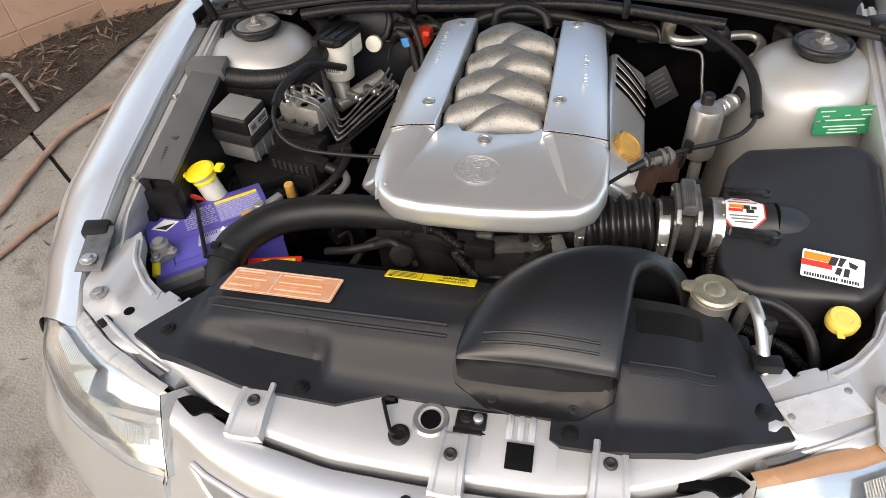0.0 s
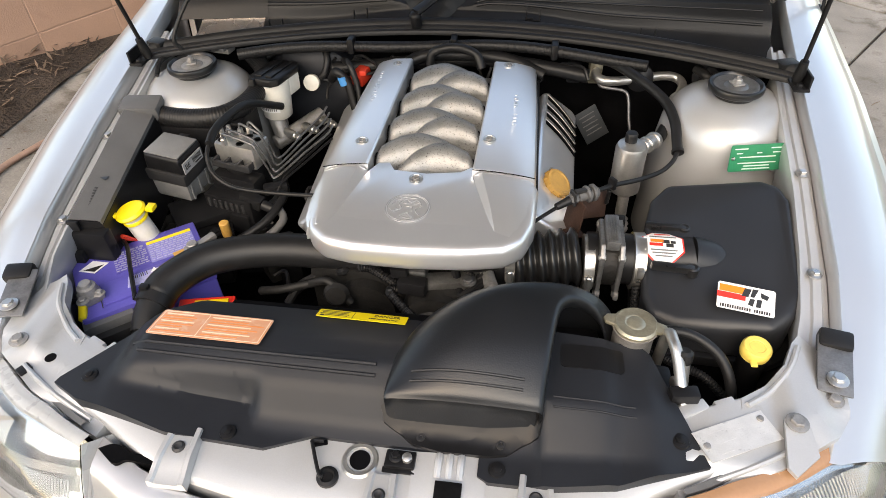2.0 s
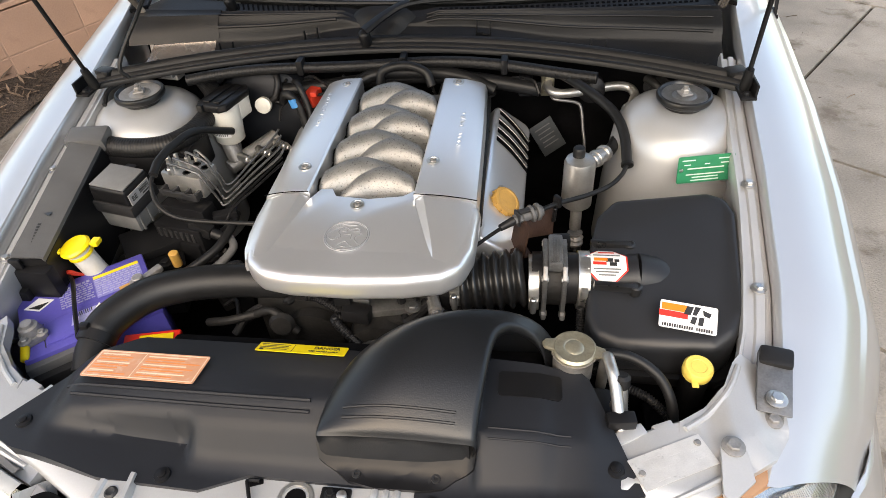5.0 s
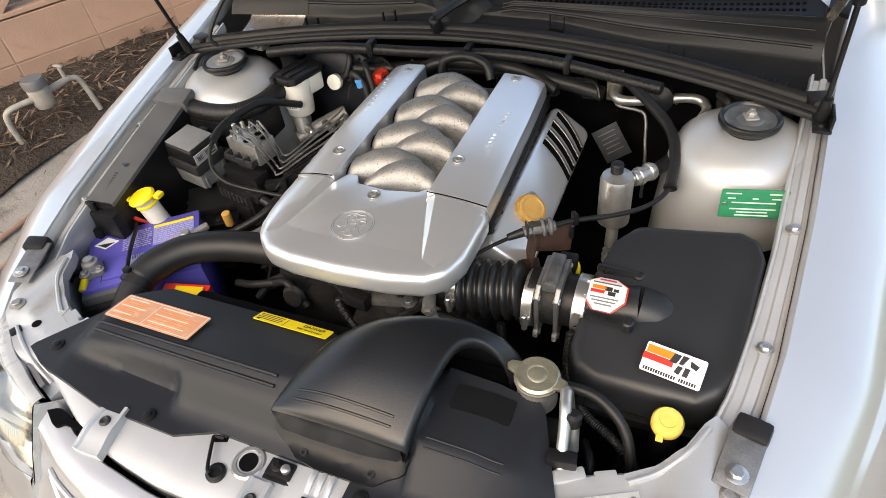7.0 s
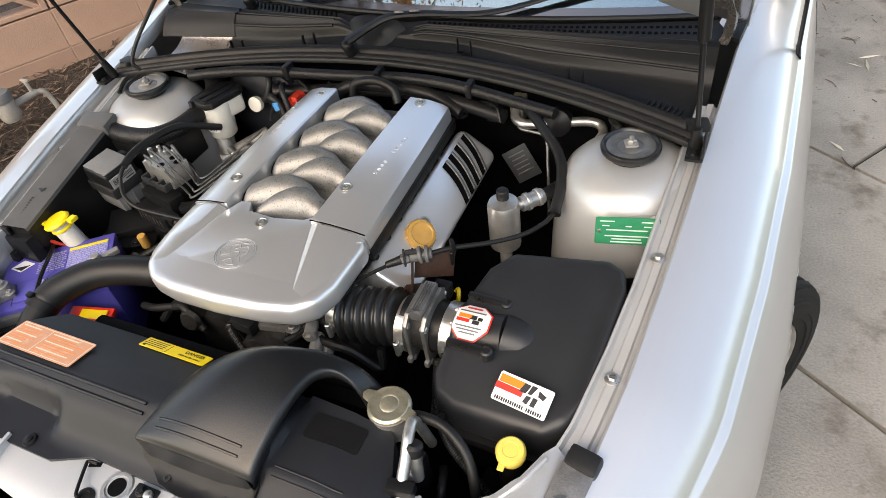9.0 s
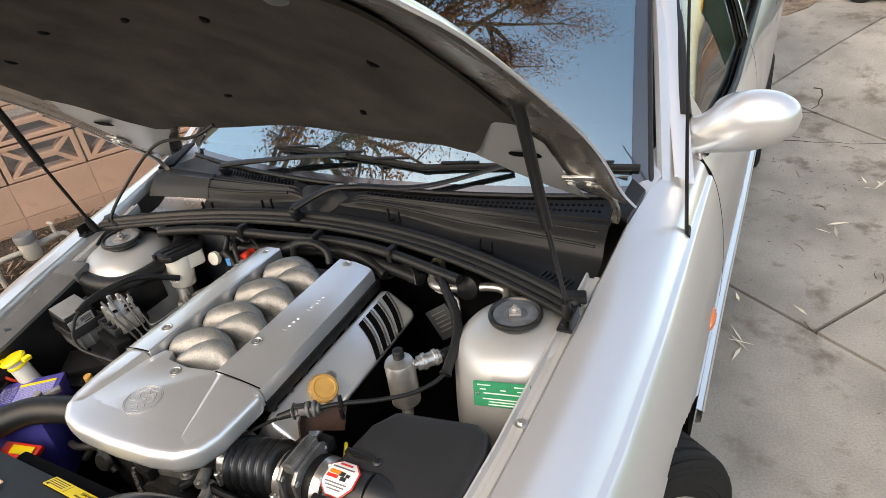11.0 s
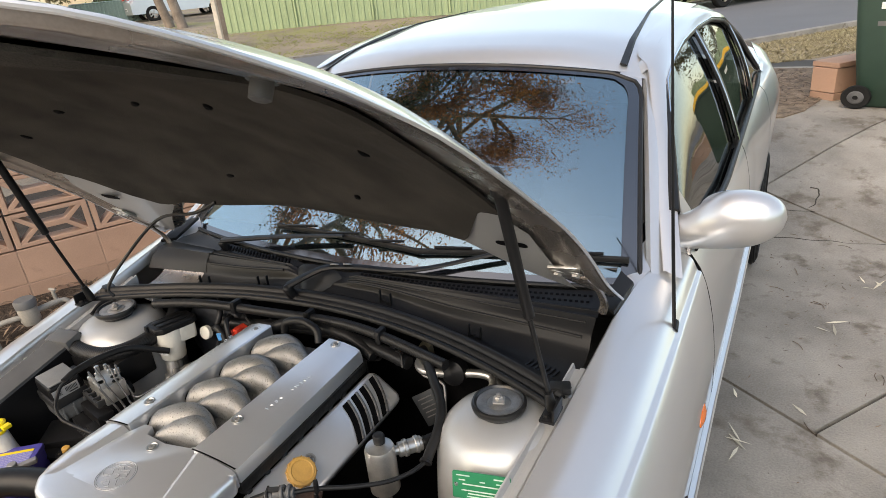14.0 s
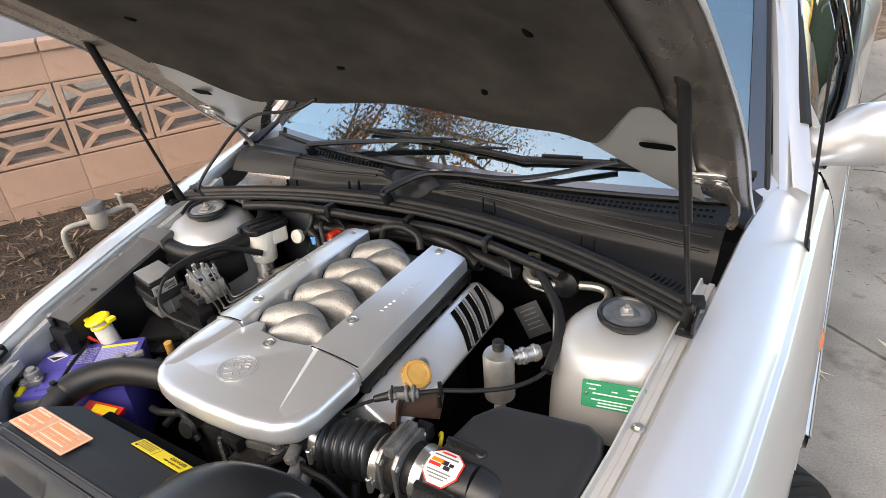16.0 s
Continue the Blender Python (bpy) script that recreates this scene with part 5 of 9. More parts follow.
for x in xsq:
    a, b = panel_in(x), panel_out(x)
    z = nose_z(x)
    secs.append([(x, a, z - 0.10), (x, a, z - 0.004), (x, a - 0.004, z), (x, mix(a, b, 0.35), z + 0.001), (x, mix(a, b, 0.7), z - 0.003), (x, mix(a, b, 0.93), z - 0.008), (x, b + 0.003, z - 0.011), (x, b, z - 0.016), (x, b + 0.001, z - 0.06)])
cross = part("front_panel", loft(secs), "inner", car, "silver painted front cross panel", angle=32)
# Black sheet added under the panel gap in place of its shade.
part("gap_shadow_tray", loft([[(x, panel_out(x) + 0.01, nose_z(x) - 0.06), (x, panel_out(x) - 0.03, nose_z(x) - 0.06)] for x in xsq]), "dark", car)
for x, w, yy in ((-0.270, 0.050, -0.835), (0.015, 0.042, -0.861), (0.218, 0.048, -0.846)):
    zb = nose_z(x) + 0.001
    rows = []
    for k in np.linspace(0, 1, 9):
        ww = w * mix(0.44, 0.52, k)
        yk, zk = mix(yy + 0.030, yy - 0.050, k), zb + 0.004 - 0.010 * smooth((k - 0.5) / 0.5)
        rows.append([(x - ww - 0.002, yk, zk - 0.012), (x - ww, yk, zk + 0.004), (x - ww + 0.006, yk, zk + 0.004), (x - ww + 0.009, yk, zk), (x + ww - 0.009, yk, zk), (x + ww - 0.006, yk, zk + 0.004), (x + ww, yk, zk + 0.004), (x + ww + 0.002, yk, zk - 0.012)])
    part("support_bracket", loft(rows, cap=True), "inner", cross, "pressed steel bracket", angle=25)
    part("bracket_stud", rev([(0.009, -0.002), (0.009, 0.002), (0.006, 0.004), (0.002, 0.002)], (x, yy, zb + 0.004), (x, yy, 2), 18), "fusep", cross, "dark push stud")
part("panel_hole", rev([(0.0085, 0), (0.0085, 0.0008)], (-0.523, -0.726, 0.7497), (-0.523, -0.723, 1), 20), "dark", cross)

part("guide_ring", rev([(0.026, 0), (0.027, 0.003), (0.024, 0.006), (0.019, 0.006), (0.017, 0.003), (0.017, -0.01)], (-0.022, -0.812, 0.704), (-0.022, -0.812, 1), 36), "alloy", cross, "round steel latch guide ring")
part("guide_bore", rev([(0.0145, 0), (0.0145, 0.0045)], (-0.022, -0.812, 0.7045), (-0.022, -0.812, 1), 28), "dark", cross)
part("release_rod", tube([(-0.078, -0.793, 0.714), (-0.092, -0.796, 0.717), (-0.090, -0.804, 0.718), (-0.071, -0.842, 0.718), (-0.064, -0.847, 0.716)], 0.0028, 8, 6), "blackp", cross, "bent black bonnet stay rod")
part("rod_grommet", rev([(0.015, 0), (0.015, 0.005), (0.010, 0.007), (0.008, 0.002)], (-0.060, -0.842, 0.705), (-0.060, -0.842, 1), 22), "rubber", cross)
part("rod_slot", box((-0.084, -0.795, 0.7085), (0.022, 0.008, 0.003), 0.003, rot=(0, 0, 20)), "dark", cross)
part("latch", join(box((0.034, -0.808, 0.713), (0.042, 0.026, 0.008), 0.003), box((0.034, -0.822, 0.709), (0.046, 0.008, 0.004), 0.001), bolt((0.028, -0.806, 0.717), 0.006)), "blackp", cross, "black bonnet switch plate")
part("switch_knob", rev([(0.007, 0), (0.007, 0.008), (0.004, 0.010)], (0.044, -0.808, 0.715), (0.044, -0.808, 1), 14), "alloy", cross)
part("catch_housing", loft([[(0.102 + s * (0.052 - 0.004 * k), -0.793 - 0.088 * k, 0.7125 - 0.014 * k * k + 0.006 * (1 - abs(s)) * (1 - k)) for s in np.linspace(-1, 1, 11)] for k in np.linspace(0, 1, 7)], thick=0.006), "inner", cross, "formed catch housing")
part("catch_opening", box((0.104, -0.850, 0.7125), (0.036, 0.034, 0.004), 0.001, rot=(15, 0, 0)), "dark", cross, "dark square catch opening")
for sx in (-0.015, 0.0, 0.015):
    part("catch_rib", tube([(0.102 + sx, -0.792, 0.715), (0.102 + sx, -0.806, 0.717), (0.102 + sx, -0.826, 0.710)], 0.0055, 8, 5), "inner", cross)
idp = pose(0.476, -0.741, 0.7510, 0, 0, 26)
plate = part("identity_plate", flat_box(idp, 0, 0, 0.108, 0.046, 0.001), "foil", cross, "scratched bare metal identity plate")
for i, (xx, yy, w) in enumerate(((-0.02, 0.015, 0.03), (0.008, 0.009, 0.014), (0.034, 0.004, 0.006), (-0.012, -0.002, 0.02), (0.036, -0.008, 0.008), (-0.025, -0.016, 0.02))):
    part("print_bar", flat_box(idp, xx, yy, w, 0.0013, 0.0003, 0.001), "foil", plate)
for sx, sy in ((0.045, 0.012), (-0.046, 0.0)):
    part("rivet", rev([(0.005, 0), (0.004, 0.0025), (0.001, 0.003)], idp @ Vector((sx, sy, 0.001)), idp @ Vector((sx, sy, 1)), 14), "dirtyalloy", plate)
CORNER = [(0.385, -0.735), (0.440, -0.697), (0.456, -0.700), (0.462, -0.709), (0.492, -0.696), (0.494, -0.678), (0.530, -0.654), (0.562, -0.620), (0.582, -0.578), (0.596, -0.560), (0.628, -0.580), (0.640, -0.640), (0.634, -0.690), (0.612, -0.722), (0.566, -0.752), (0.527, -0.778), (0.470, -0.803), (0.40, -0.83)]


def corner_z(x, y):
    a = abs(x)
    up = 0.010 * smooth((a - 0.535) / 0.02) * smooth((y + 0.745) / 0.03)
    rim = 0.006 * smooth((a * 0.45 - y - 0.985 + 0.02) / 0.01)
    return 0.7495 - 0.004 * smooth((0.45 - a) / 0.03) + up - rim - 0.018 * smooth((-0.775 - y) / 0.03) - 0.010 * smooth((a - 0.59) / 0.03)


for side in (1, -1):
    part("corner_panel", plate_mesh([(side * x, y) for x, y in CORNER], corner_z, 0.022, 0.010), "inner", cross, "pressed corner panel joining wing and nose", angle=35)
    part("corner_bead", tube([(side * x, y, corner_z(x, y) + 0.001) for x, y in ((0.500, -0.690), (0.534, -0.664), (0.566, -0.628), (0.588, -0.585))], 0.0045, 8, 6), "inner", cross, "rolled inner edge")
    part("front_bead", tube([(side * x, y, corner_z(x, y) + 0.001) for x, y in ((0.42, -0.806), (0.47, -0.788), (0.52, -0.764), (0.56, -0.740))], 0.004, 8, 6), "inner", cross, "rolled front edge")
    part("corner_step", join(box((side * 0.424, -0.703, 0.744), (0.050, 0.018, 0.012), 0.003, rot=(0, 0, side * 28)), box((side * 0.473, -0.688, 0.742), (0.030, 0.018, 0.012), 0.003, rot=(0, 0, side * 24))), "inner", cross)
    if side < 0:
        part("wing_bolt", bolt((-0.585, -0.706, 0.760), 0.009), "dirtyalloy", cross)
        continue
    br = part("lamp_bracket", plate_mesh([(side * x, y) for x, y in ((0.536, -0.722), (0.541, -0.710), (0.552, -0.706), (0.562, -0.711), (0.568, -0.726), (0.572, -0.762), (0.540, -0.790), (0.531, -0.780))], lambda x, y: 0.7635 - 0.24 * max(0, -0.728 - y), 0.006, 0.012), "inner", cross, "grey lamp bracket")
    part("bracket_bolt", bolt((side * 0.552, -0.720, 0.764), 0.0095), "dirtyalloy", br)
    part("corner_bolt", bolt((side * 0.618, -0.668, 0.751), 0.008), "dirtyalloy", cross)

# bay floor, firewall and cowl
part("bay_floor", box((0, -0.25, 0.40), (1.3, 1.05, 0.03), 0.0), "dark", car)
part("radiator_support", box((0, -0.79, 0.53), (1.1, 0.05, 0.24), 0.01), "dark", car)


def seal_y(x):
    return 0.212 - 0.36 * x * x


secs = []
for x in np.linspace(-0.68, 0.68, 41):
    y = seal_y(x)
    secs.append([(x, y + 0.02, 0.885), (x, y + 0.045, 0.865), (x, y + 0.065, 0.80), (x, y + 0.075, 0.42)])
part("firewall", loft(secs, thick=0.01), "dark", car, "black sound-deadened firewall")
secs = []
for x in np.linspace(-0.70, 0.70, 61):
    y = seal_y(x)
    z = 0.892 + 0.006 * math.cos(x * 2)
    secs.append([(x, y + o, z + h) for o, h in ((-0.036, -0.014), (-0.036, -0.006), (-0.032, -0.002), (-0.027, -0.002), (-0.024, -0.006), (-0.019, -0.007), (-0.016, -0.002), (-0.010, 0.001), (-0.007, -0.004), (-0.003, -0.004), (0.001, 0.004), (0.008, 0.009), (0.016, 0.007), (0.022, 0.0), (0.022, -0.02))])
part("cowl_seal", loft(secs), "rubber", car, "long black rubber bonnet seal", angle=60)
for side in (1, -1):
    part("seal_end", box((side * 0.690, 0.060, 0.895), (0.042, 0.030, 0.016), 0.005, rot=(0, 0, side * 18)), "rubber", car)


def cowl(x, k):
    """k from the seal 0 to the glass 1."""
    y0, z0 = seal_y(x) + 0.022, 0.885
    g = screen_pt(max(-1, min(1, x / 0.752)), 0.0)
    y1, z1 = g.y - 0.012, g.z - 0.014
    y = mix(y0, y1, k)
    z = mix(z0, z1, k ** 0.85)
    dip = 0.035 * math.sin(math.pi * min(1, k / 0.6)) * smooth((abs(x) - 0.1) / 0.3)
    step = 0.020 * smooth((k - 0.46) / 0.06) - 0.010 * smooth((k - 0.72) / 0.05)
    step *= 0.25 + 0.75 * smooth((abs(x + 0.06) - 0.06) / 0.06)
    ridge = sum(0.005 * math.exp(-((k - k0) / 0.014) ** 2) for k0 in (0.62, 0.68)) * smooth((x - 0.02) / 0.06)
    ridge += sum(0.004 * math.exp(-((k - k0) / 0.018) ** 2) for k0 in (0.60, 0.72)) * smooth((-0.14 - x) / 0.04)
    return (x, y, z - dip + step + ridge)


part("cowl_panel", loft([[cowl(x, k) for k in np.linspace(0, 1, 64)] for x in np.linspace(-0.50, 0.70, 64)]), "cowlp", car, "weathered black plastic cowl panel", angle=50)
# Takes the bonnet's shaded silver to read darker than the bay.
part("scuttle_panel", loft([[cowl(x, k) for k in np.linspace(0, 0.50, 16)] for x in np.linspace(-0.66, -0.50, 12)]), "hoodin", car, "silver scuttle metal beside the cowl, in darkened paint", angle=50)
part("scuttle_cover", loft([[Vector(cowl(x, k)) + Vector((0, 0, 0.004)) for k in np.linspace(0.46, 1, 16)] for x in np.linspace(-0.72, -0.49, 12)]), "cowlp", car, "black plastic corner of the cowl", angle=50)
for k, x0, x1, r in ((0.50, 0.03, 0.68, 0.0035), (0.58, 0.03, 0.68, 0.0025), (0.70, 0.03, 0.68, 0.003), (0.52, -0.49, -0.19, 0.004), (0.66, -0.49, -0.19, 0.003), (0.80, -0.49, -0.16, 0.0025)):
    part("cowl_ridge", tube([Vector(cowl(x, k)) + Vector((0, 0, 0.001)) for x in np.linspace(x0, x1, 24)], r, 8, 1), "cowlp", car)
rng = random.Random(11)
for x in np.linspace(-0.46, -0.20, 20):
    c = Vector(cowl(x, 0.90))
    part("vent_slot", box((c.x, c.y, c.z + 0.0015), (0.0045, 0.022, 0.004), 0.001, rot=(28, 0, 20)), "dark", car)
for x in np.linspace(0.06, 0.66, 48):
    for k in (0.84, 0.92):
        c = Vector(cowl(x, k))
        part("vent_slot", box((c.x, c.y, c.z + 0.001), (0.0075, 0.0050, 0.003), 0.001, rot=(28, 0, 12)), "dark", car)
for x in (-0.46, -0.25, 0.166, 0.43):
    for dx in (-0.016, 0.016):
        c = Vector(cowl(x + dx, 0.30))
        part("cowl_clip", join(box((c.x, c.y - 0.004, c.z + 0.014), (0.003, 0.008, 0.034), 0.0006), box((c.x - dx * 0.5, c.y - 0.004, c.z + 0.002), (0.016, 0.005, 0.004), 0.0006)), "cowlp", car)
for i in range(7):
    c = Vector(cowl(0.585 + 0.011 * i, 0.14))
    part("drain_slat", box((c.x, c.y, c.z - 0.001), (0.005, 0.05, 0.006), 0.001, rot=(0, 0, -16)), "blackp", car)
part("cowl_hump", loft([[Vector(cowl(-0.075 + s * mix(0.022, 0.080, k), mix(0.04, 0.80, k))) + Vector((0, -0.006, mix(0.010, 0.030, k) * (1 - s ** 4) - 0.002)) for s in np.linspace(-1, 1, 15)] for k in np.linspace(0, 1, 12)]), "cowlp", car, "moulded wedge over the wiper motor", angle=40)
# wipers
for x0, xa, xb in ((0.02, -0.60, -0.02), (0.05, 0.16, 0.735)):
    wiper = thing("windscreen_wiper", (x0, 0.29, 0.95), "black windscreen wiper parked at the base of the screen", "wiper", "windscreen wipers")
    piv = Vector((x0 if xa < 0 else 0.0, 0.275, 0.965))
    if xa < 0:
        piv = Vector((-0.475, 0.325, 0.950))
        tip0, tip1 = screen_pt(-0.40, 0.10, 0.016), screen_pt(0.28, 0.075, 0.016)
        armend = screen_pt(-0.04, 0.09, 0.030)
    else:
        piv = Vector((-0.105, 0.190, 0.918))
        tip0, tip1 = screen_pt(0.26, 0.075, 0.016), screen_pt(0.97, 0.085, 0.016)
        armend = screen_pt(0.58, 0.085, 0.030)
    part("pivot", rev([(0.013, -0.04), (0.014, 0.008), (0.010, 0.014), (0.004, 0.016)], piv, piv + Vector((0, -0.4, 0.9)), 20), "blackp", wiper)
    if xa < 0:
        line = [piv + Vector((0, 0, 0.012)), piv.lerp(armend, 0.3) + Vector((0, -0.004, 0.014)), piv.lerp(armend, 0.7) + Vector((0, 0, 0.008)), armend]
    else:
        line = [piv + Vector((0, 0, 0.012)), Vector((-0.062, 0.232, 0.950)), Vector((-0.015, 0.258, 0.966)), Vector((0.06, 0.278, 0.968)), Vector((0.22, 0.318, 0.964)), armend]
        for q in (Vector((0.005, 0.262, 0.975)), Vector((0.040, 0.272, 0.976))):
            part("worn_patch", moved(rev([(0.010, -0.002), (0.010, 0.002), (0.006, 0.003)], (0, 0, 0), (0, 0, 1), 12), pose(*q, -28, 0, 15) @ Matrix.Diagonal((1.2, 0.8, 1, 1))), "lidgrey", wiper, "worn grey patch")
    part("arm", tube(line, lambda t: 0.015 - 0.008 * t, 8, 6, flat=0.6), "cowlp", wiper, "curved black wiper arm")
    part("blade", tube([tip0, tip0.lerp(tip1, 0.5) + Vector((0, -0.004, 0.006)), tip1], 0.006, 8, 8, flat=1.5), "rubber", wiper, "black rubber blade")
    for f in (0.2, 0.5, 0.8):
        c = tip0.lerp(tip1, f) + Vector((0, -0.004, 0.016))
        part("yoke", box(c, (0.10, 0.008, 0.006), 0.002, rot=(0, 0, 12)), "blackp", wiper)
part("bonnet_cable", tube([hood_pt(-0.30, 0.05, -0.05), hood_pt(-0.40, 0.04, -0.075), (-0.52, 0.16, 1.09), (-0.585, 0.07, 1.0), (-0.62, 0.02, 0.93), (-0.61, 0.02, 0.90)], 0.0045, 8, 8), "rubber", car, "black cable to the bonnet lamp")


# ---- things in the engine bay ----
# radiator cover
RC = [(-0.395, -0.640), (-0.345, -0.582), (-0.335, -0.578), (-0.12, -0.580), (0.02, -0.585), (0.20, -0.60), (0.36, -0.612), (0.375, -0.625), (0.437, -0.787), (0.32, -0.825), (0.245, -0.832), (0.225, -0.832), (0.155, -0.828), (0.14, -0.820), (0.14, -0.79), (0.07, -0.79), (-0.095, -0.788), (-0.16, -0.816), (-0.30, -0.818), (-0.44, -0.792), (-0.487, -0.770), (-0.484, -0.760)]


def rc_z(x, y):
    f = nose_z(x) + 0.007 + 0.007 * smooth((abs(x) - 0.28) / 0.10)
    z = table([(-0.84, 0.0), (-0.790, 0.0), (-0.770, 0.12), (-0.735, 0.72), (-0.70, 1.0)], y)[0]
    z = mix(f, 0.783, z) - table([(-0.84, 0.0), (-0.70, 0.0), (-0.66, 0.005), (-0.62, 0.021), (-0.575, 0.041)], y)[0]
    r = smooth((x - 0.214) / 0.009)
    zr = mix(f, 0.766, max(0.0, min(1.0, (y + 0.792) / 0.062))) - 0.004 * smooth((y + 0.72) / 0.1) + 0.006 * smooth((0.33 - x) / 0.03) - 0.016 * smooth((x - 0.36) / 0.06)
    z = mix(z, zr, r)
    z = mix(z, min(z, 0.754), smooth((-0.37 - x) / 0.05))
    # stepped pocket at the front edge
    p = smooth((-0.178 - x) / 0.020) * smooth((-0.728 - 0.10 * max(0.0, -0.28 - x) - y) / 0.026)
    return mix(z, min(z, f), p)


cover_rc = thing("radiator_cover", (0, -0.7, 0.74), "matt black moulded plastic radiator cover over the front panel", "radiator cover")
part("panel", plate_mesh(RC, rc_z, 0.035, 0.008), "satin", cover_rc, "matt black plastic panel", angle=40)
for yy, x0, x1 in ((-0.702, -0.39, -0.015), (-0.716, -0.375, -0.015)):
    part("rib", tube([(x, yy - 0.006 * (x + 0.39), rc_z(x, yy) + 0.0005) for x in np.linspace(x0, x1, 16)], 0.0028, 6, 1), "satin", cover_rc)
for yy in (-0.722, -0.736):
    part("rib", tube([(x, yy - 0.02 * (x - 0.25), rc_z(x, yy) + 0.0005) for x in np.linspace(0.235, 0.345, 8)], 0.0014, 6, 1), "satin", cover_rc)
part("recess_panel", plate_mesh(rounded(0.245, 0.335, -0.668, -0.625, 0.006), lambda x, y: rc_z(x, y) + 0.0012, 0.003, 0.02), "blackp", cover_rc)
for x, y in ((-0.440, -0.752), (-0.213, -0.802), (0.166, -0.810), (0.402, -0.757)):
    part("push_pin", rev([(0.012, 0), (0.011, 0.003), (0.006, 0.004), (0.006, 0.006), (0.002, 0.007)], (x, y, rc_z(x, y)), (x, y, 2), 18), "blackp", cover_rc, "black push pin")


def tilt_pose(x, y, fun, rz=0):
    e = 0.012
    nx, ny = -(fun(x + e, y) - fun(x - e, y)) / (2 * e), -(fun(x, y + e) - fun(x, y - e)) / (2 * e)
    up = Vector((nx, ny, 1)).normalized()
    xa = Vector((math.cos(radians(rz)), math.sin(radians(rz)), 0))
    xa = (xa - up * xa.dot(up)).normalized()
    ya = up.cross(xa)
    m = Matrix((xa, ya, up)).transposed().to_4x4()
    m.translation = (x, y, fun(x, y))
    return m


def label_plate(name, m, w, h, material, label, category, r=0.004, lift=0.0012):
    ob = thing(name, m.translation, label, category)
    pl = part("backing", moved(prism(rounded(-w / 2, w / 2, -h / 2, h / 2, r), lift, lift + 0.0009, 0), m), material, ob)
    return ob, pl


m = tilt_pose(-0.282, -0.664, rc_z, -1)
m.translation = Vector((-0.282, -0.664, rc_z(-0.282, -0.664) + 0.0025))
st, pl = label_plate("service_label", m, 0.180, 0.060, "orange_sticker", "faded orange printed service label on the black radiator cover", "label")
part("border", join(*[flat_box(m, x, y, w, h, 0.0003, 0.0021) for x, y, w, h in ((0, 0.027, 0.172, 0.0012), (0, -0.027, 0.172, 0.0012), (-0.0865, 0, 0.0012, 0.054), (0.0865, 0, 0.0012, 0.054), (-0.012, 0, 0.0012, 0.054))]), "pale_ink", st)
rng = random.Random(3)
for col, xx0, xx1 in ((0, -0.082, -0.018), (1, -0.006, 0.082)):
    for i in range(8):
        yy = 0.021 - 0.006 * i
        w = rng.uniform(0.6, 1.0) * (xx1 - xx0)
        part("print_bar", flat_box(m, xx0 + w / 2, yy, w, 0.0022, 0.0003, 0.0021), "orange_ink" if i % 3 else "pale_ink", st)
m = tilt_pose(-0.066, -0.592, rc_z, -2)
m.translation = Vector((-0.066, -0.593, rc_z(-0.066, -0.593) + 0.001))
st, pl = label_plate("danger_label", m, 0.146, 0.027, "sticker_yellow", "yellow warning label with black print on the radiator cover", "warning label", 0.002)
text("DANGER", m @ pose(0.040, 0.005, 0.0023), 0.0105, "ink", st)
text("KEEP HANDS AWAY", m @ pose(0.036, -0.0055, 0.0023), 0.0052, "ink", st)
part("divider", flat_box(m, -0.014, 0, 0.001, 0.023, 0.0003, 0.0021), "ink", st)
for i in range(4):
    part("print_bar", flat_box(m, -0.045, 0.0085 - 0.0048 * i, 0.048 - 0.004 * (i % 2), 0.0016, 0.0003, 0.0021), "ink", st)
part("symbol", flat_box(m, -0.064, -0.009, 0.006, 0.004, 0.0003, 0.0022), "ink", st)

# air intake duct: a broad snorkel that narrows and bends away behind the radiator cap
duct = thing("intake_duct", (0.11, -0.66, 0.75), "black grained plastic air intake duct humped over the radiator cover", "air duct")
FOOT = spline([(0.006, -0.757, 0.778), (0.005, -0.748, 0.781), (0.005, -0.718, 0.776), (0.011, -0.675, 0.772), (0.032, -0.628, 0.772), (0.072, -0.588, 0.771), (0.125, -0.563, 0.767), (0.185, -0.549, 0.759), (0.245, -0.540, 0.747), (0.298, -0.540, 0.729), (0.332, -0.552, 0.70), (0.345, -0.568, 0.65)], 5)
RIM = spline([(0.212, -0.757, 0.783), (0.213, -0.748, 0.794), (0.215, -0.720, 0.809), (0.219, -0.688, 0.822), (0.223, -0.655, 0.831), (0.228, -0.624, 0.835), (0.236, -0.599, 0.834), (0.252, -0.582, 0.829), (0.276, -0.575, 0.817), (0.300, -0.577, 0.796), (0.316, -0.583, 0.760), (0.322, -0.592, 0.70)], 5)


def duct_pt(i, t):
    """i along the duct, t from the outer foot 0 to the inner rim 1."""
    a, b = FOOT[i], RIM[i]
    rise = math.sqrt(max(0.0, 1 - (1 - min(1.0, t / 0.55)) ** 2))
    k = i / (len(FOOT) - 1)
    p = a.lerp(b, t)
    p.z = mix(a.z, b.z, rise) + (mix(0.004, 0.011, smooth(k / 0.3)) - 0.006 * smooth((k - 0.45) / 0.2)) * math.sin(math.pi * t)
    return p


rows = []
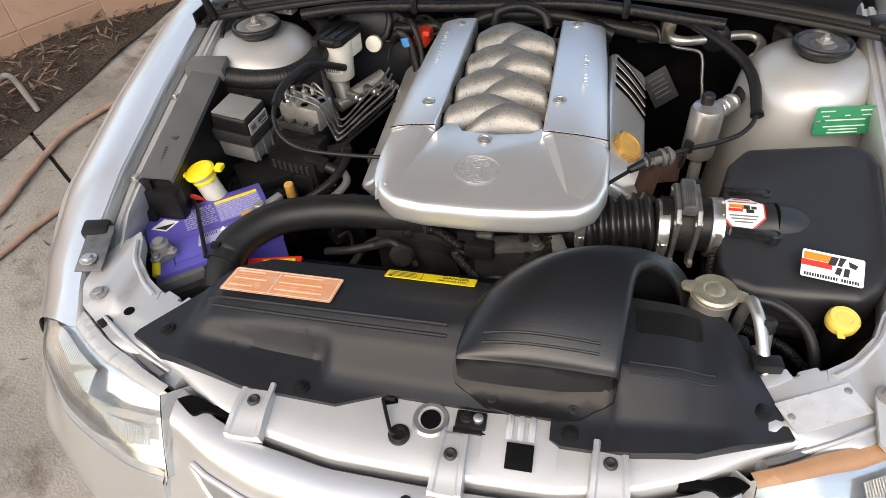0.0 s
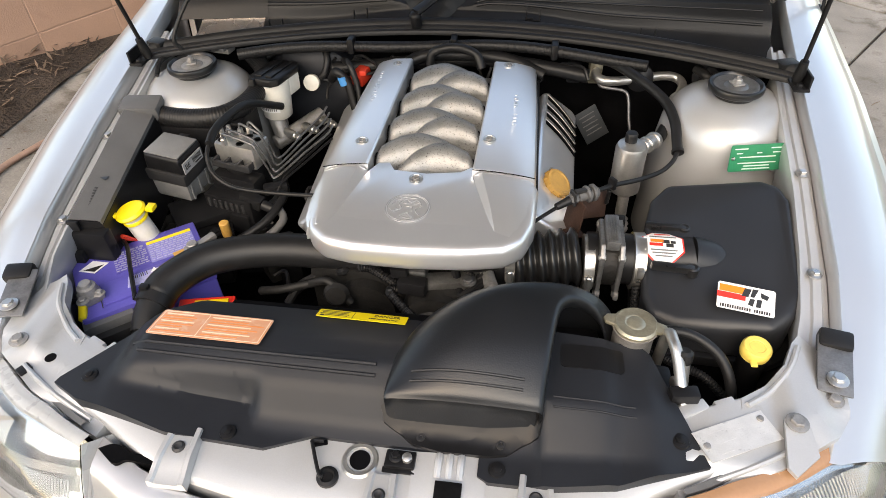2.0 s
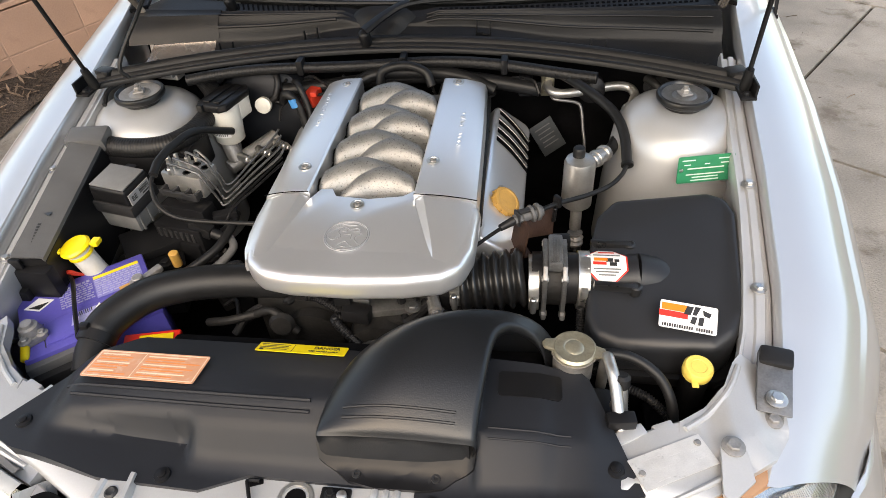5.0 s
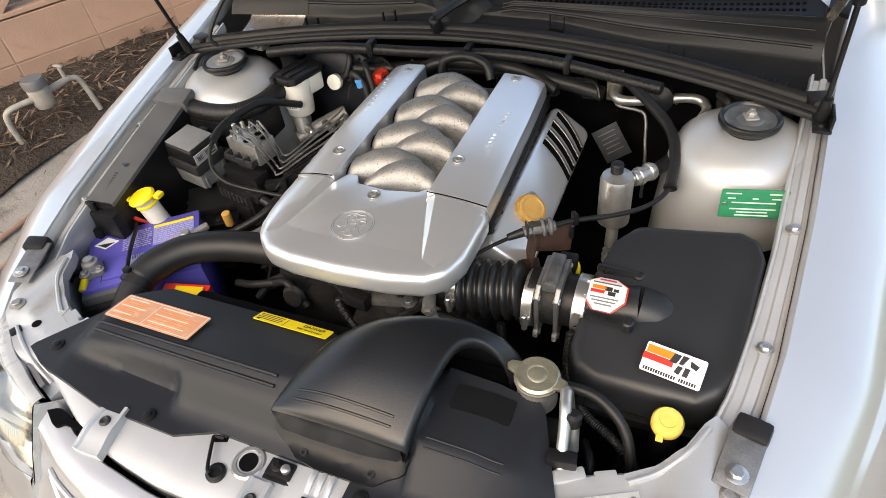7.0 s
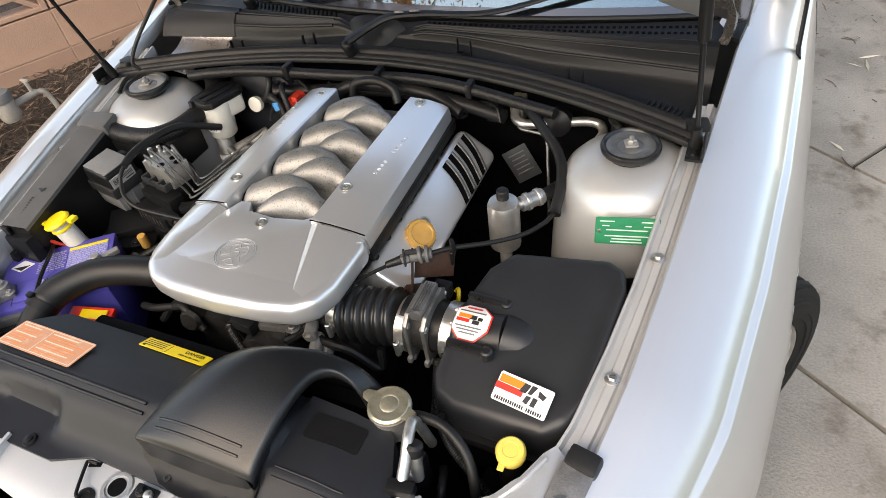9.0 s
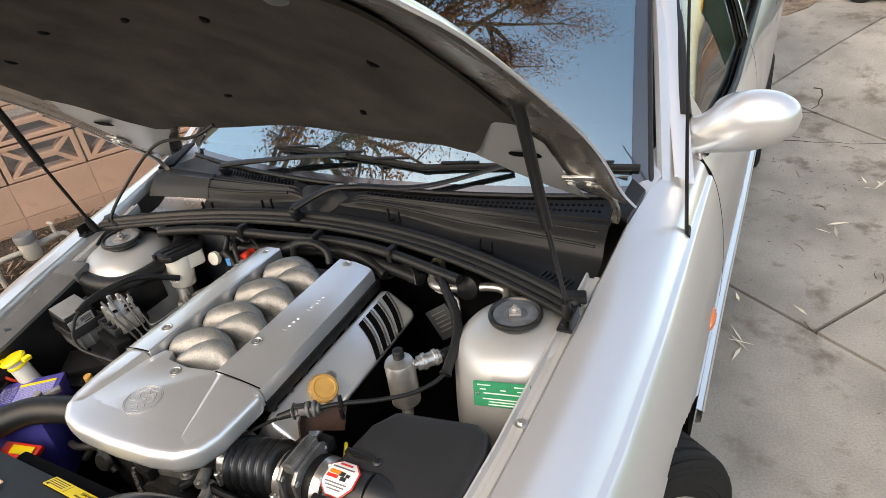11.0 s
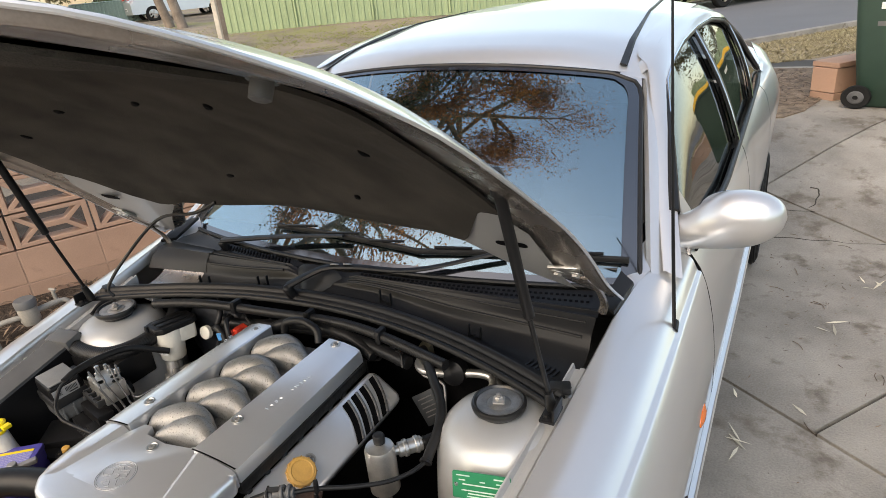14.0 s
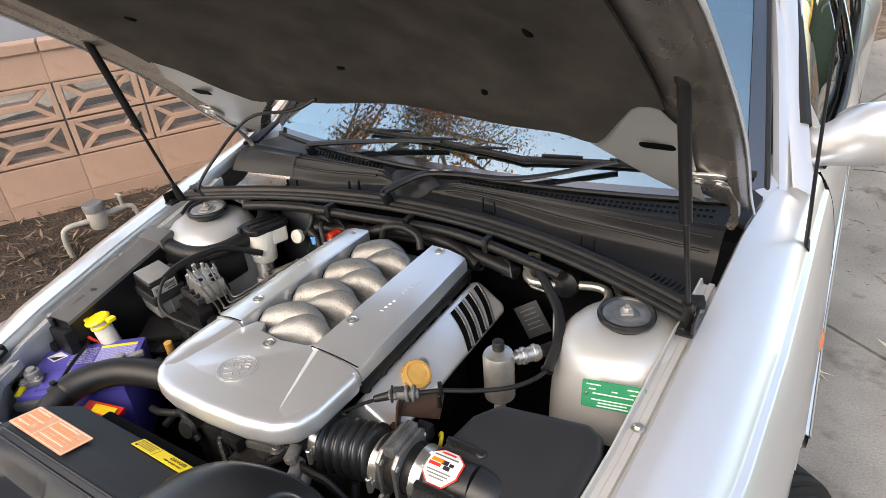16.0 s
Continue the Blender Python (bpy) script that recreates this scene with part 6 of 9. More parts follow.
for i in range(len(FOOT)):
    out = (RIM[i] - FOOT[i])
    out = Vector((out.x, out.y, 0)).normalized()
    drop = mix(0.060, 0.026, smooth((i - 6) / 9))
    rows.append([FOOT[i] + Vector((0, 0, -0.05))] + [duct_pt(i, t) for t in [0.0, 0.006, 0.02, 0.04, 0.07] + list(np.linspace(0.11, 1, 20))] + [RIM[i] + out * o + Vector((0, 0, -d)) for o, d in ((0.004, 0.0012), (0.0075, 0.005), (0.009, 0.011), (0.0075, 0.018), (0.004, 0.024), (0.002, drop))])
part("hump", loft(rows), "grain", duct, "grained black plastic snorkel", angle=60)
front = [duct_pt(0, t) for t in np.linspace(0, 1, 24)]
part("front_hollow", loft([[p + Vector((0, dy * b, 0)) + Vector((0, 0, dz * (p.z - 0.722))) for p, b in zip(front, [smooth(t / 0.05) * smooth((1 - t) / 0.05) for t in np.linspace(0, 1, 24)])] for dy, dz in ((0, 0), (0.005, -0.04), (0.008, -0.12), (0.004, -0.40), (-0.004, -0.75), (-0.012, -1.0))]), "grain", duct, "hollow under the front edge", angle=60)
part("lip", plate_mesh([(-0.002, -0.750), (0.004, -0.764), (0.030, -0.776), (0.048, -0.788), (0.085, -0.795), (0.150, -0.794), (0.178, -0.790), (0.196, -0.778), (0.218, -0.768), (0.222, -0.75), (0.20, -0.735), (0.02, -0.735)], lambda x, y: max(0.7235, rc_z(x, y) + 0.004), 0.006, 0.010), "blackp", duct, "flat fixing flange")
for sx in (0.058, 0.168):
    part("lip_stud", rev([(0.006, -0.002), (0.006, 0.003), (0.003, 0.003), (0.0025, 0.001)], (sx, -0.778, max(0.7235, rc_z(sx, -0.778) + 0.004)), (sx, -0.778, 2), 14), "fusep", duct)
for i in (7, 9):
    part("rib", tube([duct_pt(i, t) + Vector((0, 0, 0.0005)) for t in np.linspace(0.17, 0.90, 14)], 0.0020, 6, 1), "grain", duct)

# engine cover
eng = thing("engine", (0, -0.2, 0.42), "large engine under a silver plastic cover in the bay", "engine")
part("block", box((0, -0.16, 0.56), (0.34, 0.52, 0.28), 0.03), "grime", eng, "grimy cast block")
part("front_cover", box((0, -0.40, 0.60), (0.42, 0.10, 0.22), 0.02), "grime", eng)
for px, pz, pr in ((-0.10, 0.64, 0.055), (0.11, 0.62, 0.045), (0.0, 0.56, 0.06)):
    part("pulley", rev([(0.012, 0.0), (pr - 0.01, 0.004), (pr, 0.0), (pr, 0.022), (0.012, 0.022)], (px, -0.452, pz), (px, -1.0, pz), 28), "grime", eng, "dull belt pulley")
CO = [(-0.172, 0.085), (-0.165, 0.098), (0.180, 0.112), (0.192, 0.10), (0.196, -0.10), (0.200, -0.33), (0.196, -0.445), (0.182, -0.488), (0.150, -0.512), (0.09, -0.524), (0.0, -0.530), (-0.09, -0.528), (-0.142, -0.518), (-0.172, -0.492), (-0.186, -0.45), (-0.192, -0.335), (-0.182, -0.10)]
ec = thing("engine_cover", (0, -0.2, 0.80), "silver plastic engine cover with cast-look intake runners and round emblem", "engine cover")
part("shell", prism([(0.200, -0.33)] + CO[6:16], 0.796, 0.846, 0.020, 5), "cover", ec, "silver plastic shell with rolled edge", angle=50)
part("under_shell", prism([p for p in CO if p[1] > -0.34], 0.790, 0.815, 0.004, 2), "grime", ec)
# side rails and front facets, standing proud of the middle and running out towards the front
def facet(ys, inner_x, inner_z, outer_x, outer_z, slope=(0.003, 0.003)):
    rows = []
    for i, y in enumerate(ys):
        a, za, b, zb = inner_x[i], inner_z[i], outer_x[i], outer_z[i]
        s = 1 if b > a else -1
        bw = mix(slope[0], slope[1], i / (len(ys) - 1))
        rows.append([(a, y, 0.825), (a, y, za - max(0.003, 0.6 * bw)), (a + s * bw, y, za), (mix(a, b, 0.5), y, mix(za, zb, 0.5) + 0.003), (b - s * 0.014, y, zb), (b - s * 0.004, y, zb - 0.006), (b, y, zb - 0.02), (b, y, 0.81)])
    return loft(rows, cap=True)


for s, ox in ((-1, -0.004), (1, 0.006)):
    inn = [ox + s * v for v in (0.094, 0.097, 0.100, 0.103)] if s < 0 else [ox + v for v in (0.082, 0.080, 0.078, 0.076)]
    out = [ox + s * v for v in (0.178, 0.184, 0.187, 0.189)]
    part("rail", facet((0.096, -0.05, -0.2, -0.326), inn, (0.862, 0.863, 0.863, 0.862), out, (0.852, 0.853, 0.853, 0.851)), "cover", ec, "raised silver rail with embossed lettering", angle=30)
    inn = [ox + s * v for v in (0.103, 0.113, 0.123, 0.131, 0.136)] if s < 0 else [ox + v for v in (0.077, 0.092, 0.107, 0.119, 0.126)]
    out = [ox + s * v for v in (0.189, 0.190, 0.189, 0.184, 0.176)]
    part("front_facet", facet((-0.3295, -0.375, -0.42, -0.46, -0.482), inn, (0.8585, 0.8555, 0.852, 0.8480, 0.8445), out, (0.847, 0.847, 0.846, 0.8445, 0.842), (0.016, 0.002)), "cover", ec, "sloping silver facet", angle=30)
for s, ox in ((-1, -0.004), (1, 0.006)):
    a = ox - 0.103 if s < 0 else ox + 0.076
    b = ox + s * 0.187
    part("seam", loft([[(mix(a, b, k), y, 0.8615 - 0.0115 * k * k) for y in (-0.3296, -0.3262)] for k in np.linspace(0, 1, 6)]), "dark", ec, "dark seam between rail and front")
part("valley", prism([(-0.094, 0.094), (0.089, 0.10), (0.083, -0.318), (0.06, -0.335), (-0.085, -0.335), (-0.098, -0.32)], 0.80, 0.820, 0.003), "cast", ec)
part("apron", prism([(-0.108, -0.335), (-0.092, -0.302), (-0.072, -0.300), (-0.060, -0.322), (0.0, -0.328), (0.06, -0.318), (0.080, -0.300), (0.084, -0.335), (0.135, -0.495), (0.0, -0.508), (-0.145, -0.497)], 0.82, lambda x, y: 0.8485 - 0.0032 * smooth((-0.44 - y) / 0.05), 0.0012, 2), "cover", ec, "smooth silver front apron")


def lobe(a, b, bow, w, h, blunt):
    """One leaf-shaped intake runner from a to b, bowed backwards. blunt: which end is broad."""
    a, b = Vector((*a, 0)), Vector((*b, 0))
    d = (b - a).normalized()
    n = Vector((-d.y, d.x, 0))
    rows = []
    for t in np.linspace(0, 1, 24):
        s = t if blunt == 0 else 1 - t
        wide = table([(0, 0.78), (0.18, 0.95), (0.40, 1.0), (0.7, 0.78), (1.0, 0.34)], s)[0]
        tall = table([(0, 0.70), (0.22, 0.93), (0.45, 1.0), (0.75, 0.80), (1.0, 0.45)], s)[0]
        e = min(1.0, min(t, 1 - t) / 0.05)
        e = 0.72 + 0.28 * math.sqrt(max(0.0, 1 - (1 - e) ** 2))
        c = a.lerp(b, t) + n * bow * math.sin(math.pi * t)
        rows.append([])
        for th in np.linspace(0, math.pi, 15):
            o = w * wide * e * (math.cos(th) + 0.22 * math.sin(th))
            rows[-1].append(c + n * o + Vector((0, 0, 0.818 + h * tall * e * math.sin(th) ** 0.8)))
    return rows


for i in range(4):
    dy = 0.0985 * i
    for a, b, bow, w, h, blunt in (((-0.103 + 0.004 * i, -0.276 + dy), (0.072, -0.272 + dy), 0.030, 0.036, 0.052, 0), ((-0.058 + 0.004 * i, -0.314 + dy), (0.079 + 0.001 * i, -0.280 + dy), 0.026, 0.033, 0.050, 1)):
        rows = lobe(a, b, bow, w, h, blunt)
        part("runner", loft(rows, cap=True), "cast", ec, "speckled cast-look intake runner", angle=60)
        tip = rows[0] if blunt == 0 else rows[-1]
        # Dark line on the runner's end drawn as the gap's shade.
        part("tip_gap", tube([p + Vector((-0.001 if blunt == 0 else 0.001, 0, 0.001)) for p in tip[2:-2]], 0.0016, 6, 1), "dark", ec)
for x, y, z in ((-0.134, -0.253, 0.8615), (0.104, -0.228, 0.8635), (-0.016, -0.345, 0.8490), (-0.126, 0.070, 0.860), (0.122, 0.080, 0.8615)):
    cupp = part("screw_cup", rev([(0.0125, 0), (0.0125, 0.0012), (0.010, 0.0014), (0.008, -0.001)], (x, y, z), (x, y, 2), 22), "steel", ec, "bright recessed cover screw")
    part("screw", rev([(0.0065, 0), (0.006, 0.0026), (0.003, 0.0028), (0.0028, 0.001)], (x, y, z), (x, y, 2), 14), "dirtyalloy", cupp)
badge = part("emblem_ring", moved(join(tube([(0.0375 * math.cos(a), 0.0375 * math.sin(a), 0) for a in np.linspace(0, 2 * math.pi, 40)], 0.0007, 6, 1), tube([(0.0345 * math.cos(a), 0.0345 * math.sin(a), 0) for a in np.linspace(0, 2 * math.pi, 40)], 0.0005, 6, 1)), pose(-0.016, -0.428, 0.8481)), "relief", ec, "embossed round emblem ring")
for pts in (((-0.022, -0.012), (-0.010, -0.002), (-0.016, 0.010), (-0.006, 0.022), (0.004, 0.014)), ((0.004, 0.014), (0.014, 0.020), (0.022, 0.008), (0.014, -0.006), (0.022, -0.018)), ((-0.028, 0.006), (-0.020, 0.018), (-0.012, 0.020)), ((-0.012, -0.024), (0.0, -0.014), (0.010, -0.024)), ((-0.004, 0.002), (0.006, 0.004), (0.008, -0.008)), ((-0.018, 0.022), (-0.010, 0.028), (0.002, 0.026), (0.012, 0.027)), ((-0.030, -0.004), (-0.024, -0.010), (-0.018, -0.004)), ((0.010, 0.010), (0.018, 0.012), (0.024, 0.004)), ((-0.004, -0.026), (0.004, -0.028), (0.014, -0.026)), ((-0.010, 0.012), (-0.004, 0.010), (0.0, 0.016))):
    part("emblem_relief", tube([(-0.016 + a, -0.428 + b, 0.8484) for a, b in pts], 0.00055, 6, 6), "relief", badge)
text("5000  INJECTION", pose(0.146, -0.085, 0.8628, 0, 5.0, 91), 0.0125, "cover", ec, depth=0.0005, space=2.3)
text("5000  INJECTION", pose(-0.150, -0.085, 0.8622, 0, -5.5, 89), 0.0115, "cover", ec, depth=0.0005, space=2.3)

# rocker covers, with louvres
for side, x in ((1, 0.216), (-1, -0.212)):
    rk = thing("rocker_cover", (x, -0.06, 0.66), "silver rocker cover with black louvre slots beside the engine cover", "rocker cover", "rocker covers")
    base = pose(x, -0.055, 0.722 if side > 0 else 0.712, 2.5, side * 37, 0)
    part("casing", moved(prism(rounded(-0.055, 0.047, -0.285, 0.160, 0.022) if side > 0 else rounded(-0.047, 0.055, -0.285, 0.160, 0.022), -0.09, 0.045, 0.011, 4), base), "cover", rk, "silver plastic casing", angle=50)
    slots = [(0.134, 0.082), (0.095, 0.049), (0.063, 0.017), (0.032, -0.014)] if side > 0 else []
    for y0, y1 in slots:
        line = [base @ Vector((side * mix(-0.042, 0.043, k), mix(y0, y1, k) + 0.008 * math.sin(math.pi * k), 0.0455)) for k in np.linspace(0, 1, 9)]
        # No slot is cut: a black strip on the casing gives its shade.
        part("louvre", loft([[p + Vector((0, o, 0.0006)) for o in (-0.0085, 0.0095)] for p in line]), "dark", rk, "black strip giving the shade of a louvre slot")
        part("louvre_rib", tube([p + Vector((0, 0.0135, 0.0008)) for p in line], 0.0036, 8, 1, flat=0.6), "alloyd", rk)
    part("screw", moved(rev([(0.0125, 0), (0.0125, 0.003), (0.009, 0.003), (0.007, -0.001)], (0, 0, 0), (0, 0, 1), 20), base @ pose(side * -0.012, -0.122, 0.0445)), "steel", rk)
    part("screw_head", moved(rev([(0.007, 0), (0.006, 0.003), (0.003, 0.0032), (0.0028, 0.001)], (0, 0, 0), (0, 0, 1), 14), base @ pose(side * -0.012, -0.122, 0.0446)), "dirtyalloy", rk)
    # coil leads down the flank under the cover's edge
    for i in range(7):
        y = -0.30 + 0.052 * i
        part("plug_lead", tube([(side * 0.178, y, 0.80), (side * 0.190, y - 0.012, 0.775), (side * 0.196, y - 0.018, 0.745), (side * 0.190, y - 0.02, 0.71)], 0.0075, 10, 5, rib=(0.0012, 9)), "rubber", rk, "ribbed black plug lead")
oil = thing("oil_filler_cap", (0.236, -0.214, 0.75), "round ochre-yellow plastic oil filler cap", "oil cap")
oa, ob_ = Vector((0.238, -0.216, 0.762)), Vector((0.238, -0.216, 0.762)) + Vector((0.62, -0.20, 0.75))
part("cap", rev([(0.027, -0.012), (0.030, -0.006), (0.0305, 0.003), (0.0285, 0.007), (0.023, 0.0085), (0.021, 0.007), (0.004, 0.0075)], oa, ob_, 36), "ochre", oil, "ribbed ochre cap")
for i in range(12):
    a = 2 * math.pi * i / 12
    part("grip_rib", moved(cyl((0.030 * math.cos(a), 0.030 * math.sin(a), -0.006), (0.030 * math.cos(a), 0.030 * math.sin(a), 0.004), 0.0022, n=8), frame_to(oa, ob_)), "ochre", oil)
part("neck", cyl(oa - Vector((0.02, -0.01, 0.05)), oa, 0.028), "cover", oil)

# air cleaner box
air = thing("air_cleaner_box", (0.52, -0.40, 0.5), "black moulded air cleaner box with brand stickers beside the inner wing", "air filter box")


def air_z(x, y):
    return 0.812 - 0.10 * max(0, -0.30 - y) - 0.30 * max(0, -0.42 - y) - 0.020 * smooth((0.50 - x) / 0.08)


LID = [(0.378, -0.49), (0.388, -0.36), (0.404, -0.285), (0.436, -0.240), (0.60, -0.232), (0.630, -0.25), (0.638, -0.29), (0.620, -0.48), (0.604, -0.525), (0.57, -0.546), (0.425, -0.540), (0.390, -0.525)]
part("lid", prism(LID, 0.672, air_z, 0.026, 5), "airlid", air, "smooth black plastic lid", angle=50)
part("lid_flange", prism([(x + (0.012 if x > 0.5 else -0.010), y + (0.010 if y > -0.4 else -0.008)) for x, y in LID], 0.655, 0.676, 0.004), "blackp", air)
part("base", prism([(0.52 + (x - 0.52) * 0.95, -0.42 + (y + 0.42) * 0.95) for x, y in LID], 0.44, 0.658, 0.02, 3), "dark", air)
part("snout", add(tube([(0.378, -0.398, 0.738), (0.42, -0.398, 0.738), (0.47, -0.396, 0.745)], lambda t: 0.045 - 0.003 * t, 26, 4), moved(rev([(0.042, 0), (0.041, 0.03), (0.034, 0.055), (0.018, 0.068), (0.003, 0.071)], (0, 0, 0), (1, 0, 0), 26), pose(0.465, -0.395, 0.745, 0, 7, 0))), "airlid", air, "round inlet snout", angle=60)
for y in (-0.350, -0.452):
    part("snout_lug", box((0.424, y, 0.778), (0.070, 0.012, 0.014), 0.004, rot=(0, 4, 0)), "shinyrubber", air)
    part("lug_eye", rev([(0.010, -0.010), (0.010, 0.005), (0.007, 0.007), (0.003, 0.005)], (0.456, y, 0.776), (0.456, y, 2), 14), "shinyrubber", air)
for x, y in ((0.63, -0.25), (0.41, -0.545), (0.640, -0.44)):
    part("lid_clip", box((x, y, 0.69), (0.012, 0.014, 0.05), 0.003), "blackp", air)
m = tilt_pose(0.534, -0.503, air_z, -9.0)
m = m @ pose(-0.004, 0.0, 0.0015) @ Matrix.Diagonal((0.74, 0.90, 1, 1))
st, pl = label_plate("filter_sticker", m, 0.116, 0.050, "sticker_white", "white, orange and red filter brand sticker on the air box", "sticker", 0.004)
part("stripe", flat_box(m, -0.028, 0.014, 0.054, 0.013, 0.0003, 0.0022), "sticker_orange", st)
part("stripe", flat_box(m, -0.030, 0.001, 0.058, 0.011, 0.0003, 0.0022), "sticker_red", st)
for pts in (((-0.004, 0.020), (0.010, 0.020), (0.004, 0.004), (-0.010, 0.004)), ((0.012, 0.021), (0.024, 0.021), (0.016, 0.005), (0.008, 0.005)), ((0.008, 0.002), (0.018, 0.002), (0.014, -0.012), (0.004, -0.010)), ((0.022, 0.003), (0.032, 0.003), (0.030, -0.012), (0.020, -0.012)), ((0.028, 0.017), (0.046, 0.012), (0.042, 0.004), (0.030, 0.007))):
    part("logo_block", moved(prism(list(pts), 0.0022, 0.0026, 0), m), "ink", st)
for i in range(21):
    if i != 13:
        part("print_bar", flat_box(m, -0.050 + 0.0049 * i, -0.0195, 0.0030 + 0.0009 * (i % 2), 0.0058, 0.0003, 0.0022), "ink", st)
m = pose(0.412, -0.392, 0.786, -4, 2, 4)
OCT = [(0.037 * math.cos(radians(22.5 + 45 * i)), 0.039 * math.sin(radians(22.5 + 45 * i))) for i in range(8)]
st = thing("octagon_sticker", m.translation, "white octagonal warning sticker with a red border on the inlet", "sticker")
R_SN = 0.0475


def wrap(bm, lift):
    """Lays flat label pieces round the snout."""
    for v in bm.verts:
        a = v.co.y / R_SN
        rr = R_SN + lift + v.co.z
        v.co = Vector((0.413 + v.co.x, -0.397 + rr * math.sin(a - 0.16), 0.740 + rr * math.cos(a - 0.16)))
    return bm


def oct_fill(k):
    rows = [[(p[0] * k * f, p[1] * k * f, 0) for p in OCT] for f in (1.0, 0.8, 0.6, 0.4, 0.2, 0.01)]
    return loft(rows, closed=True)


part("border", wrap(oct_fill(1.0), 0.0008), "sticker_red", st)
part("backing", wrap(oct_fill(0.92), 0.0014), "sticker_white", st)


def wrap_bar(x, y, w, h, lift):
    return wrap(loft([[(x + w * (i / 6 - 0.5), y + h * (j / 4 - 0.5), 0) for j in range(5)] for i in range(7)]), lift)


part("stripe", wrap_bar(-0.010, 0.005, 0.022, 0.007, 0.002), "sticker_orange", st)
part("stripe", wrap_bar(-0.012, -0.003, 0.022, 0.006, 0.002), "sticker_red", st)
for x, y, w, h in ((0.004, 0.004, 0.012, 0.008), (0.010, -0.004, 0.012, 0.007), (0.016, 0.003, 0.008, 0.006)):
    part("logo_block", wrap_bar(x, y, w, h, 0.002), "ink", st)
for x, y, w, h in ((0, 0.024, 0.026, 0.005), (0, 0.015, 0.044, 0.003), (0, -0.013, 0.044, 0.0025), (0, -0.018, 0.038, 0.0025), (0, -0.023, 0.028, 0.0025)):
    part("print_bar", wrap_bar(x, y, w, h, 0.002), "greyp" if y < 0.02 else "sticker_red", st)

# inlet hose, sensor and clamps
hose = thing("inlet_hose", (0.22, -0.40, 0.70), "black corrugated rubber inlet hose with steel clamps", "inlet hose")
bl_rows = []
for i in range(6):
    x = 0.170 + 0.0195 * i
    bl_rows += [(0.043, x), (0.046, x + 0.003), (0.0525, x + 0.0065), (0.0535, x + 0.009), (0.0525, x + 0.0115), (0.046, x + 0.015), (0.043, x + 0.0175)]
part("bellows", rev([(r, h - 0.17) for r, h in bl_rows], (0.166, -0.408, 0.722), (1.166, -0.313, 0.868), 40), "shinyrubber", hose, "deeply corrugated black rubber bellows", angle=60)
for x in (0.160, 0.294):
    part("clamp", rev([(0.0475, -0.009), (0.0490, -0.0085), (0.0485, -0.006), (0.0485, 0.006), (0.0490, 0.0085), (0.0475, 0.009)], (x, -0.402, 0.732), (x + 1, -0.39, 0.75), 40), "steel", hose, "bright steel band clamp")
    part("clamp_screw", join(box((x, -0.450, 0.728), (0.016, 0.014, 0.018), 0.003), cyl((x, -0.456, 0.712), (x, -0.456, 0.746), 0.0055, n=10)), "steel", hose)
part("outlet", tube([(0.10, -0.39, 0.70), (0.135, -0.402, 0.715), (0.168, -0.408, 0.722)], 0.045, 24, 6), "blackp", hose)
maf = thing("air_flow_meter", (0.33, -0.398, 0.68), "grey alloy air flow meter body between hose and air box", "air flow meter")
part("body", rev([(0.044, -0.022), (0.047, -0.020), (0.047, 0.020), (0.044, 0.022)], (0.328, -0.397, 0.739), (1.3, -0.397, 0.739), 30), "grime", maf)
for x in (0.312, 0.344):
    part("flange", moved(prism([(-0.052, -0.040), (-0.040, -0.052), (0.040, -0.052), (0.052, -0.040), (0.052, 0.044), (0.034, 0.060), (-0.034, 0.060), (-0.052, 0.044)], -0.004, 0.004, 0.002), pose(x, -0.397, 0.739, 90, 0, 90)), "alloyd", maf, "grey cast flange")
    for y, z in ((-0.044, -0.044), (0.044, -0.044), (-0.044, 0.040), (0.044, 0.040)):
        part("flange_bolt", cyl((x - 0.006, -0.397 + y, 0.739 + z), (x + 0.006, -0.397 + y, 0.739 + z), 0.006, n=6), "steel", maf)
part("sensor_housing", join(box((0.328, -0.397, 0.798), (0.024, 0.074, 0.020), 0.004), *[box((0.322 + 0.004 * i, -0.397, 0.8085), (0.0016, 0.066, 0.003), 0.0004) for i in range(4)]), "alloyd", maf, "ribbed grey sensor housing")
for x in (0.312, 0.344):
    part("foot", box((x, -0.450, 0.700), (0.009, 0.012, 0.014), 0.003), "dirtyalloy", maf)
part("cable_guide", tube([(0.385, -0.449, 0.735), (0.386, -0.462, 0.70), (0.388, -0.475, 0.66)], 0.0042, 8, 5, rib=(0.001, 22)), "rubber", maf)
part("tube", rev([(0.044, -0.04), (0.045, 0.06)], (0.33, -0.397, 0.740), (1.33, -0.397, 0.740), 30), "blackp", maf)
part("clamp", rev([(0.049, -0.010), (0.0510, -0.0095), (0.0503, -0.007), (0.0503, 0.007), (0.0510, 0.0095), (0.049, 0.010)], (0.377, -0.398, 0.738), (1.37, -0.398, 0.738), 36), "steel", maf, "bright steel band clamp")
part("clamp_screw", box((0.377, -0.448, 0.755), (0.012, 0.012, 0.018), 0.003), "steel", maf)
part("mesh_plug", box((0.34, -0.345, 0.775), (0.03, 0.02, 0.03), 0.004), "blackp", maf)

# radiator cap and overflow hose
rad = thing("radiator", (0, -0.60, 0.45), "radiator below its black cover with a worn metal cap", "radiator")
part("core", box((0, -0.66, 0.56), (0.76, 0.06, 0.30), 0.01), "grime", rad, "dark finned core")
part("end_tank", box((0.39, -0.64, 0.57), (0.05, 0.07, 0.30), 0.012), "blackp", rad)
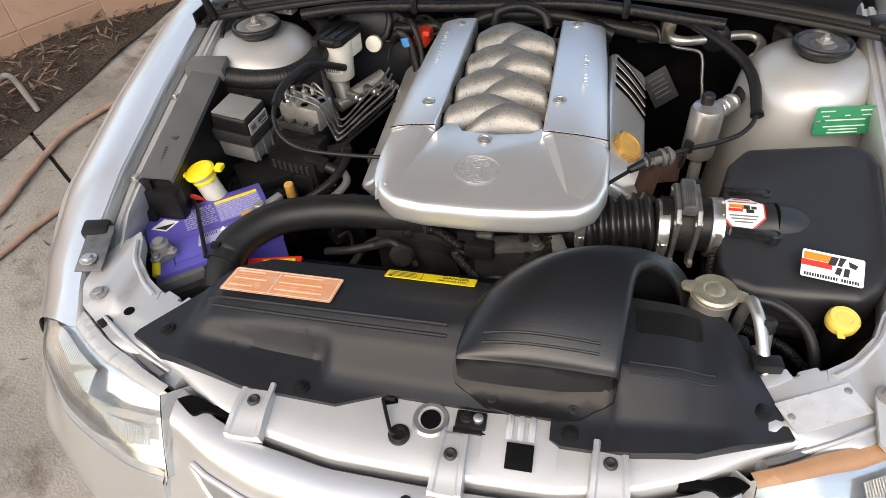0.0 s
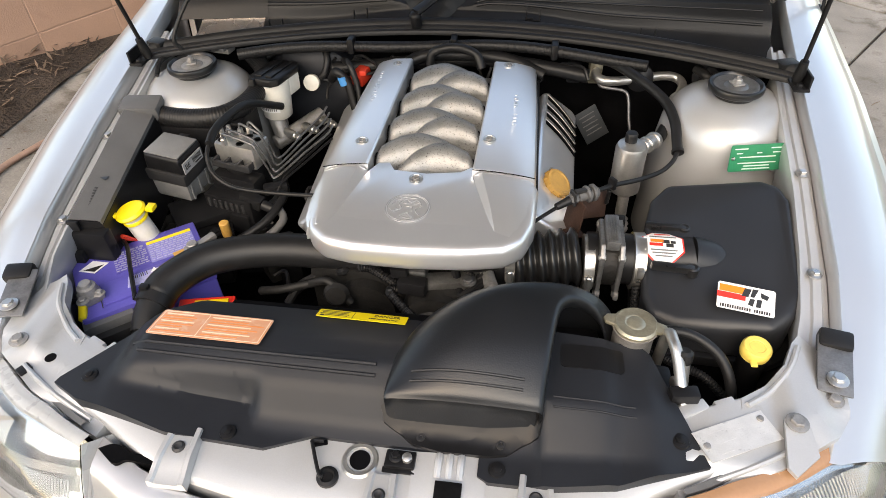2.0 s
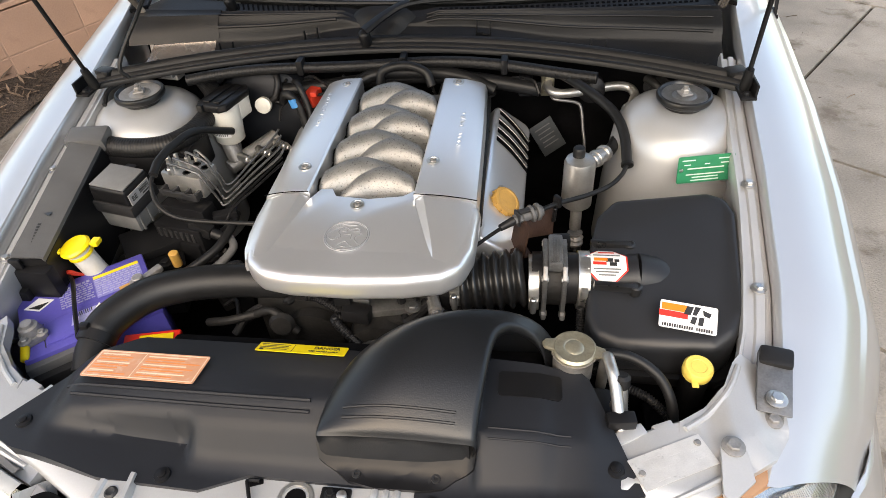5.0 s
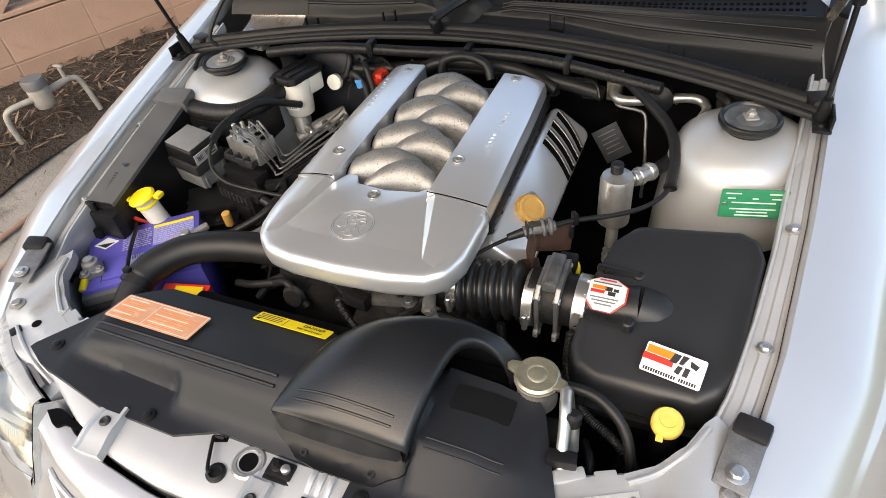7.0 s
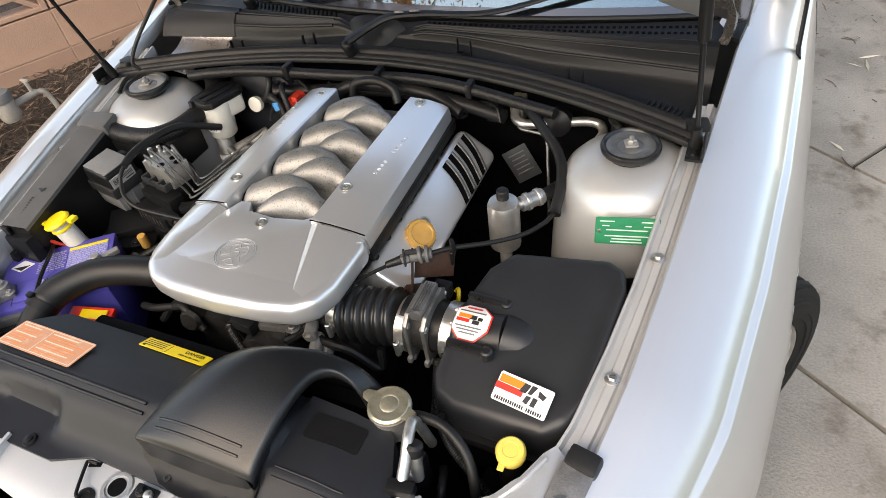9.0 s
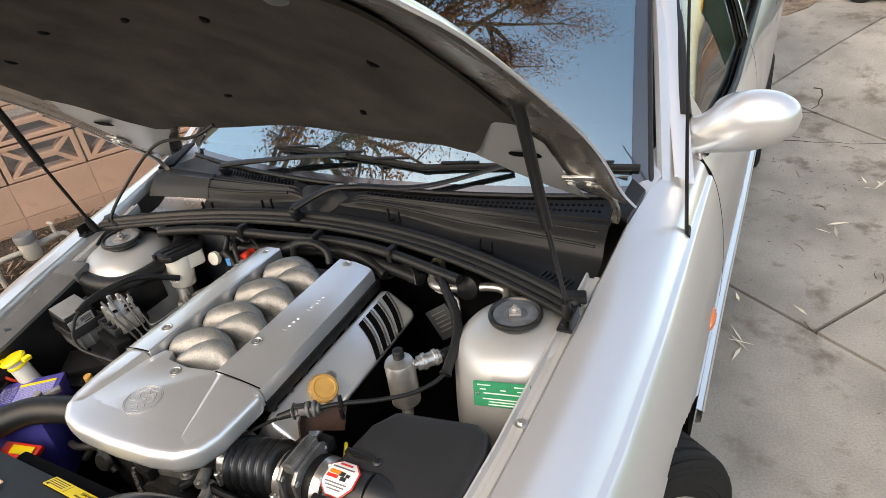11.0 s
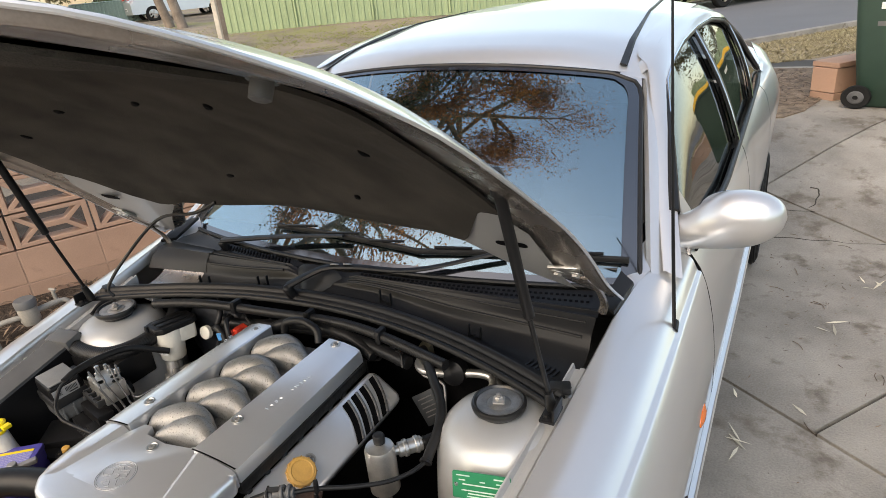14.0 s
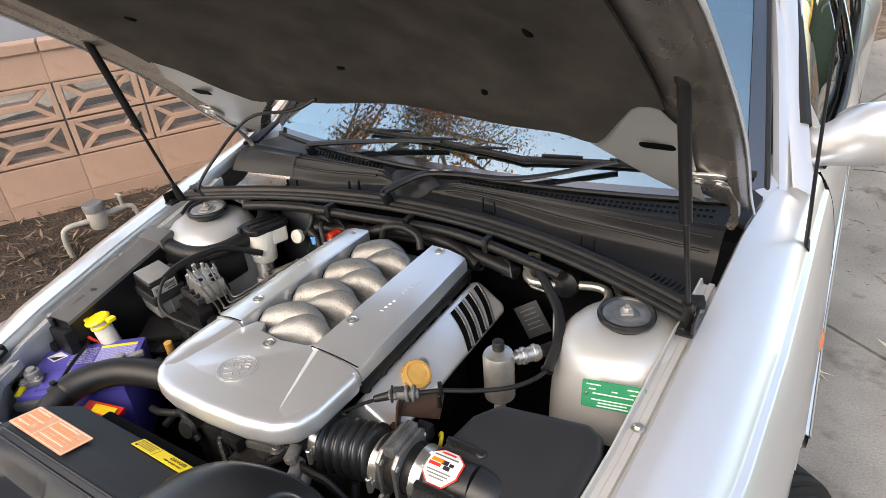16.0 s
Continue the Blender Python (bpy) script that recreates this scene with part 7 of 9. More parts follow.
part("cap", join(rev([(0.031, 0), (0.0325, 0.003), (0.0325, 0.007), (0.029, 0.010), (0.023, 0.009), (0.017, 0.010), (0.014, 0.0085), (0.010, 0.0105), (0.003, 0.0105)], (0.353, -0.588, 0.778), (0.353, -0.588, 2), 40),
     *[prism([(0.353 + c * (0.026 + 0.8 * d) - 0.85 * s * w, -0.588 + s * (0.026 + 0.8 * d) + 0.85 * c * w) for d, w in ((0, -0.014), (0.022, -0.009), (0.027, 0.0), (0.022, 0.009), (0, 0.014))], 0.780, 0.787, 0.002) for c, s in ((0.985, -0.17), (-0.985, 0.17))]), "gold", rad, "dull gold-grey pressed metal cap")
part("neck", rev([(0.030, 0), (0.030, 0.04), (0.034, 0.052)], (0.353, -0.588, 0.728), (0.353, -0.588, 2), 24), "dirtyalloy", rad)
of = thing("overflow_hose", (0.45, -0.6, 0.6), "thin black overflow hose from the radiator neck", "hose")
part("hose", tube([(0.376, -0.590, 0.766), (0.400, -0.584, 0.771), (0.440, -0.588, 0.768), (0.478, -0.608, 0.750), (0.498, -0.634, 0.712), (0.500, -0.65, 0.65), (0.47, -0.63, 0.56)], 0.0080, 12, 8), "rubber", of)
part("loom", tube([(0.372, -0.46, 0.735), (0.375, -0.49, 0.69), (0.395, -0.53, 0.67), (0.43, -0.57, 0.68), (0.47, -0.60, 0.69), (0.51, -0.62, 0.66)], 0.006, 10, 8, rib=(0.0014, 60)), "rubber", of, "corrugated wire loom")
washer = thing("washer_bottle", (0.536, -0.582, 0.52), "dark bottle with a round pale yellow cap", "washer bottle")
part("bottle", join(cyl((0.536, -0.582, 0.60), (0.536, -0.582, 0.735), 0.020), box((0.535, -0.59, 0.54), (0.12, 0.09, 0.15), 0.02)), "dark", washer)
part("cap", rev([(0.021, -0.012), (0.022, -0.008), (0.022, 0.003), (0.019, 0.007), (0.012, 0.007), (0.011, 0.006), (0.003, 0.006)], (0.536, -0.582, 0.745), (0.54, -0.60, 0.95), 32), "paleyellow", washer, "pale yellow snap cap")
part("tab", box((0.529, -0.606, 0.739), (0.010, 0.012, 0.003), 0.002), "paleyellow", washer)
acp = thing("refrigerant_pipe", (0.42, -0.64, 0.6), "bare alloy refrigerant pipe with a black service cap", "pipe")
part("pipe", tube([(0.402, -0.575, 0.68), (0.399, -0.598, 0.778), (0.402, -0.622, 0.790), (0.408, -0.65, 0.778), (0.414, -0.695, 0.742), (0.42, -0.715, 0.67)], 0.0085, 14, 8), "alloy", acp)
part("service_port", join(cyl((0.420, -0.655, 0.728), (0.416, -0.640, 0.776), 0.010), cyl((0.408, -0.655, 0.735), (0.422, -0.650, 0.735), 0.012)), "alloy", acp)
part("service_cap", rev([(0.0115, 0), (0.0125, 0.003), (0.0125, 0.016), (0.008, 0.020), (0.003, 0.019)], (0.416, -0.641, 0.772), (0.416, -0.58, 0.98), 20), "rubber", acp, "black service cap")
part("clamp_block", box((0.414, -0.688, 0.756), (0.040, 0.020, 0.022), 0.004, rot=(0, 0, 8)), "blackp", acp)
part("second_pipe", tube([(0.43, -0.60, 0.66), (0.445, -0.64, 0.68), (0.452, -0.68, 0.64)], 0.007, 12, 8), "rubber", acp)

# top radiator hose
th = thing("radiator_hose", (-0.3, -0.48, 0.68), "thick black rubber radiator hose with a clamp", "radiator hose")
part("hose", tube([(-0.435, -0.625, 0.70), (-0.440, -0.585, 0.718), (-0.43, -0.535, 0.732), (-0.385, -0.480, 0.738), (-0.32, -0.446, 0.735), (-0.24, -0.425, 0.728), (-0.16, -0.415, 0.718), (-0.09, -0.40, 0.70)], lambda t: 0.027 if t < 0.2 else 0.031, 20, 8), "rubber", th, "smooth black rubber hose", angle=60)
part("clamp", tube([(-0.4405, -0.580, 0.720), (-0.4385, -0.563, 0.726)], 0.0315, 24, 1), "blackp", th)
part("clamp_ear", box((-0.447, -0.572, 0.755), (0.016, 0.012, 0.012), 0.003), "blackp", th)
part("radiator_neck", tube([(-0.42, -0.66, 0.66), (-0.432, -0.64, 0.69), (-0.436, -0.612, 0.706)], 0.024, 18, 5), "blackp", th)

# battery
bat = thing("battery", (-0.52, -0.47, 0.5), "blue-violet car battery with printed labels and grimy terminals", "battery")
bp = pose(-0.522, -0.475, 0.60, 0, 0, 38)
part("case", moved(box((0, 0, 0), (0.228, 0.172, 0.18), 0.006), bp), "purple", bat, "blue-violet plastic case")
part("lid", moved(box((0, 0.0, 0.094), (0.232, 0.176, 0.016), 0.005), bp), "purple", bat, "blue-violet lid with vents")
part("lid_plateau", moved(box((0.0, -0.042, 0.104), (0.150, 0.058, 0.006), 0.002), bp), "purple", bat)
for x, y, w, h in ((0.0, -0.011, 0.158, 0.0016), (-0.079, -0.042, 0.0016, 0.062), (0.079, -0.042, 0.0016, 0.062), (-0.095, -0.010, 0.03, 0.0016), (0.10, -0.010, 0.03, 0.0016)):
    part("lid_groove", moved(box((x, y, 0.1022), (w, h, 0.0008), 0), bp), "ink", bat)
part("label", moved(box((-0.013, 0.036, 0.1025), (0.062, 0.062, 0.001), 0), bp), "purple", bat)
part("label", moved(box((0.062, 0.034, 0.1027), (0.086, 0.064, 0.001), 0), bp), "lilac", bat, "faded blue printed battery label")
part("hazard_diamond", moved(prism([(-0.026, 0), (0, -0.019), (0.026, 0), (0, 0.019)], 0.1026, 0.1034, 0), bp @ pose(-0.078, 0.048, 0, 0, 0, -4)), "sticker_white", bat)
part("diamond_mark", moved(prism([(-0.018, -0.002), (0, -0.015), (0.018, -0.002)], 0.1036, 0.1040, 0), bp @ pose(-0.078, 0.048, 0, 0, 0, -4)), "ink", bat)
part("yellow_strip", moved(box((0.062, 0.0625, 0.1036), (0.084, 0.008, 0.0008), 0), bp), "sticker_yellow", bat)
lr = random.Random(8)
for col, x0, x1, n in ((0, -0.043, 0.016, 9), (1, 0.021, 0.103, 8)):
    for i in range(n):
        x, y = x0, 0.062 - 0.0065 * i - (0.008 if col else 0)
        while x < x1 - 0.004:
            w = min(lr.uniform(0.004, 0.013), x1 - x)
            part("print_bar", moved(box((x + w / 2, y, 0.1036), (w, 0.0030 if not (col == 0 and i == 0) else 0.005, 0.0005), 0), bp), "plate_print" if col == 0 else "lilac_print", bat)
            x += w + 0.0022
part("yellow_tag", moved(box((0.078, 0.0, 0.1044), (0.038, 0.018, 0.0008), 0, rot=(0, 0, 6)), bp), "ochre", bat, "stained yellow tag")
part("white_tag", moved(prism([(-0.032, -0.050), (0.012, -0.052), (0.020, -0.030), (0.028, -0.022), (-0.026, -0.020)], 0.1072, 0.1078, 0), bp), "lilac_print", bat, "scuffed white paper tag")
for i in range(8):
    part("barcode_bar", moved(box((-0.018 + 0.0034 * i, -0.027, 0.1081), (0.0016, 0.010, 0.0004), 0), bp), "ink" if i % 3 else "purple", bat)
part("tag_mark", moved(prism([(0.012, -0.030), (0.024, -0.028), (0.020, -0.018)], 0.1080, 0.1085, 0), bp), "sticker_white", bat)
part("terminal_clamp", moved(join(box((-0.092, -0.040, 0.110), (0.040, 0.034, 0.016), 0.005, rot=(0, 0, 12)), rev([(0.017, 0.0), (0.018, 0.006), (0.016, 0.020), (0.011, 0.022), (0.010, 0.028), (0.004, 0.029)], (-0.092, -0.036, 0.112), (-0.092, -0.036, 1), 18), bolt((-0.104, -0.055, 0.117), 0.007), bolt((-0.076, -0.050, 0.117), 0.006)), bp), "dirtyalloy", bat, "grimy corroded terminal clamp")
part("terminal_clamp", moved(join(box((0.096, -0.024, 0.112), (0.034, 0.036, 0.020), 0.005), cyl((0.096, -0.018, 0.10), (0.096, -0.018, 0.132), 0.010), box((0.118, -0.010, 0.118), (0.05, 0.016, 0.012), 0.004, rot=(0, -6, 18)), bolt((0.088, -0.036, 0.121), 0.007)), bp), "dirtyalloy", bat, "grimy corroded terminal clamp")
part("terminal_boot", moved(cyl((-0.108, -0.052, 0.108), (-0.114, -0.082, 0.100), 0.0075, n=12), bp), "yellow", bat, "yellow cable sleeve")
part("hold_down_strap", tube([(-0.590, -0.415, 0.71), (-0.565, -0.44, 0.716), (-0.525, -0.50, 0.720), (-0.486, -0.562, 0.712)], 0.0042, 8, 6), "blackp", bat, "thin black hold-down")
bc = thing("battery_tray_cover", (-0.52, -0.60, 0.64), "dusty grey plastic cover box beside the battery", "cover")
part("box", box((-0.533, -0.586, 0.668), (0.084, 0.040, 0.05), 0.004, rot=(0, 0, 39)), "greyp", bc)
part("skirt", box((-0.524, -0.604, 0.64), (0.090, 0.030, 0.07), 0.004, rot=(0, 0, 39)), "fusep", bc)
for i in range(4):
    part("print_bar", moved(box((-0.018 + 0.012 * i, 0.006, 0.0256), (0.008, 0.006, 0.0005), 0), pose(-0.533, -0.586, 0.668, 0, 0, 39)), "satin", bc)
cable = thing("battery_cable", (-0.57, -0.6, 0.5), "black battery cables with red wires", "cable")
part("earth_cable", tube([(-0.575, -0.575, 0.712), (-0.615, -0.58, 0.70), (-0.632, -0.62, 0.66), (-0.60, -0.68, 0.66), (-0.53, -0.70, 0.70)], 0.005, 8, 8), "rubber", cable)
for i in range(3):
    part("red_wire", tube([(-0.63 + 0.01 * i, -0.40, 0.70), (-0.60 + 0.008 * i, -0.415, 0.715 + 0.004 * i), (-0.57, -0.40, 0.70), (-0.55, -0.36, 0.66)], 0.0028, 6, 8), "red", cable)
rag = thing("coloured_label", (-0.40, -0.56, 0.6), "red and yellow printed sticker low beside the radiator", "label")
part("backing", box((-0.375, -0.535, 0.675), (0.10, 0.035, 0.012), 0.003, rot=(14, 0, 12)), "sticker_red", rag)
part("yellow_patch", box((-0.365, -0.535, 0.683), (0.06, 0.02, 0.004), 0.001, rot=(14, 0, 12)), "yellow", rag)

# filler bottle with the yellow lid
fb = thing("filler_bottle", (-0.565, -0.385, 0.55), "white plastic filler neck with a bright yellow flip cap", "filler bottle")
part("neck", rev([(0.026, 0), (0.025, 0.06), (0.022, 0.12), (0.022, 0.182)], (-0.540, -0.372, 0.58), (-0.568, -0.388, 0.76), 24), "white", fb, "aged white plastic neck")
part("collar", rev([(0.022, 0.014), (0.0245, 0.016), (0.0245, 0.020), (0.022, 0.022)], (-0.562, -0.385, 0.728), (-0.568, -0.388, 0.76), 24), "yellow", fb)
part("cap", rev([(0.022, 0), (0.029, 0.003), (0.030, 0.007), (0.026, 0.011), (0.010, 0.012)], (-0.567, -0.388, 0.757), (-0.573, -0.392, 0.79), 30), "yellow", fb, "bright yellow flip cap")
part("tab", box((-0.604, -0.402, 0.760), (0.024, 0.02, 0.007), 0.003, rot=(0, -8, 30)), "yellow", fb)
part("hinge", box((-0.533, -0.375, 0.765), (0.016, 0.02, 0.010), 0.003), "yellow", fb)

# long fuse box along the inner wing
fx = thing("fuse_box", (-0.65, -0.28, 0.55), "long black plastic fuse box along the inner wing", "fuse box")
sec = []
for k in np.linspace(0, 1, 8):
    a, b = Vector((-0.655, -0.452, 0.786)).lerp(Vector((-0.690, -0.135, 0.842)), k), Vector((-0.592, -0.440, 0.776)).lerp(Vector((-0.622, -0.118, 0.832)), k)
    sec.append([(a.x, a.y, a.z - 0.16), (a.x, a.y, a.z - 0.006), (a.x + 0.006, a.y, a.z), (b.x - 0.006, b.y, b.z), (b.x, b.y, b.z - 0.006), (b.x + 0.012, b.y, b.z - 0.16)])
part("housing", loft(sec, closed=True, cap=True), "blackp", fx, "black housing")
part("lid", loft([[Vector(s[2]) + Vector((0.001, 0, 0.0035)), Vector(s[2]) + Vector((0.004, 0, 0.0052)), Vector(s[3]) + Vector((-0.002, 0, 0.0052)), Vector(s[3]) + Vector((0.004, 0, 0.003)), Vector(s[3]) + Vector((0.0058, 0, -0.012))] for s in sec], thick=0.003), "fuselid", fx, "flat dusty charcoal lid", angle=30)
part("end_clip", join(box((-0.640, -0.4545, 0.776), (0.022, 0.006, 0.022), 0.002), box((-0.612, -0.452, 0.738), (0.052, 0.008, 0.006), 0.002)), "blackp", fx)
part("lid_step", box((-0.655, -0.125, 0.832), (0.085, 0.05, 0.035), 0.006, rot=(10, 0, 6)), "fuselid", fx)
part("front_socket", join(box((-0.62, -0.452, 0.72), (0.08, 0.025, 0.09), 0.005), box((-0.65, -0.462, 0.70), (0.03, 0.03, 0.05), 0.004)), "blackp", fx)
part("warning_mark", moved(prism([(-0.008, -0.006), (0.008, -0.006), (0, 0.008)], 0, 0.0006, 0), pose(-0.630, -0.345, 0.8062, 10, 9, 95)), "ink", fx)
for i in range(9):
    k = 0.05 + 0.022 * i
    c = Vector((-0.628, -0.44, 0.7815)).lerp(Vector((-0.655, -0.13, 0.8385)), k)
    part("print_bar", moved(box((0, 0, 0), (0.006, 0.004, 0.0006), 0), pose(c.x, c.y, c.z + 0.0062, 10, 9, 5)), "ink", fx)

# relay box
rb = thing("relay_box", (-0.54, -0.22, 0.68), "grey-topped black relay box with a dusty lid", "relay box")
rp = pose(-0.553, -0.222, 0.768, 3, 3, -10) @ Matrix.Diagonal((0.90, 0.90, 1, 1))
part("lower", moved(box((0, 0, -0.050), (0.092, 0.084, 0.044), 0.006, taper=1.05), rp), "lidgrey", rb, "dusty grey lower housing")
part("base", moved(box((0, 0, -0.014), (0.106, 0.098, 0.028), 0.006), rp), "fusep", rb)
part("lid", moved(box((0, 0, 0.018), (0.100, 0.090, 0.040), 0.009, taper=0.95, seg=3), rp), "blackp", rb)
part("lid_top", moved(box((0, 0, 0.039), (0.088, 0.078, 0.003), 0.001), rp), "lidgrey", rb, "dusty grey lid top")
part("catch", moved(box((0.0, 0.05, 0.02), (0.028, 0.014, 0.03), 0.004), rp), "blackp", rb)
part("label", moved(box((0.052, -0.004, 0.014), (0.002, 0.070, 0.026), 0), rp), "labelgrey", rb, "pale grey printed label")
text("BE", rp @ pose(0.0535, -0.024, 0.014, 90, 0, 90), 0.017, "ink", rb)
for i in range(9):
    part("print_bar", moved(box((0.0535, -0.004 + 0.0036 * i, 0.017), (0.0006, 0.0017, 0.011), 0), rp), "ink", rb)
part("print_bar", moved(box((0.0535, 0.014, 0.0065), (0.0006, 0.024, 0.003), 0), rp), "ink", rb)
for sy in (-0.030, 0.0, 0.030):
    part("housing_rib", moved(box((0.0475, sy, -0.050), (0.005, 0.006, 0.042), 0.001), rp), "lidgrey", rb)
part("mount", join(box((-0.50, -0.255, 0.67), (0.14, 0.10, 0.02), 0.004, rot=(0, 0, 38)), box((-0.47, -0.31, 0.655), (0.09, 0.05, 0.006), 0.002, rot=(0, 10, 30)), bolt((-0.452, -0.322, 0.664), 0.009)), "blackp", rb, "black steel mounting tray")

# brake unit with its pipes
ab = thing("brake_modulator", (-0.43, -0.17, 0.62), "cast alloy brake modulator block with bent brake pipes", "brake modulator")
ap = pose(-0.421, -0.177, 0.775, 0, 0, -13)
part("valve_block", moved(box((0, 0, 0), (0.096, 0.058, 0.050), 0.004), ap), "alloy", ab, "cast alloy valve block")
part("motor", moved(join(cyl((0.0, 0.0, -0.12), (0.0, 0.0, -0.02), 0.044), cyl((0.0, 0.05, -0.03), (0.0, 0.03, -0.03), 0.02)), ap), "blackp", ab)
part("control_box", moved(join(box((0.004, -0.042, -0.052), (0.108, 0.040, 0.036), 0.004), box((0.0, -0.060, -0.100), (0.116, 0.060, 0.070), 0.005), box((0.004, -0.082, -0.125), (0.090, 0.03, 0.05), 0.004)), ap), "blackp", ab, "black control housing")
part("connector_frame", moved(join(*[box((x, -0.036, -0.012), (0.006, 0.022, 0.016), 0.001) for x in (-0.044, -0.015, 0.015, 0.040)], box((-0.002, -0.045, -0.014), (0.092, 0.008, 0.014), 0.002)), ap), "fusep", ab, "slotted black connector frame")
part("plug", moved(join(box((0.052, -0.072, -0.070), (0.05, 0.024, 0.026), 0.004, rot=(0, 14, 0)), cyl((0.075, -0.072, -0.075), (0.105, -0.070, -0.086), 0.011, n=12)), ap), "rubber", ab, "black wiring plug")
part("plug_wire", tube([(-0.33, -0.262, 0.69), (-0.315, -0.29, 0.68), (-0.345, -0.335, 0.665), (-0.405, -0.355, 0.65), (-0.45, -0.345, 0.645)], 0.0085, 10, 8), "greyp", ab, "grey taped wiring sleeve")
for i in range(7):
    part("foot_tooth", moved(box((-0.045 + 0.014 * i, -0.090, -0.085), (0.007, 0.005, 0.022), 0.001), ap), "fusep", ab)
for x, y in ((-0.036, -0.014), (0.010, -0.016), (0.036, 0.010), (0.012, 0.016)):
    part("bore", moved(rev([(0.0085, 0.0), (0.0085, 0.001), (0.006, 0.0012), (0.0058, 0.0)], (x, y, 0.0252), (x, y, 1), 18), ap), "grime", ab)
PIPES = [((-0.410, -0.150), (-0.378, -0.164), (-0.362, -0.156), (-0.350, -0.142), (-0.301, -0.006)), ((-0.426, -0.158), (-0.370, -0.181), (-0.360, -0.172), (-0.348, -0.166), (-0.290, -0.026)),
         ((-0.443, -0.181), (-0.374, -0.205), (-0.360, -0.188), (-0.347, -0.187), (-0.281, -0.046)), ((-0.446, -0.199), (-0.368, -0.224), (-0.358, -0.204), (-0.345, -0.205), (-0.272, -0.066))]
for i, (s0, s1, s2, s3, s4) in enumerate(PIPES):
    z1 = 0.742 - 0.004 * i
    part("union_nut", cyl((*s0, 0.798), (*s0, 0.814), 0.0068, n=6), "steel", ab)
    part("brake_pipe", tube([(*s0, 0.806), (s0[0], s0[1], 0.821), (s0[0] + 0.008, s0[1] - 0.003, 0.826), (s1[0] - 0.010, s1[1] + 0.004, 0.818), (*s1, 0.808), (mix(s1[0], s2[0], 0.8), mix(s1[1], s2[1], 0.8), z1 + 0.02), (*s2, z1 + 0.003), (*s3, z1), (mix(s3[0], s4[0], 0.5), mix(s3[1], s4[1], 0.5), z1 + 0.012), (*s4, 0.764 - 0.004 * i), (s4[0] + 0.006, s4[1] + 0.03, 0.77 - 0.004 * i)], 0.0025, 8, 8), "alloyd", ab, "bent steel brake pipe")
    part("brake_pipe", tube([(s3[0] + 0.008, s3[1] - 0.035, 0.715), (s3[0] + 0.018, s3[1] - 0.01, 0.728), (mix(s3[0], s4[0], 0.5) + 0.016, mix(s3[1], s4[1], 0.5) - 0.012, 0.738), (s4[0] + 0.014, s4[1] - 0.01, 0.748)], 0.0027, 8, 6), "blackp", ab, "black coated brake pipe")
part("bleed_screw", join(cyl((-0.463, -0.168, 0.798), (-0.463, -0.168, 0.820), 0.006, n=6), cyl((-0.455, -0.150, 0.798), (-0.455, -0.150, 0.816), 0.005, n=10)), "steel", ab)

# master cylinder, reservoir and booster
mc = thing("brake_fluid_reservoir", (-0.425, 0.02, 0.72), "white brake fluid reservoir with a black ribbed cap on its cylinder", "brake reservoir")
mp = pose(-0.412, 0.026, 0.823, -4, 0, -12)
part("reservoir", moved(join(rev([(0.026, -0.080), (0.033, -0.074), (0.036, -0.02), (0.0365, 0.018)], (0, -0.004, 0), (0, -0.004, 1), 30), prism(rounded(-0.026, 0.034, 0.0, 0.062, 0.015), -0.03, 0.016, 0.005, 3)), mp), "white", mc, "translucent white plastic reservoir", angle=50)
part("reservoir_neck", moved(rev([(0.017, -0.125), (0.018, -0.085), (0.026, -0.078)], (0, -0.002, 0), (0, -0.002, 1), 20), mp), "greyp", mc)
part("cap", moved(prism([(-0.030, -0.050), (0.024, -0.052), (0.037, -0.036), (0.037, 0.050), (0.026, 0.068), (-0.024, 0.068), (-0.037, 0.050), (-0.037, -0.036)], 0.012, 0.030, 0.005, 3), mp), "blackp", mc, "black cap with moulded ridges")
part("cap_ridge", moved(join(box((-0.013, 0.008, 0.031), (0.016, 0.092, 0.005), 0.002), box((0.013, 0.008, 0.031), (0.016, 0.092, 0.005), 0.002)), mp), "blackp", mc)
part("cap_lug", moved(box((-0.02, -0.052, 0.012), (0.014, 0.012, 0.035), 0.003), mp), "blackp", mc)
part("label", moved(loft([[(0.0368 * math.sin(a), -0.004 - 0.0368 * math.cos(a), z) for z in (-0.055, -0.030)] for a in np.linspace(-0.75, 0.75, 9)]), mp), "sticker_white", mc)
for i in range(9):
    part("print_bar", moved(box((0.0372 * math.sin(0.13 * (i - 4)), -0.004 - 0.0372 * math.cos(0.13 * (i - 4)), -0.045), (0.002, 0.0008, 0.012), 0, rot=(0, 0, math.degrees(0.13 * (i - 4)))), mp), "greyp", mc)
part("cylinder", join(cyl((-0.42, -0.02, 0.690), (-0.33, 0.08, 0.718), 0.018), cyl((-0.405, -0.005, 0.70), (-0.42, 0.01, 0.75), 0.018)), "dirtyalloy", mc, "alloy master cylinder")
for i in range(3):
    p0 = Vector((-0.395 + 0.035 * i, -0.005 + 0.03 * i, 0.715))
    part("port", join(cyl(p0, p0 + Vector((0.035, -0.025, 0.004)), 0.010, n=14), cyl(p0 + Vector((0.03, -0.022, 0.004)), p0 + Vector((0.045, -0.032, 0.006)), 0.007, n=6)), "steel", mc)
bo = thing("brake_booster", (-0.36, 0.16, 0.74), "round black brake booster on the firewall", "brake booster")
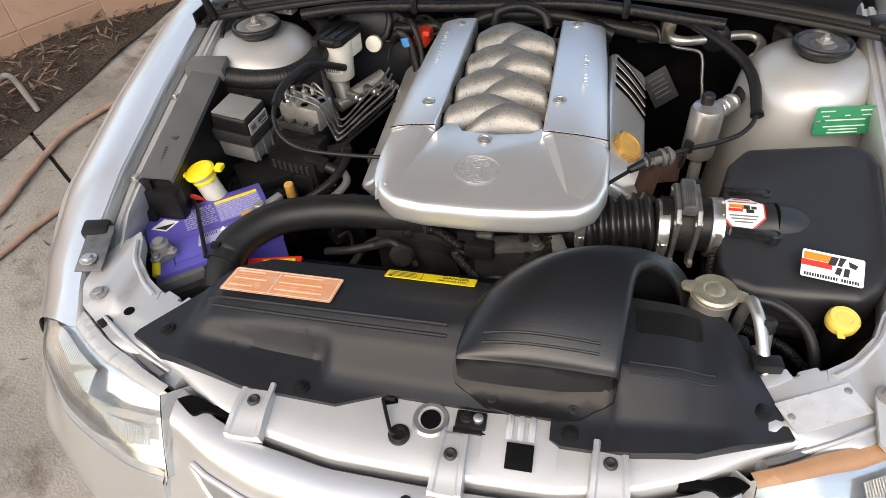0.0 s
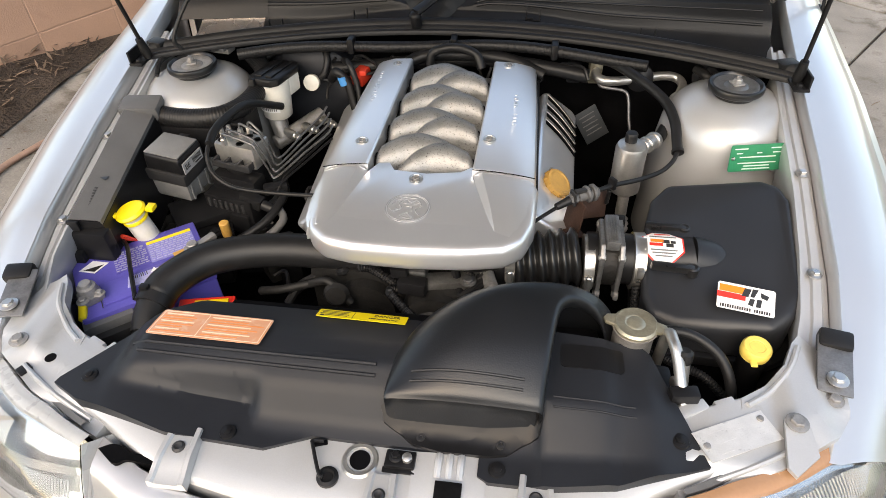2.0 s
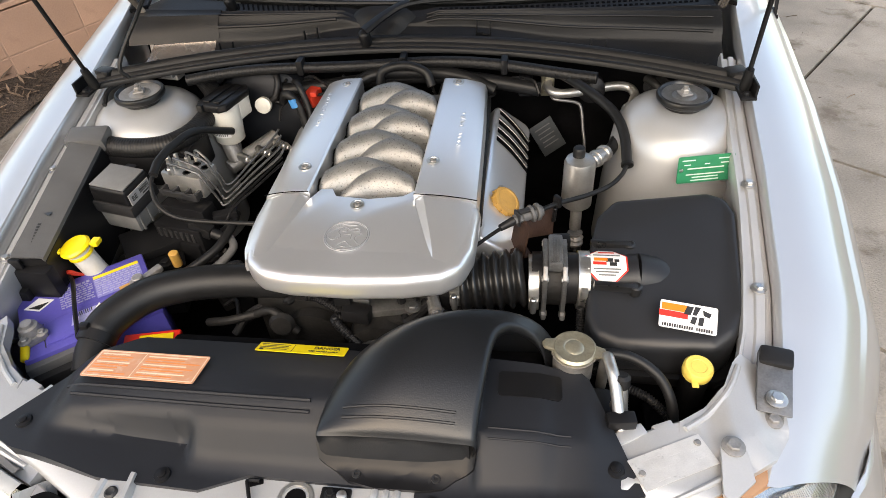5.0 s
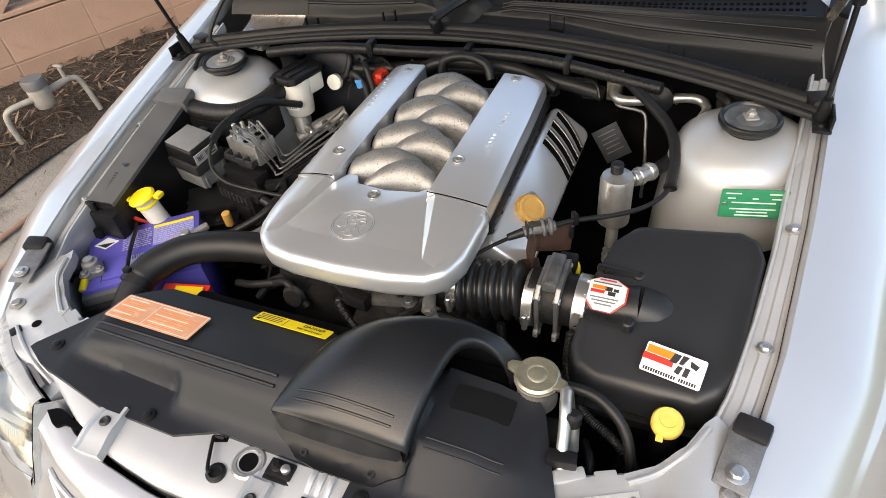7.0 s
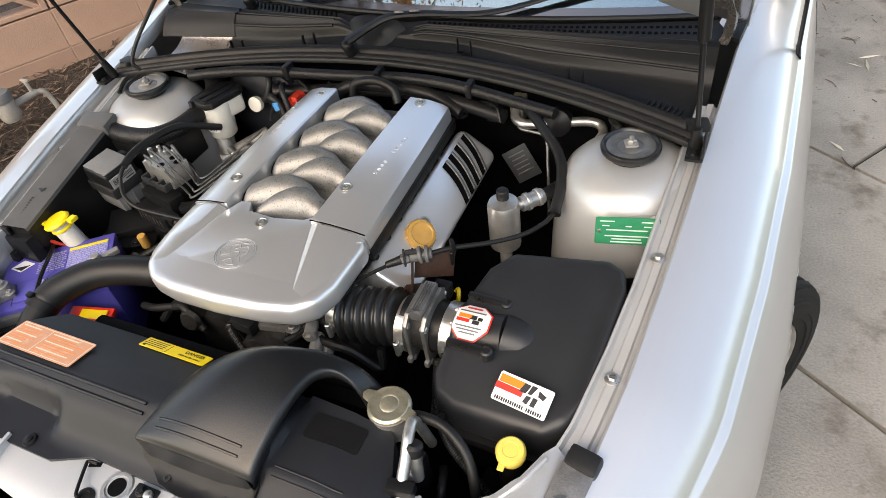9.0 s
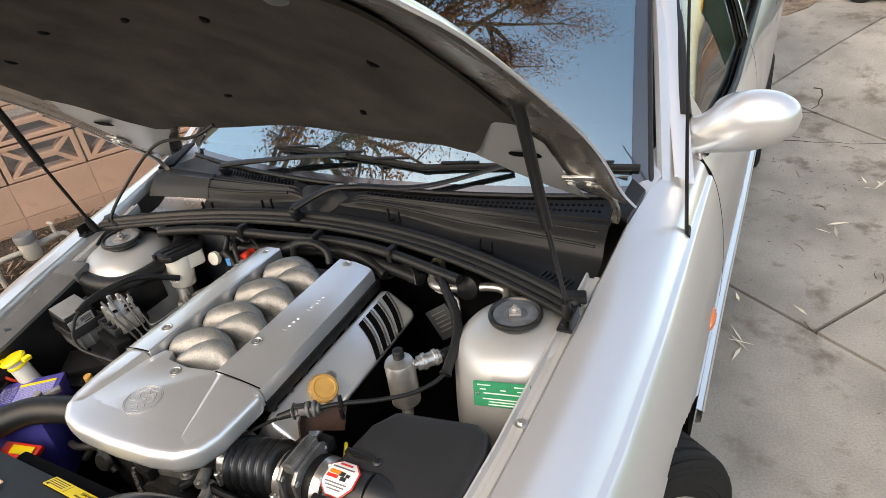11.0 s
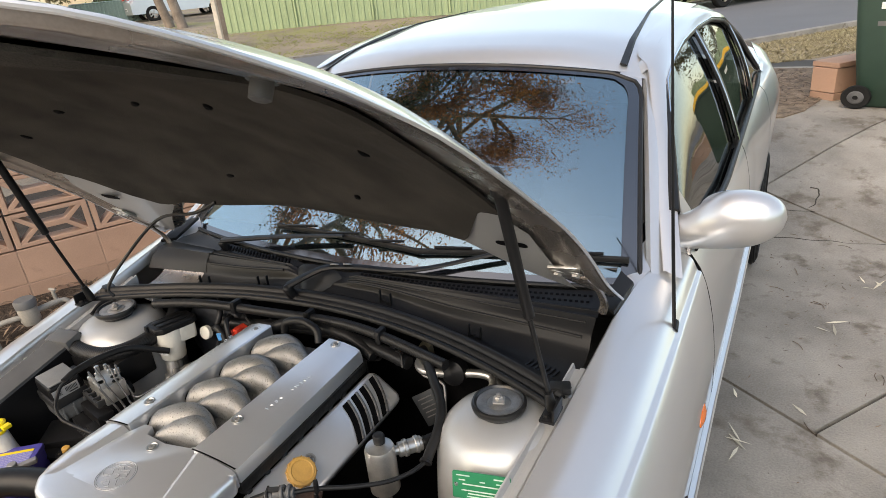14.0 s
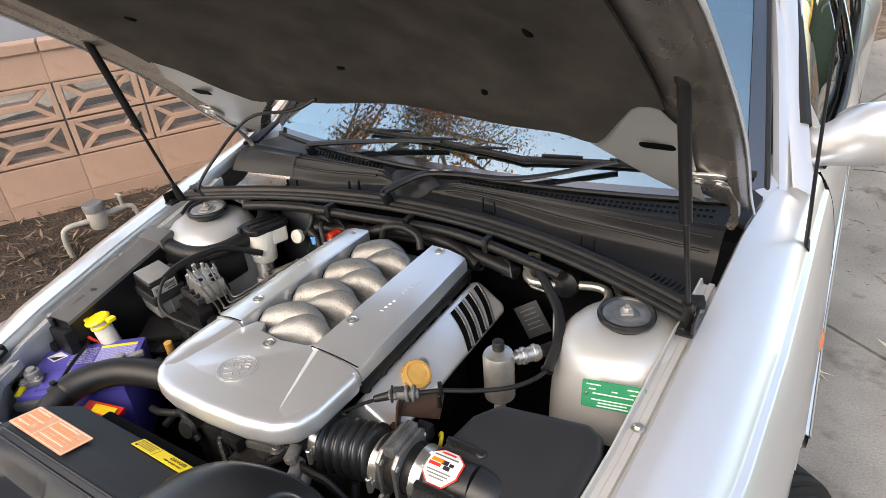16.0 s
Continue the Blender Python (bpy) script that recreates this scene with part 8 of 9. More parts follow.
part("drum", moved(rev([(0.125, 0.06), (0.128, 0.03), (0.122, 0.0), (0.10, -0.018), (0.05, -0.028), (0.01, -0.030)], (0, 0, 0), (0, 1, 0), 40), pose(-0.365, 0.145, 0.745)), "satin", bo, "round black pressed steel drum")
part("check_valve", rev([(0.012, 0), (0.019, 0.004), (0.019, 0.016), (0.012, 0.019)], (-0.345, 0.095, 0.795), (-0.33, -0.5, 0.95), 22), "white", bo, "white check valve")
part("vacuum_hose", tube([(-0.335, 0.10, 0.80), (-0.315, 0.10, 0.815), (-0.31, 0.12, 0.85), (-0.35, 0.16, 0.872), (-0.42, 0.15, 0.862), (-0.46, 0.12, 0.84)], 0.008, 10, 8), "rubber", bo)

# corrugated duct round the tower
cd = thing("cabin_duct", (-0.56, -0.06, 0.75), "black corrugated duct curling round the strut tower", "duct")
part("duct", tube([(-0.655, -0.110, 0.816), (-0.60, -0.125, 0.814), (-0.54, -0.128, 0.814), (-0.485, -0.115, 0.816), (-0.450, -0.07, 0.818), (-0.440, 0.0, 0.822), (-0.452, 0.07, 0.830), (-0.50, 0.13, 0.842)], 0.021, 14, 8, rib=(0.0006, 75)), "rubber", cd)
# Black block added to cover the pale tower side below the duct.
part("duct_block", join(box((-0.535, -0.132, 0.762), (0.17, 0.022, 0.075), 0.006), box((-0.452, -0.075, 0.765), (0.022, 0.10, 0.08), 0.006)), "blackp", cd, "black block under the duct")
part("duct_end", box((-0.645, -0.112, 0.820), (0.05, 0.05, 0.045), 0.008), "blackp", cd)

# throttle cable and loops of hose
loop = thing("control_cable", (-0.47, -0.2, 0.6), "black sheathed cable looping across the bay", "cable")
part("sheath", tube([(-0.39, -0.01, 0.785), (-0.426, -0.091, 0.835), (-0.440, -0.17, 0.848), (-0.444, -0.225, 0.848), (-0.444, -0.270, 0.832), (-0.437, -0.291, 0.815), (-0.42, -0.309, 0.80), (-0.39, -0.318, 0.785), (-0.35, -0.313, 0.772), (-0.257, -0.311, 0.768), (-0.18, -0.31, 0.77)], 0.0042, 10, 10), "rubber", loop)
part("sleeve", tube([(-0.39, -0.01, 0.785), (-0.426, -0.091, 0.835), (-0.440, -0.17, 0.848), (-0.444, -0.225, 0.848), (-0.441, -0.262, 0.841)], 0.0085, 12, 8), "rubber", loop)
lh = thing("heater_hose", (-0.40, -0.30, 0.6), "thin black hoses and plug leads beside the engine", "hose")
part("hose", tube([(-0.335, -0.20, 0.70), (-0.325, -0.25, 0.705), (-0.345, -0.31, 0.69), (-0.41, -0.365, 0.665), (-0.46, -0.37, 0.64)], 0.009, 12, 8), "rubber", lh)
part("plug", join(box((-0.345, -0.225, 0.715), (0.05, 0.022, 0.02), 0.004, rot=(0, 0, 24)), box((-0.40, -0.215, 0.71), (0.05, 0.03, 0.02), 0.004)), "blackp", lh)
part("yellow_plug", cyl((-0.43, -0.318, 0.655), (-0.43, -0.318, 0.69), 0.010, n=12), "ochre", lh)
part("eyelet", tube([(-0.29 + 0.022 * math.cos(a), -0.36 + 0.018 * math.sin(a), 0.69 + 0.008 * math.cos(a)) for a in np.linspace(0, 6.2, 16)], 0.006, 8, 1), "grime", lh)
rng = random.Random(21)
for i in range(10):
    x, y = rng.uniform(-0.56, -0.24), rng.uniform(-0.42, -0.20)
    p = [(x, y, 0.62)]
    for _ in range(4):
        p.append((p[-1][0] + rng.uniform(-0.07, 0.07), p[-1][1] + rng.uniform(-0.06, 0.06), min(0.70, max(0.55, p[-1][2] + rng.uniform(-0.03, 0.04)))))
    part("lead", tube(p, rng.choice((0.004, 0.006, 0.008)), 8, 6), "rubber" if i % 3 else "blackp", lh)
for i in range(6):
    x, y = -0.56 + 0.055 * i, -0.30 - 0.02 * (i % 3)
    part("bracket", box((x, y, 0.60), (0.05, 0.06, 0.08), 0.006, rot=(rng.uniform(-20, 20), 0, rng.uniform(0, 60))), "dark" if i % 2 else "grime", lh)

# engine front dress under the cover
fd = thing("alternator", (0.02, -0.46, 0.6), "dirty alloy alternator and brackets under the cover's front edge", "alternator")
part("casing", join(rev([(0.03, -0.05), (0.062, -0.045), (0.066, 0.0), (0.062, 0.04), (0.03, 0.045)], (0.035, -0.47, 0.645), (0.035, -1.4, 0.70), 28), box((0.035, -0.46, 0.69), (0.08, 0.06, 0.04), 0.01)), "grime", fd)
part("pulley", rev([(0.035, 0), (0.045, 0.004), (0.038, 0.012), (0.045, 0.020), (0.012, 0.024)], (0.035, -0.515, 0.647), (0.035, -1.4, 0.70), 26), "grime", fd)
part("bracket", join(box((0.06, -0.46, 0.715), (0.10, 0.03, 0.02), 0.004, rot=(0, 0, 10)), box((0.0, -0.45, 0.725), (0.03, 0.04, 0.03), 0.004), bolt((0.09, -0.468, 0.725), 0.009), bolt((-0.03, -0.45, 0.74), 0.009)), "alloyd", fd)
part("plug", join(box((-0.005, -0.485, 0.722), (0.05, 0.025, 0.028), 0.004, rot=(0, 0, -8)), box((-0.03, -0.47, 0.74), (0.03, 0.02, 0.02), 0.004)), "blackp", fd)
part("inlet_elbow", tube([(-0.03, -0.44, 0.74), (0.04, -0.445, 0.757), (0.10, -0.44, 0.752), (0.16, -0.41, 0.735)], 0.022, 16, 6), "grime", fd)
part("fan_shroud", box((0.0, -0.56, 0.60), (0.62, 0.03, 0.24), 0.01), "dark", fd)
bl = thing("engine_wiring", (0, -0.45, 0.6), "tangle of black hoses and wires at the front of the engine", "wiring")
for i in range(16):
    x = rng.uniform(-0.16, 0.14)
    p = [(x, -0.44 + rng.uniform(-0.02, 0.03), 0.70 + rng.uniform(-0.02, 0.04))]
    for _ in range(4):
        p.append((p[-1][0] + rng.uniform(-0.06, 0.075), p[-1][1] + rng.uniform(-0.04, 0.03), min(0.75, max(0.60, p[-1][2] + rng.uniform(-0.045, 0.035)))))
    part("lead", tube(p, rng.choice((0.0035, 0.005, 0.008)), 8, 6, rib=(0.001, 40) if i % 5 == 0 else None), "rubber" if i % 2 else "blackp", bl)
for p, q in (((-0.30, -0.47, 0.66), (-0.20, -0.47, 0.69)), ((-0.20, -0.47, 0.69), (-0.12, -0.49, 0.67))):
    part("oil_line", tube([p, ((p[0] + q[0]) / 2, p[1] - 0.01, p[2] + 0.02), q], 0.008, 10, 6), "grime", bl)
part("bonnet_ring", rev([(0.02, 0), (0.024, 0.006), (0.018, 0.014)], (-0.145, -0.485, 0.688), (-0.12, -0.7, 0.75), 18), "grime", bl)
for x, y, z in ((0.13, -0.455, 0.705), (0.15, -0.46, 0.69), (0.118, -0.44, 0.73)):
    part("hose_joint", join(cyl((x, y, z), (x + 0.012, y - 0.035, z - 0.004), 0.012, n=14), bolt((x + 0.012, y - 0.036, z - 0.004), 0.008, (0.3, -1, 0))), "dirtyalloy", bl)

# throttle cable on the other side, with bracket
tc = thing("throttle_cable", (0.30, -0.28, 0.72), "black throttle cable with adjuster on a bracket", "cable")
part("inner_cable", tube([(0.165, -0.392, 0.772), (0.205, -0.362, 0.790), (0.255, -0.328, 0.808)], 0.0034, 8, 4), "blackp", tc)
part("boot", cyl((0.232, -0.343, 0.802), (0.258, -0.328, 0.809), 0.0065, 0.0085, n=12), "rubber", tc)
part("adjuster", join(cyl((0.256, -0.328, 0.808), (0.270, -0.321, 0.811), 0.010, n=6), cyl((0.284, -0.314, 0.812), (0.290, -0.311, 0.813), 0.016, n=18), cyl((0.294, -0.309, 0.813), (0.300, -0.306, 0.813), 0.016, n=18), cyl((0.270, -0.321, 0.811), (0.306, -0.303, 0.813), 0.010, n=18)), "fuselid", tc, "dark grey ribbed cable adjuster")
part("adjuster_bridge", join(box((0.278, -0.318, 0.824), (0.030, 0.010, 0.005), 0.001, rot=(0, 0, 27)), box((0.262, -0.326, 0.812), (0.004, 0.020, 0.026), 0.001, rot=(0, 0, 27))), "fusep", tc)
part("sheath", tube([(0.300, -0.306, 0.813), (0.333, -0.276, 0.808), (0.385, -0.235, 0.795), (0.432, -0.190, 0.785), (0.460, -0.150, 0.783), (0.473, -0.118, 0.785)], 0.0045, 10, 8), "rubber", tc)
part("sheath_clip", join(box((0.333, -0.275, 0.812), (0.008, 0.016, 0.022), 0.002, rot=(0, 0, 40)), cyl((0.330, -0.277, 0.798), (0.328, -0.275, 0.765), 0.004, n=8)), "blackp", tc)
part("bracket", join(box((0.268, -0.322, 0.765), (0.004, 0.055, 0.085), 0.001, rot=(0, 8, 24)), box((0.300, -0.290, 0.772), (0.075, 0.004, 0.050), 0.001, rot=(-20, 18, 38)), box((0.262, -0.335, 0.735), (0.05, 0.03, 0.004), 0.001, rot=(0, 0, 24))), "rust", tc, "rust-brown steel bracket")
part("yellow_dipstick", tube([(0.345, -0.325, 0.70), (0.352, -0.318, 0.725), (0.348, -0.306, 0.735), (0.34, -0.30, 0.722)], 0.004, 8, 6), "yellow", tc, "yellow dipstick ring")
part("sleeve_ring", rev([(0.009, -0.004), (0.0125, -0.003), (0.0125, 0.003), (0.009, 0.004)], (0.474, -0.116, 0.785), (0.472, -0.06, 0.81), 16), "blackp", tc)
part("heater_hose", tube([(0.325, 0.150, 0.848), (0.352, 0.115, 0.858), (0.405, 0.052, 0.852), (0.450, 0.0, 0.836), (0.470, -0.05, 0.815), (0.474, -0.112, 0.786)], 0.0105, 14, 8), "rubber", tc, "thick black sleeve")

# receiver drier and refrigerant lines at the firewall
dr = thing("receiver_drier", (0.380, -0.135, 0.68), "satin alloy receiver canister with a black cap", "canister")
part("canister", rev([(0.026, 0), (0.031, 0.005), (0.031, 0.102), (0.028, 0.110), (0.012, 0.114)], (0.380, -0.135, 0.698), (0.380, -0.135, 2), 32), "alloy", dr, "satin alloy can")
part("cap", rev([(0.011, 0), (0.012, 0.002), (0.012, 0.018), (0.010, 0.021), (0.003, 0.022)], (0.377, -0.128, 0.810), (0.377, -0.128, 2), 20), "rubber", dr, "black service cap")
part("fitting", join(cyl((0.392, -0.122, 0.785), (0.440, -0.066, 0.784), 0.0095), cyl((0.405, -0.108, 0.785), (0.438, -0.070, 0.784), 0.0155), cyl((0.412, -0.100, 0.785), (0.418, -0.093, 0.785), 0.018), cyl((0.428, -0.082, 0.785), (0.434, -0.075, 0.785), 0.018)), "alloy", dr, "ribbed crimped hose fitting")
part("lower_pipe", join(cyl((0.382, -0.145, 0.64), (0.382, -0.138, 0.70), 0.012), rev([(0.016, 0), (0.018, 0.006), (0.012, 0.012), (0.018, 0.018), (0.012, 0.024), (0.016, 0.03)], (0.385, -0.15, 0.60), (0.383, -0.145, 0.64), 18)), "dirtyalloy", dr)
part("drain_hose", tube([(0.385, -0.16, 0.60), (0.39, -0.19, 0.56), (0.38, -0.24, 0.52)], 0.013, 12, 6), "rubber", dr)
ac = thing("refrigerant_line", (0.42, 0.13, 0.75), "bare alloy refrigerant line with crimped hose on the firewall", "pipe")
part("expansion_block", box((0.318, 0.168, 0.818), (0.030, 0.04, 0.056), 0.004, rot=(10, 0, 0)), "gold", ac, "brassy expansion valve block")
part("pipe", tube([(0.322, 0.160, 0.828), (0.318, 0.138, 0.820), (0.328, 0.122, 0.816), (0.352, 0.115, 0.815), (0.401, 0.125, 0.816), (0.466, 0.145, 0.818), (0.498, 0.148, 0.813), (0.511, 0.130, 0.807), (0.506, 0.108, 0.801), (0.498, 0.090, 0.795)], 0.0100, 16, 8), "alloy", ac, "bent alloy pipe")
part("crimp", join(cyl((0.499, 0.093, 0.796), (0.482, 0.052, 0.784), 0.0135), cyl((0.497, 0.086, 0.794), (0.494, 0.080, 0.792), 0.0165), cyl((0.491, 0.072, 0.790), (0.488, 0.066, 0.788), 0.0165)), "alloy", ac)
part("hose", tube([(0.483, 0.056, 0.785), (0.468, 0.005, 0.772), (0.445, -0.06, 0.782), (0.438, -0.068, 0.784)], 0.0125, 14, 8), "rubber", ac)
part("small_line", tube([(0.325, 0.145, 0.800), (0.335, 0.122, 0.797), (0.383, 0.120, 0.790), (0.396, 0.112, 0.775), (0.402, 0.095, 0.735), (0.408, 0.08, 0.699), (0.412, 0.07, 0.60)], 0.0036, 10, 6), "alloyd", ac)
for x, z in ((0.378, 0.806), (0.45, 0.775)):
    part("firewall_stud", rev([(0.006, 0), (0.006, 0.004), (0.002, 0.006)], (x, seal_y(x) + 0.060, z), (x, -1, z), 12), "greyp", ac)
part("sensor", join(box((0.268, 0.142, 0.822), (0.03, 0.03, 0.045), 0.005), cyl((0.25, 0.13, 0.83), (0.29, 0.13, 0.83), 0.008)), "blackp", ac)
fp = thing("firewall_plate", (0.33, 0.15, 0.68), "small grey printed plate on the firewall", "plate")
fpm = pose(0.325, 0.150, 0.680, 78, 0, 14) @ Matrix.Rotation(0.5, 4, "Z")
part("plate", moved(box((0, 0, 0), (0.060, 0.085, 0.002), 0.0005), fpm), "fusegrey", fp)
for i in range(5):
    part("print_bar", moved(box((0, 0.028 - 0.012 * i, 0.0013), (0.040 - 0.006 * (i % 2), 0.0025, 0.0005), 0), fpm), "greyp", fp)
tgm = pose(0.612, -0.153, 0.805, 78, 0, 11)
gp_ = thing("compliance_plate", (0.62, -0.14, 0.79), "green printed compliance plate riveted to the strut tower", "plate")
part("plate", moved(prism(rounded(-0.054, 0.054, -0.027, 0.027, 0.004), 0, 0.0012, 0), tgm), "green_plate", gp_)
for x, y, w in ((-0.034, 0.019, 0.025), (0.034, 0.019, 0.022), (-0.036, 0.010, 0.012), (0.002, 0.010, 0.01), (0.036, 0.010, 0.016), (0.0, 0.002, 0.07), (0.0, -0.010, 0.074), (0.0, -0.016, 0.05), (0.0, -0.022, 0.054)):
    part("print_bar", moved(box((x, y, 0.0015), (w, 0.0022, 0.0004), 0), tgm), "plate_ink", gp_)
for x in (-0.047, 0.047):
    part("rivet", moved(rev([(0.004, 0), (0.003, 0.002), (0.001, 0.0025)], (0, 0, 0), (0, 0, 1), 12), tgm @ pose(x, 0, 0.0012)), "steel", gp_)

# looms along the firewall
lm = thing("wiring_loom", (0, 0.17, 0.84), "black wiring loom clipped along the firewall", "wiring loom")
part("loom", tube([(x, seal_y(x) - 0.062, 0.872 + 0.005 * math.sin(x * 12)) for x in np.linspace(-0.50, 0.42, 20)], 0.0125, 10, 3, rib=(0.0004, 150)), "rubber", lm, "corrugated black loom")
part("lower_loom", tube([(x, seal_y(x) - 0.06, 0.828 + 0.010 * math.sin(x * 9 + 1)) for x in np.linspace(-0.30, 0.30, 14)], 0.016, 12, 4), "rubber", lm)
for x in (-0.248, -0.01, 0.22):
    part("loom_clip", box((x, seal_y(x) - 0.062, 0.876), (0.016, 0.034, 0.036), 0.006), "blackp", lm)
part("breather_hose", tube([(-0.06, 0.10, 0.845), (-0.05, 0.105, 0.875), (0.0, 0.11, 0.885), (0.045, 0.105, 0.872), (0.06, 0.09, 0.845)], 0.010, 12, 8), "rubber", lm)
part("return_hose", tube([(-0.13, 0.11, 0.83), (-0.08, 0.135, 0.85), (0.02, 0.145, 0.852), (0.12, 0.14, 0.845), (0.20, 0.12, 0.82)], 0.015, 12, 8), "rubber", lm)
part("wire_sleeve", tube([(-0.30, 0.10, 0.80), (-0.275, 0.07, 0.835), (-0.25, 0.065, 0.81), (-0.235, 0.05, 0.75)], 0.010, 10, 8), "rubber", lm)
part("wire_sleeve", tube([(-0.27, 0.12, 0.84), (-0.245, 0.08, 0.85), (-0.225, 0.06, 0.80), (-0.22, 0.04, 0.74)], 0.007, 10, 8), "rubber", lm)
part("blue_band", cyl((-0.262, 0.066, 0.826), (-0.256, 0.063, 0.806), 0.0115, n=14), "blue", lm, "blue cable band")
part("red_connector", join(box((-0.226, 0.10, 0.812), (0.03, 0.045, 0.030), 0.005, rot=(10, 0, -20)), box((-0.215, 0.085, 0.83), (0.016, 0.02, 0.012), 0.003)), "red", lm, "red plug")
for i in range(12):
    x = rng.uniform(-0.34, 0.34)
    p = [(x, seal_y(x) - 0.05, 0.84)]
    for _ in range(3):
        p.append((p[-1][0] + rng.uniform(-0.05, 0.05), p[-1][1] - rng.uniform(0.0, 0.025), p[-1][2] - rng.uniform(-0.01, 0.05)))
    part("wire", tube(p, 0.0035, 6, 6), "rubber", lm)
tl = thing("tower_connector", (-0.60, 0.10, 0.87), "grey wiring connectors on a bracket behind the strut tower", "connector")
part("bracket", box((-0.585, 0.105, 0.868), (0.11, 0.03, 0.012), 0.003, rot=(0, 0, -10)), "dirtyalloy", tl)
for i in range(3):
    part("plug", box((-0.62 + 0.035 * i, 0.10 - 0.006 * i, 0.880), (0.024, 0.026, 0.018), 0.003, rot=(0, 0, -10)), "greyp", tl)
part("pipe_tail", tube([(-0.66, -0.03, 0.86), (-0.665, 0.01, 0.875), (-0.64, 0.05, 0.88), (-0.58, 0.09, 0.87)], 0.005, 8, 8), "rubber", tl)
rt = thing("tower_pipework", (0.60, 0.12, 0.83), "dirty pipes and grommets behind the strut tower", "pipework")
part("grommet", rev([(0.03, 0), (0.034, 0.008), (0.022, 0.02)], (0.56, 0.13, 0.83), (0.52, -0.6, 1.0), 22), "rubber", rt)
part("pipe", tube([(0.53, 0.12, 0.85), (0.55, 0.09, 0.845), (0.57, 0.10, 0.80)], 0.010, 12, 6), "grime", rt)
part("mount", box((0.63, 0.105, 0.85), (0.07, 0.03, 0.045), 0.006), "grime", rt)
part("vacuum_can", rev([(0.028, 0), (0.03, 0.004), (0.03, 0.03), (0.012, 0.04)], (0.415, 0.15, 0.815), (0.40, -0.5, 0.95), 22), "blackp", rt)


# ---- surroundings ----
# pierced block wall beside the drive
WX, WK = -2.50, 0.56
wd = Vector((WK, 1.0, 0)).normalized()
wn_ = Vector((wd.y, -wd.x, 0))
W0 = Vector((WX, 0.9, 0)) - wn_ * 0.055
CL, CH, WT = 0.40, 0.20, 0.11
wall = thing("block_wall", (WX, 1.0, 0), "terracotta block garden wall with two pierced courses", "wall", kind="structure")
wm = Matrix((wd, wn_, Vector((0, 0, 1)))).transposed().to_4x4()


def wall_pose(s, z):
    m = wm.copy()
    m.translation = W0 + wd * s + Vector((0, 0, z))
    return m


def mesh_of(name, bm, material):
    me = bpy.data.meshes.new(name)
    bm.to_mesh(me)
    bm.free()
    me.materials.append(M[material])
    return me


solid = mesh_of("block", box((0, 0, 0), (CL - 0.006, WT, CH - 0.006), 0.003), "block")
bars = [box((sx * (CL / 2 - 0.019), 0, 0), (0.028, WT, CH - 0.010), 0.003) for sx in (-1, 1)]
bars += [box((0, 0, sz * (CH / 2 - 0.016)), (CL - 0.012, WT * 0.98, 0.022), 0.003) for sz in (-1, 1)]
bars += [box((0, 0, 0), (0.17, WT * 0.96, 0.030), 0.003)]
for sx in (-1, 1):
    for sz in (-1, 1):
        bars.append(box((sx * 0.123, 0, sz * 0.044), (0.125, WT * 0.94, 0.024), 0.003, rot=(0, -sx * sz * 40, 0)))
pierced = mesh_of("pierced_block", join(*bars), "block")
capm = mesh_of("cap_block", box((0, 0, 0), (CL - 0.008, WT + 0.03, 0.05), 0.006), "block")
ground_line = 0.115
for row in range(6):
    z = ground_line + CH * (row + 0.5) - 0.03
    for i in range(-9, 13):
        s = CL * i + (CL / 2 if row in (0, 1, 4) and False else 0)
        me = pierced if row in (2, 3) else capm if row == 5 else solid
        ob = new("pierced_block" if me is pierced else "block", me)
        ob.parent = wall
        zz = z if me is not capm else ground_line + CH * 5 - 0.03 - 0.02
        ob.matrix_basis = Matrix.Translation(-Vector((WX, 1.0, 0))) @ wall_pose(s, zz)
part("mortar", join(moved(box((0.8, 0, 0.275), (9.2, WT - 0.005, 0.41), 0), wall_pose(0, 0)), moved(box((0.8, 0, 0.98), (9.2, WT - 0.005, 0.19), 0), wall_pose(0, 0))), "mortar", wall, "mortar joints")

# water meter pipes in the bed
wp = thing("water_pipe", (-2.2, 0.7, 0.08), "grey plastic water pipes and tap rising from the soil", "pipe")
part("riser", tube([(-2.165, 0.302, 0.17), (-2.165, 0.300, 0.28), (-2.155, 0.318, 0.325), (-2.12, 0.38, 0.335), (-2.10, 0.43, 0.33)], 0.013, 12, 6), "pvc", wp)
part("meter_body", rev([(0.036, 0), (0.044, 0.02), (0.044, 0.085), (0.036, 0.10)], (-2.10, 0.45, 0.285), (-2.10, 0.45, 1), 20), "pvc", wp)
part("valve", join(cyl((-2.10, 0.48, 0.335), (-2.09, 0.60, 0.335), 0.015), cyl((-2.09, 0.585, 0.335), (-2.095, 0.585, 0.395), 0.009), box((-2.095, 0.585, 0.40), (0.05, 0.014, 0.010), 0.004)), "pvc", wp, "pale tap valve")
part("meter_cap", rev([(0.047, 0), (0.049, 0.03), (0.043, 0.04)], (-2.10, 0.45, 0.375), (-2.10, 0.45, 1), 20), "greyp", wp, "dull grey meter cap")
part("link", tube([(-2.09, 0.60, 0.335), (-2.07, 0.63, 0.31), (-2.05, 0.64, 0.16)], 0.012, 12, 6), "pvc", wp)
gh = thing("garden_hose", (-1.9, 0.3, 0), "dusty brown garden hose lying along the bed", "hose")
